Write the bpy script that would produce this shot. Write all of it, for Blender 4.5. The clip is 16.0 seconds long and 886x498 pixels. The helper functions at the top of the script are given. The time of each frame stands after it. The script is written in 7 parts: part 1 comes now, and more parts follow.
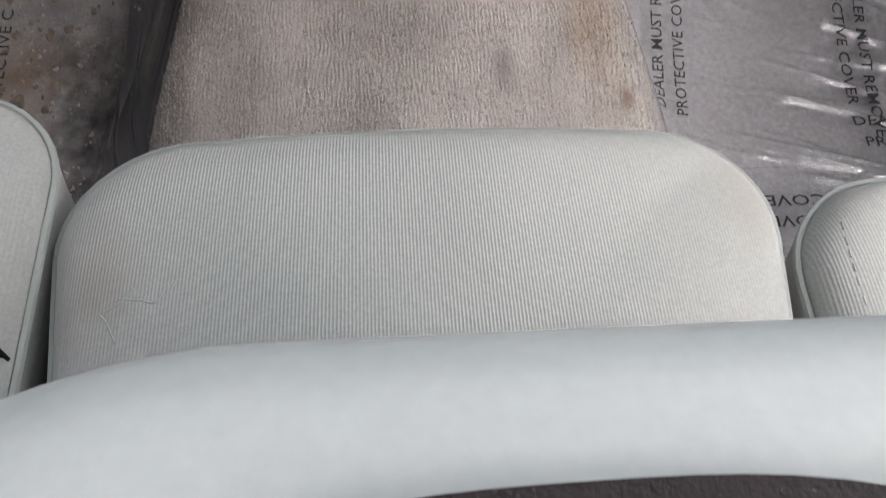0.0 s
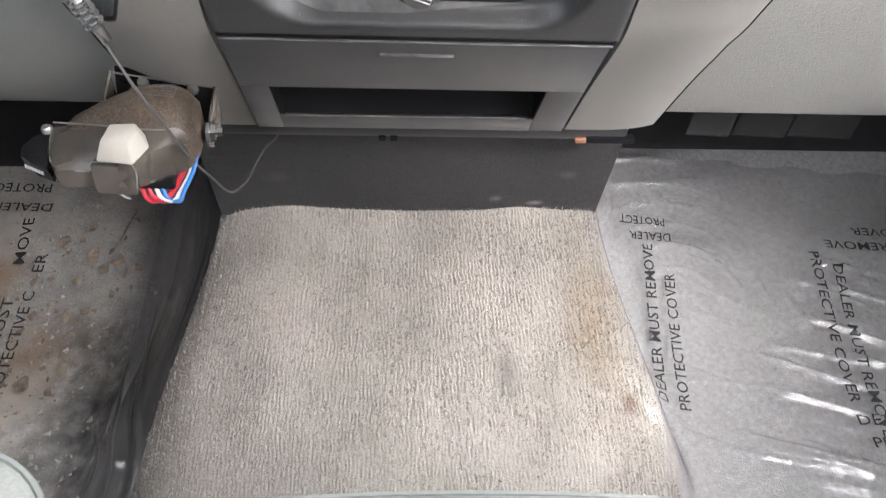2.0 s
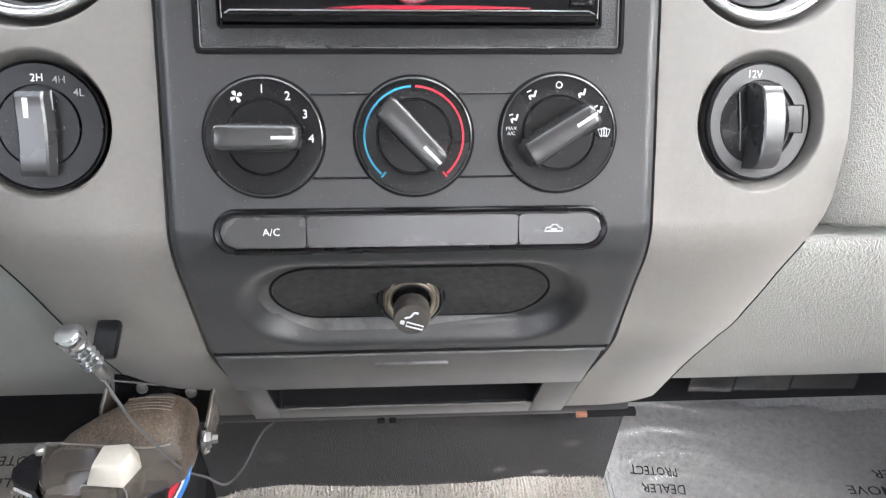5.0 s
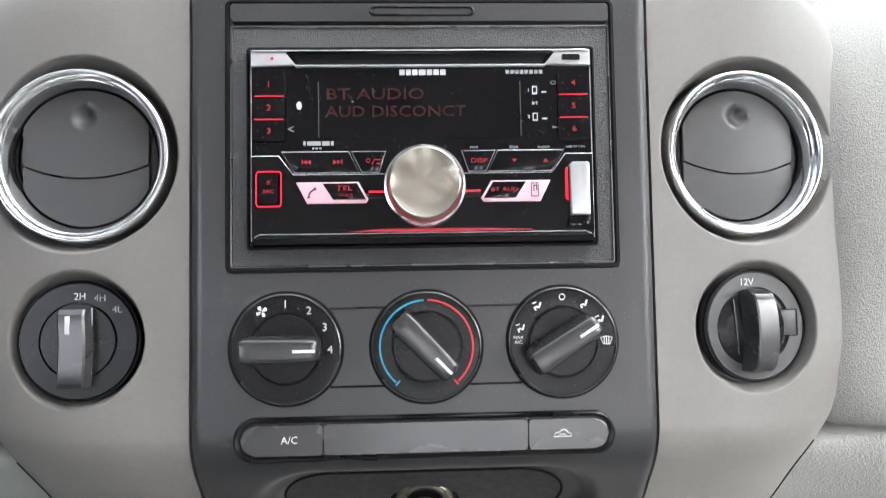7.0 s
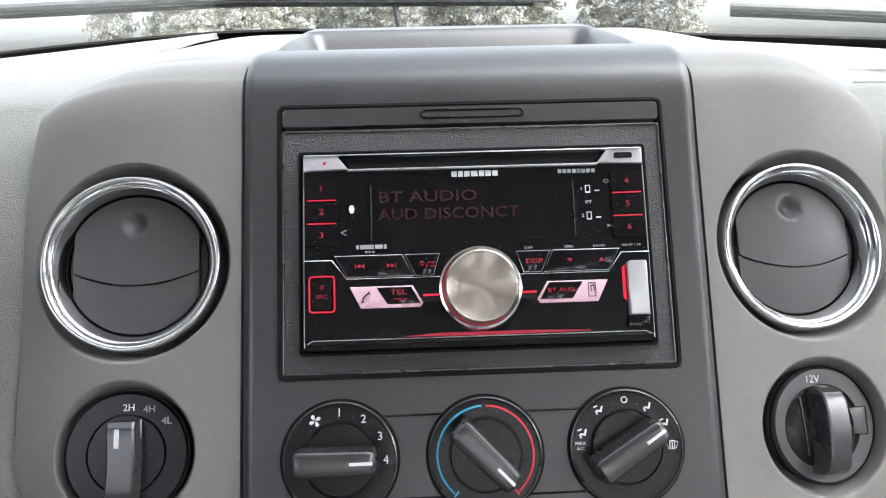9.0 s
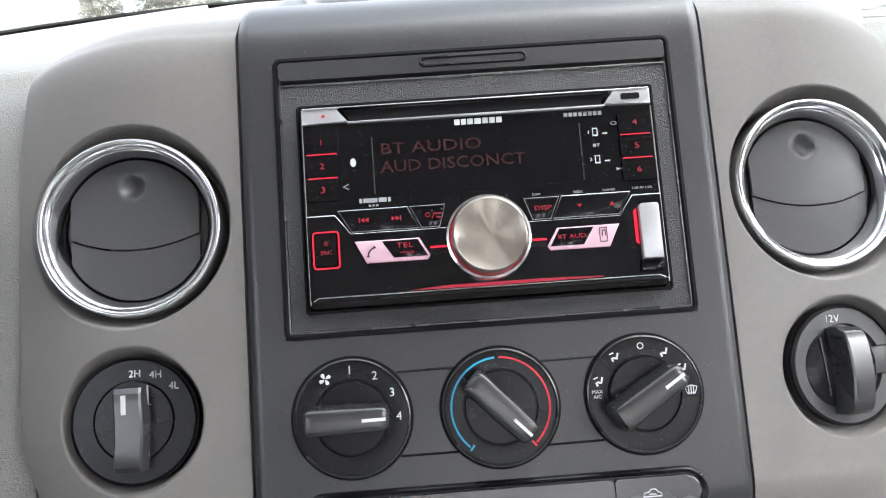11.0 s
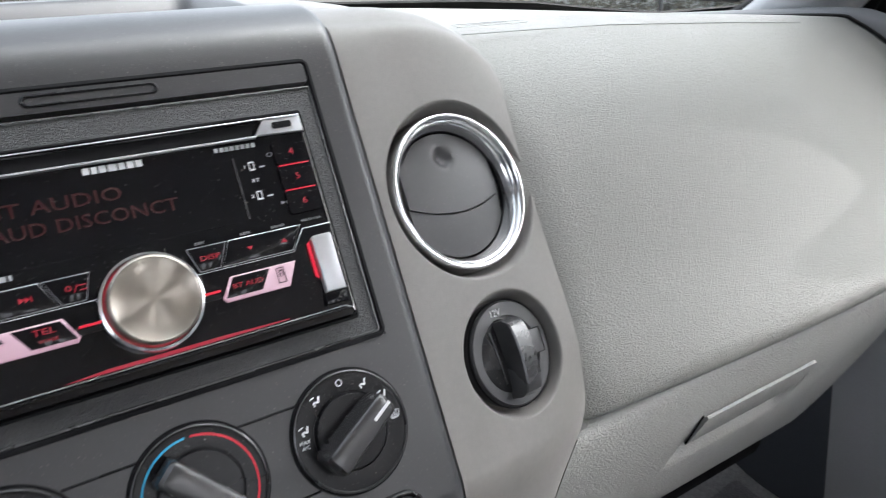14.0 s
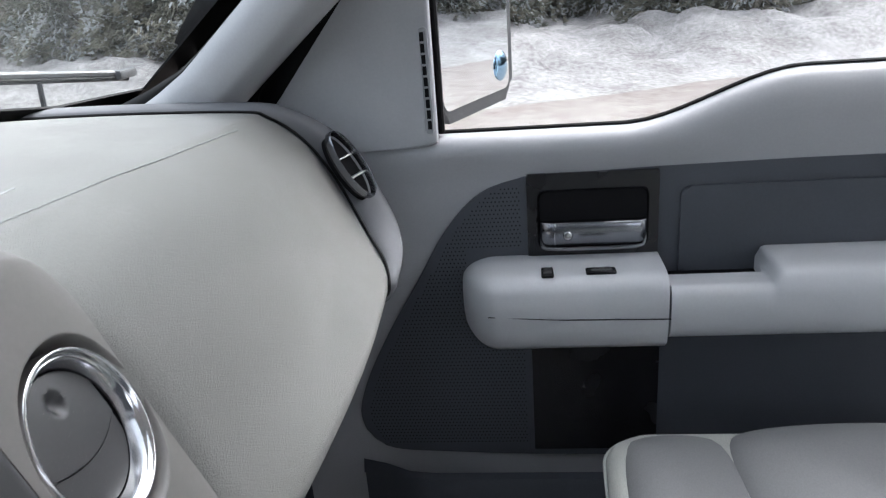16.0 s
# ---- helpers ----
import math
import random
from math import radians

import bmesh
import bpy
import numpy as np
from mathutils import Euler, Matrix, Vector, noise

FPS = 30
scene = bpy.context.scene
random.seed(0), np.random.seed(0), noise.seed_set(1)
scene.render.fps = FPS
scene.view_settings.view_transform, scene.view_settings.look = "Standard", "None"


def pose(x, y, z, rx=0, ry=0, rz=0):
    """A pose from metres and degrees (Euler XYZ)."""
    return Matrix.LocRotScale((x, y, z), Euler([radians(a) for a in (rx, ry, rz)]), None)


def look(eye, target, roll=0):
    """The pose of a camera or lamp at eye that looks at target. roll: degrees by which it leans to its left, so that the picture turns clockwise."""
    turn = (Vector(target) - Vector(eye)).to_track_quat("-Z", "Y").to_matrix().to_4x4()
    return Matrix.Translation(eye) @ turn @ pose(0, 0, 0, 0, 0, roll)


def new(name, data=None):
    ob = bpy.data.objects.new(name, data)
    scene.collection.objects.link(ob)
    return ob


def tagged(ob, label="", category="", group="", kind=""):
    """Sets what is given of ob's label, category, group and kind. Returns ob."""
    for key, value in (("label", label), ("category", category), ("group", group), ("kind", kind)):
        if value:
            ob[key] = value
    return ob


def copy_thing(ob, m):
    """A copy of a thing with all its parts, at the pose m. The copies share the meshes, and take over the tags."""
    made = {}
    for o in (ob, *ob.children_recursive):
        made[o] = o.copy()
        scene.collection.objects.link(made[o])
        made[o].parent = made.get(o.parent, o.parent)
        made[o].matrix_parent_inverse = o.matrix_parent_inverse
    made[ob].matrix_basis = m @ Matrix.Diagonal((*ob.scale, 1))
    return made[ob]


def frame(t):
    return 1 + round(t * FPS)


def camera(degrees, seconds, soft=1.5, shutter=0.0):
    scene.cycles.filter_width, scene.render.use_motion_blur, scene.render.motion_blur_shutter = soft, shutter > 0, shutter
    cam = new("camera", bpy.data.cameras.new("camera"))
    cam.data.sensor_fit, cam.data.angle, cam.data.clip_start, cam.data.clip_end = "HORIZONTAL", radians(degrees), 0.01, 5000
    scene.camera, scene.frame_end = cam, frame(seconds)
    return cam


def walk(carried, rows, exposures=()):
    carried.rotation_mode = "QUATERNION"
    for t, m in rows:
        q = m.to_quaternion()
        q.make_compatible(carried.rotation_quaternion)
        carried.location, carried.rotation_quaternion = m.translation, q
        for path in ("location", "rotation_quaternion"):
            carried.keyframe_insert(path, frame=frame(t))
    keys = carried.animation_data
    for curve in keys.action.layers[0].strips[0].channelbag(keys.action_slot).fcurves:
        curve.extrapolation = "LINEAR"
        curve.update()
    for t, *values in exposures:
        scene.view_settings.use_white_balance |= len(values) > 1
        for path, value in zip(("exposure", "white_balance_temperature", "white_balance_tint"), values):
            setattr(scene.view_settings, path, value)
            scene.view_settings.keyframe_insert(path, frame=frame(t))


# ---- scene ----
cam = camera(61.9, 16.0, soft=1.1, shutter=0.3)
PATH = [
    (0, -0.0121, -0.4749, 0.6040, 26.40, -2.11, -3.46),
    (0.5, -0.0118, -0.4647, 0.6122, 31.74, -2.11, -2.92),
    (1, -0.0155, -0.4489, 0.6252, 36.40, -2.39, -2.65),
    (1.5, -0.0107, -0.4334, 0.6348, 40.23, -2.68, -2.48),
    (2, -0.0141, -0.4181, 0.6446, 43.22, -2.91, -2.39),
    (2.5, -0.0207, -0.4039, 0.6512, 45.55, -3.05, -2.49),
    (3, -0.0213, -0.3984, 0.6583, 47.84, -2.99, -2.75),
    (3.5, -0.0226, -0.3855, 0.6642, 50.34, -2.67, -3.22),
    (4, -0.0211, -0.3783, 0.6753, 53.02, -2.17, -3.73),
    (4.2, -0.0165, -0.3763, 0.6799, 54.18, -1.89, -3.97),
    (6.3, -0.0054, -0.3795, 0.7134, 66.32, 0.04, -2.38),
    (6.5, -0.0066, -0.3810, 0.7157, 67.79, 0.05, -2.58),
    (7, -0.0063, -0.3850, 0.7264, 70.92, 0.03, -2.51),
    (7.5, -0.0081, -0.3848, 0.7361, 73.56, 0.03, -2.30),
    (8, -0.0176, -0.3831, 0.7446, 75.80, 0.38, -1.70),
    (8.2, -0.0228, -0.3810, 0.7442, 76.43, 0.50, -1.73),
    (10.3, -0.0307, -0.3627, 0.7311, 75.19, 3.12, -2.11),
    (10.5, -0.0307, -0.3623, 0.7259, 75.27, 3.34, -2.08),
    (11, -0.0314, -0.3664, 0.7247, 74.68, 3.51, -2.46),
    (11.5, -0.0459, -0.3609, 0.7232, 74.01, 3.40, -3.91),
    (12, -0.0426, -0.3535, 0.7212, 73.09, 3.05, -7.28),
    (12.5, -0.0330, -0.3526, 0.7169, 73.03, 2.46, -12.65),
    (13, -0.0389, -0.3699, 0.7167, 73.23, 2.16, -20.38),
    (13.5, -0.0511, -0.3547, 0.7339, 73.68, 3.20, -25.96),
    (14, -0.0506, -0.3294, 0.7334, 73.19, 4.76, -33.49),
    (14.3, -0.0582, -0.2969, 0.7479, 72.31, 5.60, -41.53),
    (14.5, -0.0673, -0.2695, 0.7663, 70.13, 3.51, -48.23),
    (14.8, -0.1017, -0.2231, 0.8072, 68.32, -0.05, -61.23),
    (15, -0.1118, -0.2015, 0.8347, 68.66, -1.44, -69.34),
    (15.5, -0.1015, -0.2282, 0.8696, 69.47, 2.21, -80.93),
    (16, -0.1178, -0.2030, 0.8483, 69.13, 4.06, -85.22),
]
EXPOSURES = [(0.0, 2.95, 6500, 19), (0.5, 3.05, 6500, 19), (1.0, 3.42, 6500, 15), (2.0, 3.8, 6450, 14), (4.2, 4.0, 6350, 12), (6.5, 3.8, 6300, 12), (7.0, 3.52, 6300, 11), (7.5, 3.35, 6300, 11), (8.0, 3.1, 6250, 12), (10.5, 3.2, 6250, 12), (12.0, 3.38, 6250, 12), (13.0, 3.35, 6250, 12), (13.5, 3.1, 6250, 11), (14.0, 2.9, 6200, 12), (15.0, 2.65, 6100, 12), (15.5, 2.35, 5950, 7), (16.0, 2.5, 6050, 13)]
walk(cam, [(t, pose(x, y, z, rx, ry, rz)) for t, x, y, z, rx, ry, rz in PATH], EXPOSURES)

# ---- world and light: bright overcast winter day ----
world = bpy.data.worlds.new("sky")
scene.world = world
world.use_nodes = True
wn = world.node_tree.nodes
wl = world.node_tree.links
sky = wn.new("ShaderNodeTexSky")
sky.sky_type = "NISHITA"
sky.sun_disc = False
sky.sun_elevation = radians(46)
sky.sun_rotation = radians(127)
sky.air_density = 1.0
sky.dust_density = 6.0
sky.ozone_density = 1.0
desat = wn.new("ShaderNodeHueSaturation")
desat.inputs["Saturation"].default_value = 0.25
wl.new(sky.outputs[0], desat.inputs["Color"])
wl.new(desat.outputs[0], wn["Background"].inputs[0])
wn["Background"].inputs[1].default_value = 0.15
sun_data = bpy.data.lights.new("sun", "SUN")
sun_data.energy = 0.55
sun_data.angle = radians(90)
sun_data.color = (1.0, 0.98, 0.95)
sun = new("sun", sun_data)
sun.matrix_world = look((3.6, -2.7, 4.6), (0, 0, 0))

# ---- materials ----


def material(name, color, rough=0.5, metal=0.0, var=0.12, grain=300.0, bump=0.0, bump_scale=400.0, coat=0.0, spec=0.5, stain=12.0, kind="noise", tint=None, dust=0.0, sheen=0.0):
    """A plain surface: colour with grain and broad stains, roughness that varies, fine relief. Object coordinates are metres."""
    m = bpy.data.materials.new(name)
    m.use_nodes = True
    n, l = m.node_tree.nodes, m.node_tree.links
    b = n["Principled BSDF"]
    co = n.new("ShaderNodeTexCoord")
    fine = n.new("ShaderNodeTexNoise")
    fine.inputs["Scale"].default_value = grain
    fine.inputs["Detail"].default_value = 3
    broad = n.new("ShaderNodeTexNoise")
    broad.inputs["Scale"].default_value = stain
    broad.inputs["Detail"].default_value = 5
    for t in (fine, broad):
        l.new(co.outputs["Object"], t.inputs["Vector"])
    mixf = n.new("ShaderNodeMath")
    mixf.operation = "ADD"
    l.new(fine.outputs["Fac"], mixf.inputs[0])
    l.new(broad.outputs["Fac"], mixf.inputs[1])
    ramp = n.new("ShaderNodeMapRange")
    ramp.inputs["From Min"].default_value = 0.6
    ramp.inputs["From Max"].default_value = 1.4
    l.new(mixf.outputs[0], ramp.inputs["Value"])
    mix = n.new("ShaderNodeMix")
    mix.data_type = "RGBA"
    lo = [c * (1 - var) for c in color]
    hi = [min(1.0, c * (1 + var)) for c in (tint or color)]
    mix.inputs["A"].default_value = (*lo, 1)
    mix.inputs["B"].default_value = (*hi, 1)
    l.new(ramp.outputs[0], mix.inputs["Factor"])
    out = mix.outputs["Result"]
    if dust > 0:
        spots = n.new("ShaderNodeTexNoise")
        spots.inputs["Scale"].default_value = 1000.0
        spots.inputs["Detail"].default_value = 1.0
        l.new(co.outputs["Object"], spots.inputs["Vector"])
        cut = n.new("ShaderNodeMapRange")
        cut.inputs["From Min"].default_value = 0.755 - dust * 0.1
        cut.inputs["From Max"].default_value = 0.80
        cut.inputs["To Max"].default_value = 0.3
        l.new(spots.outputs["Fac"], cut.inputs["Value"])
        mix2 = n.new("ShaderNodeMix")
        mix2.data_type = "RGBA"
        mix2.inputs["B"].default_value = (0.35, 0.33, 0.3, 1)
        l.new(cut.outputs[0], mix2.inputs["Factor"])
        l.new(out, mix2.inputs["A"])
        out = mix2.outputs["Result"]
    l.new(out, b.inputs["Base Color"])
    rr = n.new("ShaderNodeMapRange")
    rr.inputs["From Min"].default_value = 0.3
    rr.inputs["From Max"].default_value = 0.7
    rr.inputs["To Min"].default_value = max(0.02, rough * 0.85)
    rr.inputs["To Max"].default_value = min(1.0, rough * 1.15)
    l.new(broad.outputs["Fac"], rr.inputs["Value"])
    l.new(rr.outputs[0], b.inputs["Roughness"])
    b.inputs["Metallic"].default_value = metal
    b.inputs["Specular IOR Level"].default_value = spec
    b.inputs["Coat Weight"].default_value = coat
    b.inputs["Coat Roughness"].default_value = 0.08
    b.inputs["Sheen Weight"].default_value = sheen
    b.inputs["Sheen Roughness"].default_value = 0.5
    if bump > 0:
        if kind == "leather":
            tex = n.new("ShaderNodeTexVoronoi")
            tex.feature = "SMOOTH_F1"
            tex.inputs["Scale"].default_value = bump_scale
            warp = n.new("ShaderNodeTexNoise")
            warp.inputs["Scale"].default_value = bump_scale * 0.35
            l.new(co.outputs["Object"], warp.inputs["Vector"])
            vm = n.new("ShaderNodeVectorMath")
            vm.operation = "MULTIPLY_ADD"
            vm.inputs[1].default_value = (0.012, 0.012, 0.012)
            l.new(warp.outputs["Color"], vm.inputs[0])
            l.new(co.outputs["Object"], vm.inputs[2])
            l.new(vm.outputs[0], tex.inputs["Vector"])
            src = tex.outputs["Distance"]
        elif kind == "ribs":
            tex = n.new("ShaderNodeTexWave")
            tex.bands_direction = "X"
            tex.inputs["Scale"].default_value = bump_scale
            tex.inputs["Distortion"].default_value = 0.6
            tex.inputs["Detail"].default_value = 1.0
            l.new(co.outputs["Object"], tex.inputs["Vector"])
            src = tex.outputs["Fac"]
        else:
            tex = n.new("ShaderNodeTexNoise")
            tex.inputs["Scale"].default_value = bump_scale
            tex.inputs["Detail"].default_value = 2
            l.new(co.outputs["Object"], tex.inputs["Vector"])
            src = tex.outputs["Fac"]
        bp = n.new("ShaderNodeBump")
        bp.inputs["Strength"].default_value = bump
        bp.inputs["Distance"].default_value = 0.001
        l.new(src, bp.inputs["Height"])
        l.new(bp.outputs[0], b.inputs["Normal"])
    return m


def glowing(name, color, strength, base=(0.02, 0.0, 0.0)):
    m = bpy.data.materials.new(name)
    m.use_nodes = True
    b = m.node_tree.nodes["Principled BSDF"]
    b.inputs["Base Color"].default_value = (*base, 1)
    b.inputs["Roughness"].default_value = 0.35
    b.inputs["Emission Color"].default_value = (*color, 1)
    b.inputs["Emission Strength"].default_value = strength
    return m


def clear(name, tint=(1, 1, 1), gloss_rough=0.02, ior=1.45, haze=0.0, haze_color=(0.6, 0.6, 0.6), bump=0.0, bump_scale=30.0, gain=1.0):
    """A thin clear sheet: it lets light straight through and mirrors by the Fresnel law, with some dusty haze, which
    also pales the windshield view.
    """
    m = bpy.data.materials.new(name)
    m.use_nodes = True
    n, l = m.node_tree.nodes, m.node_tree.links
    n.remove(n["Principled BSDF"])
    out = n["Material Output"]
    tr = n.new("ShaderNodeBsdfTransparent")
    tr.inputs["Color"].default_value = (*tint, 1)
    gl = n.new("ShaderNodeBsdfGlossy")
    gl.inputs["Roughness"].default_value = gloss_rough
    fr = n.new("ShaderNodeFresnel")
    fr.inputs["IOR"].default_value = ior
    mg = n.new("ShaderNodeMath")
    mg.operation = "MULTIPLY"
    mg.inputs[1].default_value = gain
    mg.use_clamp = True
    l.new(fr.outputs[0], mg.inputs[0])
    mx = n.new("ShaderNodeMixShader")
    l.new(mg.outputs[0], mx.inputs[0])
    l.new(tr.outputs[0], mx.inputs[1])
    l.new(gl.outputs[0], mx.inputs[2])
    last = mx
    co = n.new("ShaderNodeTexCoord")
    if haze > 0:
        df = n.new("ShaderNodeBsdfDiffuse")
        df.inputs["Color"].default_value = (*haze_color, 1)
        nz = n.new("ShaderNodeTexNoise")
        nz.inputs["Scale"].default_value = 14.0
        nz.inputs["Detail"].default_value = 6
        l.new(co.outputs["Object"], nz.inputs["Vector"])
        mr = n.new("ShaderNodeMapRange")
        mr.inputs["From Min"].default_value = 0.35
        mr.inputs["From Max"].default_value = 0.75
        mr.inputs["To Min"].default_value = haze * 0.4
        mr.inputs["To Max"].default_value = haze * 1.6
        l.new(nz.outputs["Fac"], mr.inputs["Value"])
        m2 = n.new("ShaderNodeMixShader")
        l.new(mr.outputs[0], m2.inputs[0])
        l.new(mx.outputs[0], m2.inputs[1])
        l.new(df.outputs[0], m2.inputs[2])
        last = m2
    if bump > 0:
        bt = n.new("ShaderNodeTexNoise")
        bt.inputs["Scale"].default_value = bump_scale
        bt.inputs["Detail"].default_value = 4
        bt.inputs["Distortion"].default_value = 0.8
        l.new(co.outputs["Object"], bt.inputs["Vector"])
        bp = n.new("ShaderNodeBump")
        bp.inputs["Strength"].default_value = bump
        bp.inputs["Distance"].default_value = 0.01
        l.new(bt.outputs["Fac"], bp.inputs["Height"])
        l.new(bp.outputs[0], gl.inputs["Normal"])
        l.new(bp.outputs[0], fr.inputs["Normal"])
    l.new(last.outputs[0], out.inputs["Surface"])
    return m


BLACK = material("matte_black_plastic", (0.0135, 0.014, 0.0158), 0.38, bump=0.10, bump_scale=1500, var=0.14, dust=0.7, spec=0.85, sheen=0.10)
BLACK_GRAIN = material("grained_black_plastic", (0.034, 0.034, 0.036), 0.42, bump=1.0, bump_scale=900, var=0.25, grain=700, kind="leather", spec=0.8)
BLACK_GLOSS = material("gloss_black_plastic", (0.0025, 0.0025, 0.0036), 0.11, var=0.2, dust=0.45, spec=0.3)
BLACK_DIAL = material("satin_black_plastic", (0.0055, 0.0055, 0.0065), 0.28, var=0.15, dust=0.6, spec=0.3)
KNOB_BLACK = material("soft_black_knob", (0.030, 0.030, 0.031), 0.27, var=0.1, spec=0.85)
VENTGRAY = material("dark_gray_vent_plastic", (0.050, 0.050, 0.052), 0.42, var=0.08, dust=0.3)
MIDBEZEL = material("satin_charcoal_plastic", (0.045, 0.045, 0.047), 0.42, var=0.08, dust=0.3)
# Joints and dark parts; also paints the shade of hollows and underdash space
DARK = material("dark_part_and_shade", (0.006, 0.006, 0.007), 0.7, var=0.2, spec=0.15)
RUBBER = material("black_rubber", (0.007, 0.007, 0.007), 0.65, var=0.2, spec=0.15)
TRIM = material("warm_gray_trim_plastic", (0.165, 0.157, 0.147), 0.5, bump=0.15, bump_scale=1600, var=0.07, sheen=0.08)
PAD = material("grained_light_gray_vinyl", (0.191, 0.190, 0.178), 0.5, bump=0.7, bump_scale=760, kind="leather", var=0.05)
CAPGRAY = material("mid_gray_plastic", (0.38, 0.39, 0.40), 0.5, bump=0.15, bump_scale=1500, var=0.05)
# CAPGRAY lightened for the window light that falls on the armrest
ARMGRAY = material("lit_gray_armrest_vinyl", (0.50, 0.515, 0.525), 0.42, bump=0.15, bump_scale=1500, var=0.05)
GLOVE = material("pebbled_gray_plastic", (0.31, 0.31, 0.292), 0.55, bump=0.7, bump_scale=520, var=0.05, kind="leather")
KNEE = material("smooth_gray_plastic", (0.235, 0.245, 0.235), 0.45, bump=0.1, bump_scale=1500, var=0.05)
DOORDARK = material("charcoal_door_plastic", (0.072, 0.079, 0.092), 0.5, bump=0.25, bump_scale=1200, var=0.08, spec=0.3)
CHROME = material("chrome", (0.74, 0.74, 0.75), 0.15, metal=1.0, var=0.02)
BEZEL = material("deep_gloss_black_plastic", (0.010, 0.010, 0.012), 0.26, var=0.2, spec=0.6)
LIGHTERGRAY = material("worn_dark_knob", (0.055, 0.050, 0.046), 0.4, var=0.3, grain=300, stain=60, dust=1.0)
BRASS = material("dusty_brass", (0.62, 0.56, 0.48), 0.34, metal=1.0, var=0.25, grain=200, stain=60)
DULLCHROME = material("dull_chrome", (0.30, 0.31, 0.33), 0.24, metal=1.0, var=0.05)
BRUSHED = material("brushed_steel", (0.47, 0.43, 0.375), 0.30, metal=1.0, var=0.04)
_bn = BRUSHED.node_tree.nodes
_tan = _bn.new("ShaderNodeTangent")
_tan.direction_type, _tan.axis = "RADIAL", "Z"
BRUSHED.node_tree.links.new(_tan.outputs[0], _bn["Principled BSDF"].inputs["Tangent"])
_bn["Principled BSDF"].inputs["Anisotropic"].default_value = 0.97
_bn["Principled BSDF"].inputs["Anisotropic Rotation"].default_value = 0.25
STEEL = material("satin_steel", (0.62, 0.60, 0.57), 0.28, metal=1.0, var=0.05)
ZINC = material("dull_zinc", (0.55, 0.55, 0.53), 0.35, metal=1.0, var=0.15)
SILVER = material("silver_paint", (0.55, 0.56, 0.58), 0.3, metal=0.6, var=0.04)
INK = material("white_ink", (0.62, 0.63, 0.64), 0.5, var=0.05)
INK_GRAY = material("gray_ink", (0.30, 0.31, 0.32), 0.5, var=0.05)
BLUE = material("blue_ink", (0.03, 0.32, 0.52), 0.45, var=0.05)
RED = material("red_ink", (0.55, 0.02, 0.04), 0.45, var=0.05)
GLOW_RED = glowing("lit_red", (1.0, 0.02, 0.06), 0.10)
GLOW_TEXT = glowing("lit_red_legend", (1.0, 0.03, 0.08), 0.05)
GLOW_SOFT = glowing("soft_red_glow", (1.0, 0.03, 0.09), 0.05)
DIM_EDGE = material("dull_dark_edge", (0.05, 0.05, 0.052), 0.3, var=0.1)
GLOW_DIM = glowing("dim_red_segments", (1.0, 0.02, 0.05), 0.0035, (0.008, 0.001, 0.001))
PINK = glowing("lit_pink_plastic", (1.0, 0.36, 0.55), 0.03, (0.50, 0.40, 0.44))
CARPET = material("beige_loop_carpet", (0.275, 0.253, 0.231), 0.95, var=0.30, grain=800, stain=9, bump=0.7, bump_scale=1250, tint=(0.40, 0.376, 0.346))
FELT = material("gray_footwell_carpet", (0.345, 0.345, 0.35), 0.95, var=0.30, grain=520, stain=170, bump=1.0, bump_scale=620)
DIRT = material("dirty_gray_carpet", (0.36, 0.355, 0.355), 0.95, var=0.34, grain=420, stain=26, bump=0.6, bump_scale=600, tint=(0.50, 0.48, 0.455))
CLOTH = material("gray_green_ribbed_cloth", (0.275, 0.298, 0.28), 0.85, var=0.14, grain=600, stain=7, bump=0.20, bump_scale=205, kind="ribs", tint=(0.31, 0.315, 0.292))
# seat cloth darkened to stand for shade on the passenger bolsters
SHADED_CLOTH = material("shaded_seat_cloth", (0.125, 0.130, 0.132), 0.8, var=0.14, grain=500, stain=9, bump=0.2, bump_scale=900)
VINYL = material("gray_green_vinyl", (0.49, 0.525, 0.495), 0.36, var=0.06, bump=0.04, bump_scale=900)
PIPING = material("pale_green_piping", (0.25, 0.272, 0.255), 0.6, var=0.08)
HEADLINER = material("gray_headliner_cloth", (0.62, 0.62, 0.60), 0.95, var=0.06, bump=0.3, bump_scale=900)
# snow albedo lowered beyond its dirt to hold at the cab's exposure
SNOW = material("darkened_dirty_snow", (0.21, 0.19, 0.175), 0.8, var=0.36, grain=16.0, stain=1.6, bump=1.0, bump_scale=9, tint=(0.38, 0.365, 0.35))
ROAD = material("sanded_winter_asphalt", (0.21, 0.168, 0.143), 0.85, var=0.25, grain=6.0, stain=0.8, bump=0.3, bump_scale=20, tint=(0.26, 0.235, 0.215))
NEEDLES = material("spruce_needles", (0.16, 0.18, 0.15), 0.85, var=0.4, grain=3.0, stain=0.6, tint=(0.22, 0.20, 0.155))
SNOWY = material("snow_on_needles", (0.5, 0.51, 0.5), 0.85, var=0.2, grain=3.0, stain=1.0)
BARK = material("gray_brown_bark", (0.10, 0.08, 0.065), 0.9, var=0.3, grain=12, stain=2, bump=0.8, bump_scale=25)
REDPAINT = material("dark_red_car_paint", (0.22, 0.012, 0.015), 0.3, coat=0.6, var=0.05)
SMOKE = clear("smoky_clear_plastic", (0.40, 0.37, 0.34), 0.15, 1.5, haze=0.62, haze_color=(0.14, 0.124, 0.108), gain=1.8)
GLASS = clear("window_glass", (0.77, 0.785, 0.785), 0.0, 1.45, gain=0.5)
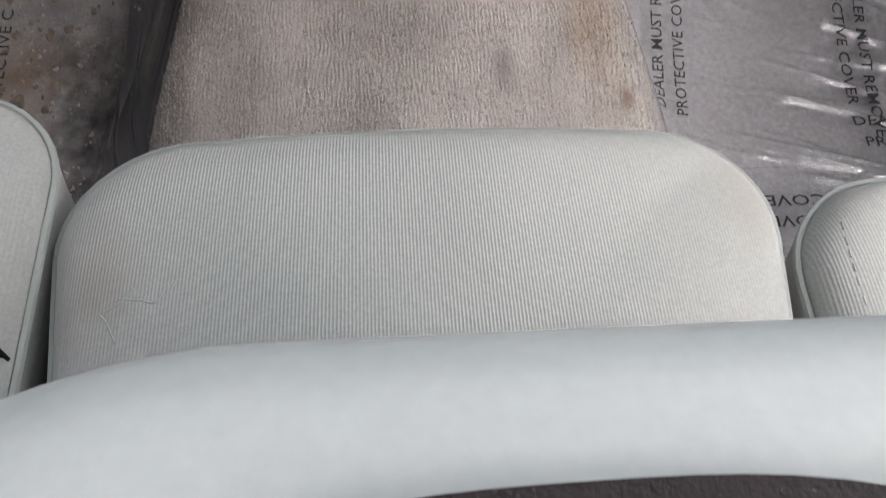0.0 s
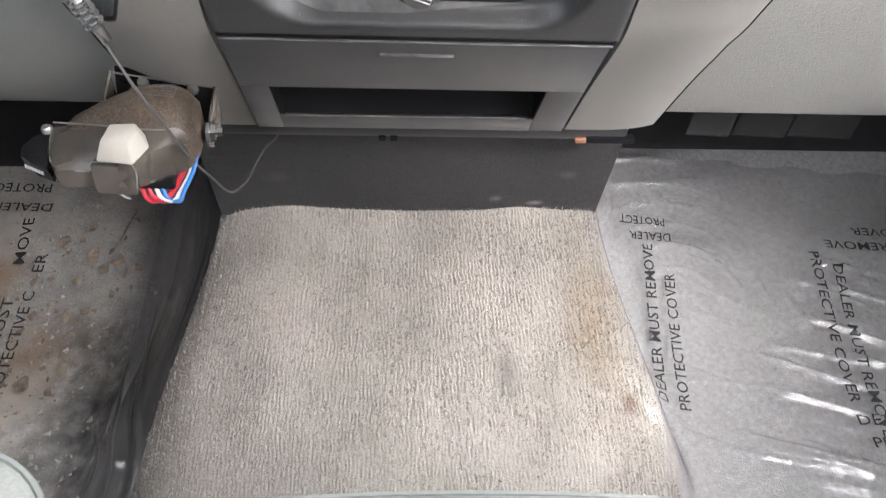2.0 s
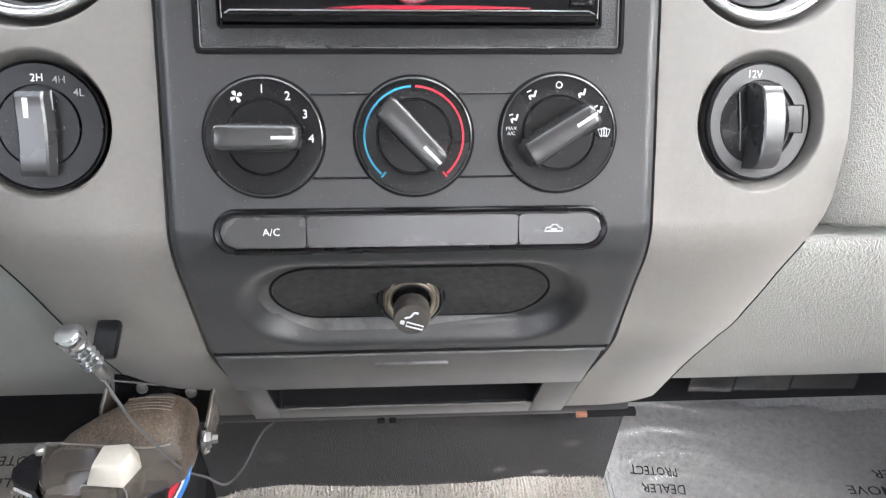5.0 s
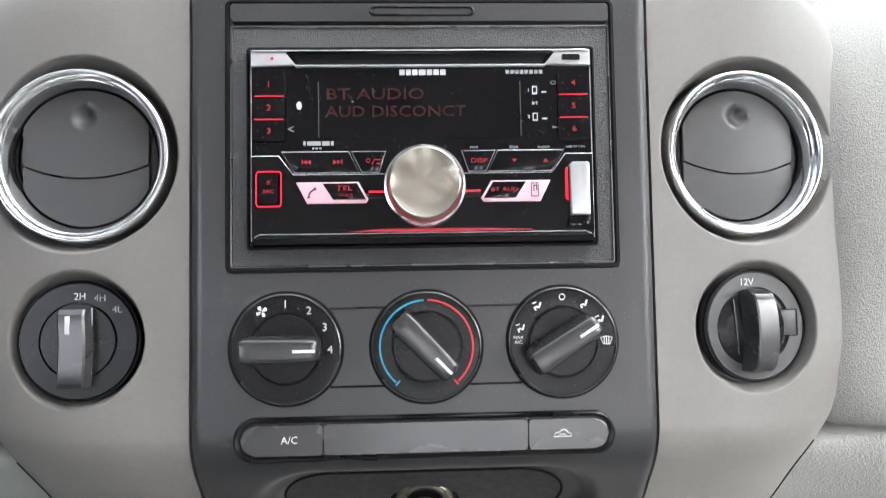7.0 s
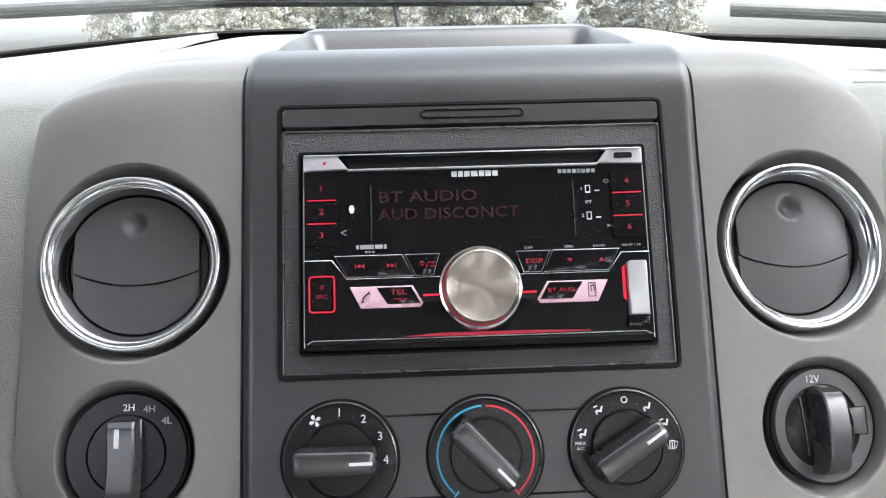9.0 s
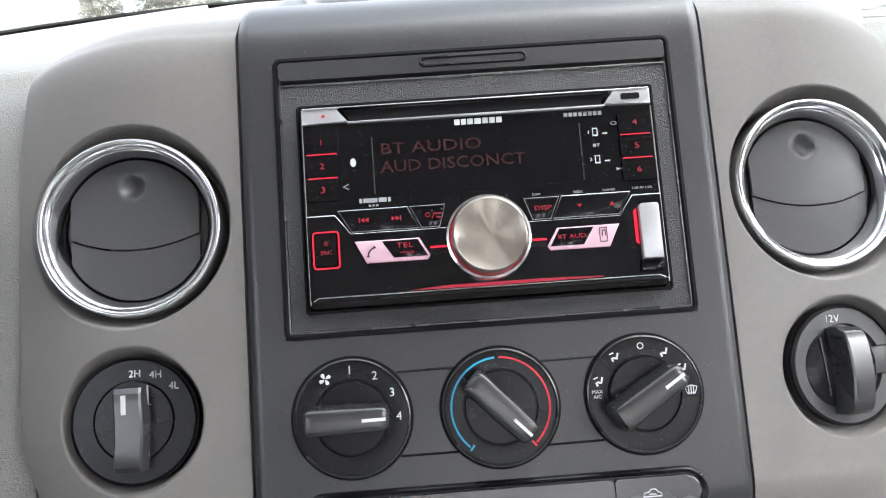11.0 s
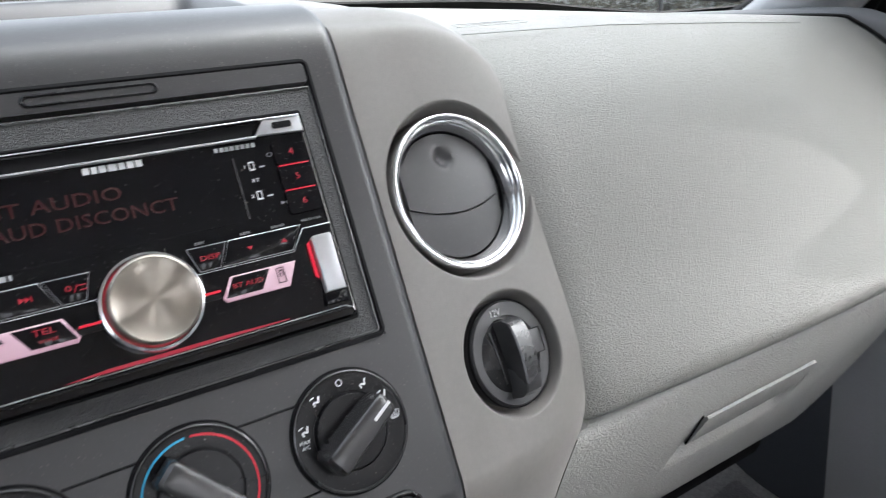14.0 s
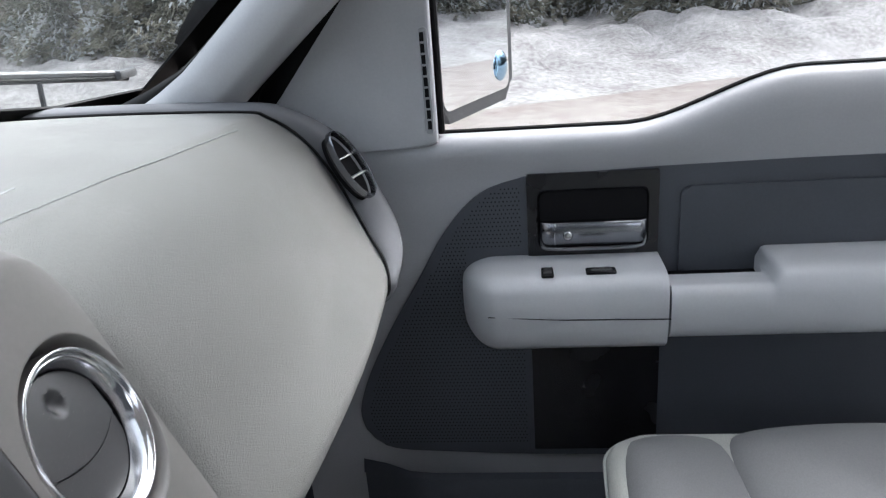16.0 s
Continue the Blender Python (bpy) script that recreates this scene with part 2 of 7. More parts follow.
FILM = clear("clear_protective_film", (0.94, 0.94, 0.945), 0.13, 1.45, haze=0.07, haze_color=(0.7, 0.7, 0.72), bump=0.03, bump_scale=40.0, gain=2.3)
WIPERGRAY = material("weathered_gray_plastic", (0.06, 0.062, 0.065), 0.5, var=0.15)
FILM_LEFT = clear("dirty_clear_film", (0.94, 0.94, 0.93), 0.09, 1.45, haze=0.07, haze_color=(0.55, 0.54, 0.54), bump=0.03, bump_scale=18.0, gain=2.0)
# pale haze mixed in to lighten the dark trees behind
WS_GLASS = clear("windshield_glass", (0.90, 0.92, 0.91), 0.0, 1.45, gain=0.12, haze=0.05, haze_color=(0.6, 0.62, 0.62))
MOLDED = material("scuffed_gray_plastic_edge", (0.19, 0.18, 0.168), 0.35, var=0.2)
ENDCAP = material("dark_gray_end_plastic", (0.125, 0.129, 0.135), 0.8, bump=0.15, bump_scale=1500, var=0.05)
CLEARTAB = clear("clear_plastic_tab", (0.7, 0.7, 0.7), 0.1, 1.5, haze=0.02)
TRAYBROWN = material("dark_brown_tray_plastic", (0.020, 0.015, 0.014), 0.6, var=0.3, bump=0.6, bump_scale=900, dust=0.6, spec=0.3)
DUSTY = material("dusty_black_plastic", (0.011, 0.011, 0.012), 0.55, var=0.5, grain=220, stain=60, dust=0.5, tint=(0.035, 0.035, 0.035), spec=0.3)
# Pale wear at the recess; on the drawer lips it paints their highlights
WORN_GLINT = material("worn_and_glint_black", (0.03, 0.03, 0.031), 0.35, var=0.6, grain=90, stain=30, dust=0.8, tint=(0.10, 0.10, 0.10))
LETTER = material("black_print", (0.012, 0.012, 0.014), 0.6, var=0.1)
MIRROR = material("mirror_glass", (0.88, 0.9, 0.92), 0.01, metal=1.0, var=0.0)
BLUEMIRROR = material("blue_tinted_mirror", (0.30, 0.48, 0.65), 0.02, metal=1.0, var=0.0)
BULB = material("ivory_plastic", (0.44, 0.42, 0.37), 0.45, var=0.06)
BROWNHOUSE = material("dusty_brown_black_plastic", (0.022, 0.017, 0.014), 0.38, var=0.5, grain=420, stain=60, tint=(0.085, 0.064, 0.047), dust=2.4)
WIRE_RED = material("red_wire", (0.5, 0.02, 0.04), 0.4, var=0.05)
WIRE_BLUE = material("blue_wire", (0.02, 0.16, 0.5), 0.4, var=0.05)
MUD = material("dried_mud", (0.17, 0.125, 0.085), 0.85, var=0.5, grain=160, stain=22, bump=0.6, bump_scale=700, tint=(0.26, 0.22, 0.18))
HUMPSIDE = material("dark_rubber_backed_liner", (0.055, 0.055, 0.058), 0.6, var=0.35, grain=60, stain=9, bump=0.4, bump_scale=200)
COPPER = material("dull_copper", (0.50, 0.25, 0.16), 0.45, metal=0.6, var=0.2)
CABLE = material("gray_black_cable", (0.07, 0.07, 0.072), 0.45, var=0.05)
WIRE_WHITE = material("white_wire", (0.65, 0.65, 0.62), 0.4, var=0.05)
WIRE_BLACK = material("black_wire", (0.015, 0.015, 0.015), 0.45, var=0.05)



def stain(m, spots, fine=45.0):
    """Dirt and other marks with shapes of their own: places, sizes, strengths and colours."""
    n, l = m.node_tree.nodes, m.node_tree.links
    b = n["Principled BSDF"]
    co = n.new("ShaderNodeTexCoord")
    nz = n.new("ShaderNodeTexNoise")
    nz.inputs["Scale"].default_value = fine
    nz.inputs["Detail"].default_value = 5
    l.new(co.outputs["Object"], nz.inputs["Vector"])
    for place, size, amount, color in spots:
        x, y, z = (*place, 0)[:3]
        sx, sy, sz = (*size, 100)[:3]
        mp = n.new("ShaderNodeMapping")
        mp.vector_type = "TEXTURE"
        mp.inputs["Location"].default_value = (x, y, z)
        mp.inputs["Scale"].default_value = (sx, sy, sz)
        l.new(co.outputs["Object"], mp.inputs["Vector"])
        ln = n.new("ShaderNodeVectorMath")
        ln.operation = "LENGTH"
        l.new(mp.outputs[0], ln.inputs[0])
        ad = n.new("ShaderNodeMath")
        ad.operation = "MULTIPLY_ADD"
        ad.inputs[1].default_value = 1.1
        l.new(nz.outputs["Fac"], ad.inputs[0])
        l.new(ln.outputs["Value"], ad.inputs[2])
        mr = n.new("ShaderNodeMapRange")
        mr.inputs["From Min"].default_value = 1.35
        mr.inputs["From Max"].default_value = 0.55
        mr.inputs["To Max"].default_value = amount
        l.new(ad.outputs[0], mr.inputs["Value"])
        mx = n.new("ShaderNodeMix")
        mx.data_type = "RGBA"
        mx.inputs["B"].default_value = (*color, 1)
        l.new(b.inputs["Base Color"].links[0].from_socket, mx.inputs["A"])
        l.new(mr.outputs[0], mx.inputs["Factor"])
        l.new(mx.outputs["Result"], b.inputs["Base Color"])


stain(CARPET, (((0.083, -0.062), (0.016, 0.035), 0.75, (0.09, 0.085, 0.08)), ((0.02, -0.02), (0.05, 0.05), 0.35, (0.17, 0.16, 0.15)), ((0.165, -0.02), (0.045, 0.11), 0.5, (0.27, 0.20, 0.13)), ((0.19, -0.085), (0.012, 0.02), 0.7, (0.16, 0.10, 0.06)), ((0.03, 0.055), (0.05, 0.035), 0.3, (0.2, 0.19, 0.18)), ((-0.10, -0.20), (0.14, 0.06), 0.3, (0.2, 0.18, 0.165))))
PANEL_BLACK = material("scuffed_black_panel", (0.024, 0.024, 0.025), 0.5, bump=0.9, bump_scale=700, var=0.3, grain=300, stain=18, kind="leather", spec=0.35)
stain(PANEL_BLACK, (((0.080, 0.088, 0.178), (0.010, 1, 0.006), 0.7, (0.16, 0.155, 0.15)), ((0.118, 0.088, 0.171), (0.012, 1, 0.004), 0.8, (0.2, 0.195, 0.19)), ((0.03, 0.088, 0.163), (0.016, 1, 0.006), 0.5, (0.12, 0.115, 0.11)), ((0.145, 0.088, 0.205), (0.014, 1, 0.008), 0.5, (0.11, 0.105, 0.10)), ((-0.12, 0.088, 0.20), (0.02, 1, 0.012), 0.4, (0.08, 0.078, 0.075))))
# the near-black spot paints a dark pit into the carpet colour
stain(DIRT, (((-0.445, 0.12), (0.05, 0.06), 0.85, (0.40, 0.24, 0.10)), ((-0.46, 0.19), (0.09, 0.07), 0.7, (0.55, 0.51, 0.46)), ((-0.375, 0.03), (0.06, 0.07), 0.75, (0.33, 0.20, 0.10)), ((-0.335, 0.045), (0.05, 0.06), 0.7, (0.13, 0.09, 0.06)), ((-0.355, 0.11), (0.05, 0.10), 0.55, (0.17, 0.17, 0.175)), ((-0.300, -0.065), (0.09, 0.17), 1.0, (0.004, 0.0045, 0.006)), ((-0.385, -0.02), (0.06, 0.045), 0.9, (0.60, 0.54, 0.46)), ((-0.36, -0.10), (0.06, 0.05), 0.6, (0.14, 0.13, 0.12))), 60.0)
stain(CLOTH, (((-0.140, -0.345), (0.035, 0.05), 0.45, (0.20, 0.175, 0.145)), ((0.150, -0.31), (0.03, 0.045), 0.35, (0.26, 0.225, 0.20)), ((-0.118, -0.385), (0.012, 0.02), 0.6, (0.42, 0.41, 0.37))))
# ---- building helpers ----
TH = radians(22.36)
SN, CS = math.sin(TH), math.cos(TH)
# face frame of the centre stack: u to the right, v up its face, w out of it
FM = Matrix(((1, 0, 0, 0), (0, SN, -CS, 0), (0, CS, SN, 0.65), (0, 0, 0, 1)))


def mesh_of(name, bm, mat, smooth=True, angle=40):
    bmesh.ops.recalc_face_normals(bm, faces=bm.faces[:])
    me = bpy.data.meshes.new(name)
    for f in bm.faces:
        f.smooth = smooth
    if smooth:
        lim = radians(angle)
        for e in bm.edges:
            e.smooth = len(e.link_faces) == 2 and e.calc_face_angle(0.0) < lim
            if any(len(f.verts) > 6 for f in e.link_faces):
                e.smooth = False
    bm.to_mesh(me)
    bm.free()
    me.materials.append(mat)
    return me


def part(name, bm, mat, parent, label="", m=None, smooth=True, angle=40):
    ob = new(name, mesh_of(name, bm, mat, smooth, angle))
    ob.parent = parent
    if m is not None:
        ob.matrix_local = m
    return tagged(ob, label)


def thing(name, label, category, m=None, group="", kind=""):
    ob = new(name)
    ob.empty_display_size = 0.02
    if m is not None:
        ob.matrix_world = m
    return tagged(ob, label, category, group, kind)


def solo(name, bm, mat, label, category, m=None, group="", kind="", smooth=True, angle=40):
    ob = new(name, mesh_of(name, bm, mat, smooth, angle))
    if m is not None:
        ob.matrix_world = m
    return tagged(ob, label, category, group, kind)


def rbox(sx, sy, sz, r=0.0, seg=2, at=(0, 0, 0), bm=None, m=None):
    """A box with rounded edges, its middle at the given place."""
    b = bmesh.new()
    bmesh.ops.create_cube(b, size=1.0)
    bmesh.ops.scale(b, vec=(sx, sy, sz), verts=b.verts[:])
    if r > 0:
        bmesh.ops.bevel(b, geom=b.edges[:], offset=r, segments=seg, profile=0.5, affect="EDGES")
    if m is not None:
        bmesh.ops.transform(b, matrix=m, verts=b.verts[:])
    bmesh.ops.translate(b, vec=at, verts=b.verts[:])
    return join(bm, b)


def join(bm, b):
    if bm is None:
        return b
    me = bpy.data.meshes.new("tmp")
    b.to_mesh(me)
    b.free()
    bm.from_mesh(me)
    bpy.data.meshes.remove(me)
    return bm


def grid(rows, bm=None, close_u=False, close_v=False, caps=False):
    """A sheet through rows of points."""
    b = bm or bmesh.new()
    vs = [[b.verts.new(p) for p in row] for row in rows]
    nr, nc = len(vs), len(vs[0])
    for i in range(nr if close_v else nr - 1):
        for j in range(nc if close_u else nc - 1):
            q = (vs[i][j], vs[i][(j + 1) % nc], vs[(i + 1) % nr][(j + 1) % nc], vs[(i + 1) % nr][j])
            if len(set(q)) == 4:
                b.faces.new(q)
    if caps:
        b.faces.new(vs[0])
        b.faces.new(vs[-1][::-1])
    return b


def thicken(bm, depth):
    """Gives an open sheet a thickness, behind it."""
    bmesh.ops.recalc_face_normals(bm, faces=bm.faces[:])
    bmesh.ops.solidify(bm, geom=bm.faces[:], thickness=depth)
    return bm


def prism(poly, w0, w1, r=0.0, seg=2, bm=None):
    """A plate with the given outline in u, v, from w0 to w1, its front edge rounded."""
    b = bmesh.new()
    lo = [b.verts.new((u, v, w0)) for u, v in poly]
    hi = [b.verts.new((u, v, w1)) for u, v in poly]
    n = len(poly)
    b.faces.new(lo[::-1])
    b.faces.new(hi)
    for i in range(n):
        b.faces.new((lo[i], lo[(i + 1) % n], hi[(i + 1) % n], hi[i]))
    if r > 0:
        es = [e for e in b.edges if e.verts[0] in hi and e.verts[1] in hi]
        bmesh.ops.bevel(b, geom=es, offset=r, segments=seg, profile=0.5, affect="EDGES")
    return join(bm, b)


def round_rect(u0, v0, u1, v1, r, n=5):
    pts = []
    for cu, cv, a0 in ((u1 - r, v1 - r, 0), (u0 + r, v1 - r, 90), (u0 + r, v0 + r, 180), (u1 - r, v0 + r, 270)):
        for k in range(n + 1):
            a = radians(a0 + 90 * k / n)
            pts.append((cu + r * math.cos(a), cv + r * math.sin(a)))
    return pts


def circle(cu, cv, r, n=48, a0=0, a1=360):
    full = abs(a1 - a0) >= 360
    return [(cu + r * math.cos(radians(a0 + (a1 - a0) * k / (n if full else n - 1))), cv + r * math.sin(radians(a0 + (a1 - a0) * k / (n if full else n - 1)))) for k in range(n)]


def lathe(profile, n=48, at=(0, 0, 0), bm=None, m=None):
    """A turned form: radius and height pairs round the w axis."""
    rows = [[(r * math.cos(2 * math.pi * k / n), r * math.sin(2 * math.pi * k / n), h) for k in range(n)] for r, h in profile]
    b = grid(rows, close_u=True)
    bmesh.ops.remove_doubles(b, verts=b.verts[:], dist=1e-6)
    if m is not None:
        bmesh.ops.transform(b, matrix=m, verts=b.verts[:])
    bmesh.ops.translate(b, vec=at, verts=b.verts[:])
    return join(bm, b)


def smooth_path(pts, n=8, closed=False):
    """A Catmull-Rom curve through the points."""
    p = [Vector(q) for q in pts]
    out = []
    k = len(p)
    for i in range(k if closed else k - 1):
        a, b, c, d = (p[(i - 1) % k], p[i], p[(i + 1) % k], p[(i + 2) % k]) if closed else (p[max(i - 1, 0)], p[i], p[i + 1], p[min(i + 2, k - 1)])
        for j in range(n):
            t = j / n
            out.append(0.5 * (2 * b + (c - a) * t + (2 * a - 5 * b + 4 * c - d) * t * t + (3 * b - a - 3 * c + d) * t**3))
    if not closed:
        out.append(p[-1])
    return out


def tube(pts, r, n=8, closed=False, bm=None):
    """A round bar along the points."""
    p = [Vector(q) for q in pts]
    rows = []
    k = len(p)
    up = Vector((0.3, 0.2, 1)).normalized()
    for i in range(k):
        d = (p[(i + 1) % k] - p[(i - 1) % k]) if closed else (p[min(i + 1, k - 1)] - p[max(i - 1, 0)])
        d.normalize()
        s = d.cross(up)
        if s.length < 1e-4:
            s = d.orthogonal()
        s.normalize()
        up = s.cross(d).normalized()
        rad = r[i] if isinstance(r, (list, tuple)) else r
        rows.append([p[i] + rad * (math.cos(2 * math.pi * j / n) * s + math.sin(2 * math.pi * j / n) * up) for j in range(n)])
    return join(bm, grid(rows, close_u=True, close_v=closed, caps=not closed))


def lettering(text, size, mat, parent, m, name="lettering", align="CENTER", extrude=0.00015, wide=1.0, label=""):
    """Flat raised print in the built-in font, in u and v."""
    cu = bpy.data.curves.new("text", "FONT")
    cu.body, cu.size, cu.extrude, cu.align_x, cu.align_y = text, size, extrude, align, "CENTER"
    cu.resolution_u = 2
    tmp = bpy.data.objects.new("text", cu)
    me = bpy.data.meshes.new_from_object(tmp)
    bpy.data.objects.remove(tmp)
    bpy.data.curves.remove(cu)
    me.transform(Matrix.Diagonal((wide, 1, 1, 1)))
    me.materials.clear()
    me.materials.append(mat)
    ob = new(name, me)
    ob.parent = parent
    ob.matrix_local = m
    return tagged(ob, label)


def sstep(a, b, x):
    t = max(0.0, min(1.0, (x - a) / (b - a)))
    return t * t * (3 - 2 * t)


def lerp(a, b, t):
    return a + (b - a) * t

# ---- outside: ground, road, snow banks, woods ----


def road_edge(y):
    """Where the plowed bank begins beside the road, which widens behind the truck."""
    return 8.5 + max(-0.3, min(1.6, -0.38 * y))


def bank_height(x, y):
    """Height of the snow over the road, which runs along the truck."""
    d = math.hypot(x, y)
    far = sstep(road_edge(y), road_edge(y) + 2.6, x) if abs(y) < 40 else 1.0
    front = sstep(7.0, 10.0, y)
    left = sstep(6.0, 9.0, -x)
    back = sstep(9.0, 13.0, -y)
    h = max(far, front, left, back)
    lump = noise.noise((x * 0.5, y * 0.5, 1.3)) * 0.25 + noise.noise((x * 1.4, y * 1.4, 4.1)) * 0.14 + noise.noise((x * 3, y * 3, 2.0)) * 0.12 + noise.noise((x * 6.5, y * 6.5, 5.0)) * 0.07
    return h * (0.42 + lump + 0.012 * max(0.0, d - 12)) + sstep(7.5, 10.5, y) * 1.25 * (1 - sstep(2.5, 7.5, x))


rows = []
coords = [-400, -120, -60, -40, -30] + [-25 + 0.5 * k for k in range(34)] + [-8 + 0.16 * k for k in range(138)] + [14.5 + 0.5 * k for k in range(22)] + [30, 40, 60, 120, 400]
for gy in coords:
    rows.append([(gx, gy, -0.76 + (bank_height(gx, gy) if max(abs(gx), abs(gy)) < 61 else 0.9)) for gx in coords])
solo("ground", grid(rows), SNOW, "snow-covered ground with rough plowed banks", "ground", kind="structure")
rows = []
for k in range(41):
    gy = -30 + k * 1.5
    rows.append([(gx, gy, -0.75 + 0.012 * noise.noise((gx, gy, 7.0))) for gx in (-6.2, -3, 0, 2.5, 5, 7.5, road_edge(gy) + 0.4 + 0.5 * noise.noise((0, gy * 0.4, 0)))])
road_bm = grid([r for r in rows if r[0][1] < 7.6])
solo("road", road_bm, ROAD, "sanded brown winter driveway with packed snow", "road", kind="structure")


def spruce(name, x, y, h, seed):
    rnd = random.Random(seed)
    base = Vector((x, y, -0.5))
    t = thing(name, "dark green spruce with drooping snow-dusted boughs", "tree", Matrix.Translation(base), "spruces behind the snow bank")
    part("trunk", tube([(0, 0, -0.3), (0.03, 0, h * 0.5), (0, 0.02, h)], [0.14, 0.09, 0.01], 7), BARK, t)
    crown, snowy = bmesh.new(), bmesh.new()
    z = 0.15
    while z < h:
        reach = 0.34 * (h - z) ** 0.85 + 0.15
        for k in range(8):
            a = rnd.uniform(0, 6.283)
            r1 = reach * rnd.uniform(0.65, 1.1)
            d = Vector((math.cos(a), math.sin(a), 0))
            side = Vector((-d.y, d.x, 0))
            steps = 6
            for s in range(steps):
                f0 = 0.15 + 0.85 * s / steps
                c = d * (r1 * f0) + Vector((0, 0, z - 0.30 * r1 * f0 * f0 + 0.05 * rnd.random()))
                wid = 0.34 * (1.1 - f0) * r1 + 0.06
                for q in range(12):
                    off = side * rnd.uniform(-wid, wid) + Vector((0, 0, rnd.uniform(-0.13, 0.04)))
                    ln = rnd.uniform(0.06, 0.15)
                    tip = c + off + d * ln + side * rnd.uniform(-0.07, 0.07) + Vector((0, 0, rnd.uniform(-0.13, 0.02)))
                    b2 = snowy if rnd.random() < 0.26 + 0.9 * noise.noise(Vector((c.x * 1.6, c.y * 1.6, c.z * 3.2))) else crown
                    p0 = c + off
                    s2 = side * rnd.uniform(0.012, 0.026)
                    v = [b2.verts.new(p) for p in (p0 - s2, p0 + s2, tip + Vector((0, 0, 0.01)), p0 + Vector((0, 0, -0.06)))]
                    b2.faces.new(v[:3])
                    b2.faces.new((v[0], v[2], v[3]))
        z += rnd.uniform(0.13, 0.22) * (0.8 + z * 0.06)
    part("crown", crown, NEEDLES, t, smooth=False)
    part("snow_dusting", snowy, SNOWY, t, "patches of old snow", smooth=False)
    return t


proto = [spruce("spruce_tree", 15.5, 2.2, 6.0, 3), spruce("spruce_tree", 16.5, -2.4, 7.0, 5), spruce("spruce_tree", 15.0, 5.6, 6.5, 8)]
rnd = random.Random(11)
places = []
for k in range(30):
    places.append((rnd.uniform(13.5, 22), -9 + k * 0.95 + rnd.uniform(-0.4, 0.4)))
for k in range(18):
    places.append((-12 + k * 1.3 + rnd.uniform(-0.4, 0.4), rnd.uniform(28, 38)))
for k in range(5):
    places.append((-9 + k * 3.6, rnd.uniform(-19, -15)))
for k in range(16):
    places.append((6 + k * 0.9, rnd.uniform(-22, -13)))
for k in range(12):
    places.append((12.6 + k * 0.35 + rnd.uniform(-0.3, 0.3), 3.4 + k * 0.95))
for k in range(5):
    places.append((rnd.uniform(-17, -12), -8 + k * 4.2))
for k, (px_, py_) in enumerate(places):
    s = rnd.uniform(0.75, 1.25)
    c = copy_thing(proto[k % 3], Matrix.Translation((px_, py_, -0.85 + bank_height(px_, py_))) @ pose(0, 0, 0, 0, 0, rnd.uniform(0, 360)) @ Matrix.Diagonal((s, s, s * rnd.uniform(0.9, 1.2), 1)))

# ---- cab shell ----


def windshield_base(x):
    return 0.455 - 0.10 * (abs(x) / 0.74) ** 3


WS = Vector((0, -0.775, 0.632)).normalized()  # up along the windshield


def ws_point(x, s):
    y = windshield_base(x)
    z = 0.712 + 0.06 * max(0.0, 1 - (abs(x) / 0.70) ** 2.4) + 0.010 * sstep(0.0, -0.2, x)
    return Vector((x * (1 - 0.12 * s / 0.8), y, z)) + WS * s


def carpet_edge(y):
    return lerp(0.222, 0.173, sstep(-0.16, 0.11, y))


def hump_height(y):
    return 0.112 + 0.34 * (max(min(y, 0.20), -0.22) + 0.06) if y > -0.22 else 0.058


def floor_height(x, y):
    a = abs(x)
    base = 0.004 + 0.028 * sstep(-0.03, 0.22, y) + (2.6 * max(0.0, y - 0.19) ** 2 if y < 0.39 else 0.104 + 1.05 * (y - 0.39))
    side = 0.055 if x > 0 else 0.11
    t = (a - carpet_edge(y)) / side
    k = max(0.0, min(1.0, t))
    k = k * k * (3 - 2 * k)
    top = hump_height(y) - 0.06 * (a / 0.3) ** 4
    if x < 0:
        top -= 0.015 * max(0.0, min(1.0, (a - carpet_edge(y) + 0.06) / 0.07)) ** 2
    return lerp(max(top, base), base, k)


xs = [-0.86 + 0.02 * k for k in range(87)]
ys = [-2.0, -1.5, -1.2] + [-1.05 + 0.03 * k for k in range(27)] + [-0.24 + 0.02 * k for k in range(36)]
rows = [[(x, y, floor_height(x, y) - 0.003) for x in xs] for y in ys]
solo("floor", grid(rows), FELT, "gray carpeted cab floor with a raised tunnel", "floor", kind="structure")

# unseen roof, back wall and sides, plain, with openings sized to steer the light
rows = [[(x, y, 1.27 - 0.05 * (x / 0.8) ** 2 - 0.06 * sstep(-0.4, -0.05, y)) for x in (-0.76, -0.5, -0.25, 0, 0.25, 0.5, 0.76)] for y in (-2.02, -1.5, -0.8, -0.5, -0.3, -0.2, -0.13)]
solo("ceiling", thicken(grid(rows), 0.03), HEADLINER, "gray cloth headliner", "ceiling", kind="structure")


def frame_wall(outer, inner, at, thick, axis):
    """A flat wall with one rectangular opening, across the given axis."""
    (a0, b0, a1, b1), (c0, d0, c1, d1) = outer, inner
    b = bmesh.new()
    for q0, q1, q2, q3 in ((a0, b0, a1, d0), (a0, d1, a1, b1), (a0, d0, c0, d1), (c1, d0, a1, d1)):
        s = (thick, q2 - q0, q3 - q1) if axis == "x" else (q2 - q0, thick, q3 - q1)
        mid = (at, (q0 + q2) / 2, (q1 + q3) / 2) if axis == "x" else ((q0 + q2) / 2, at, (q1 + q3) / 2)
        rbox(*s, at=mid, bm=b)
    return b


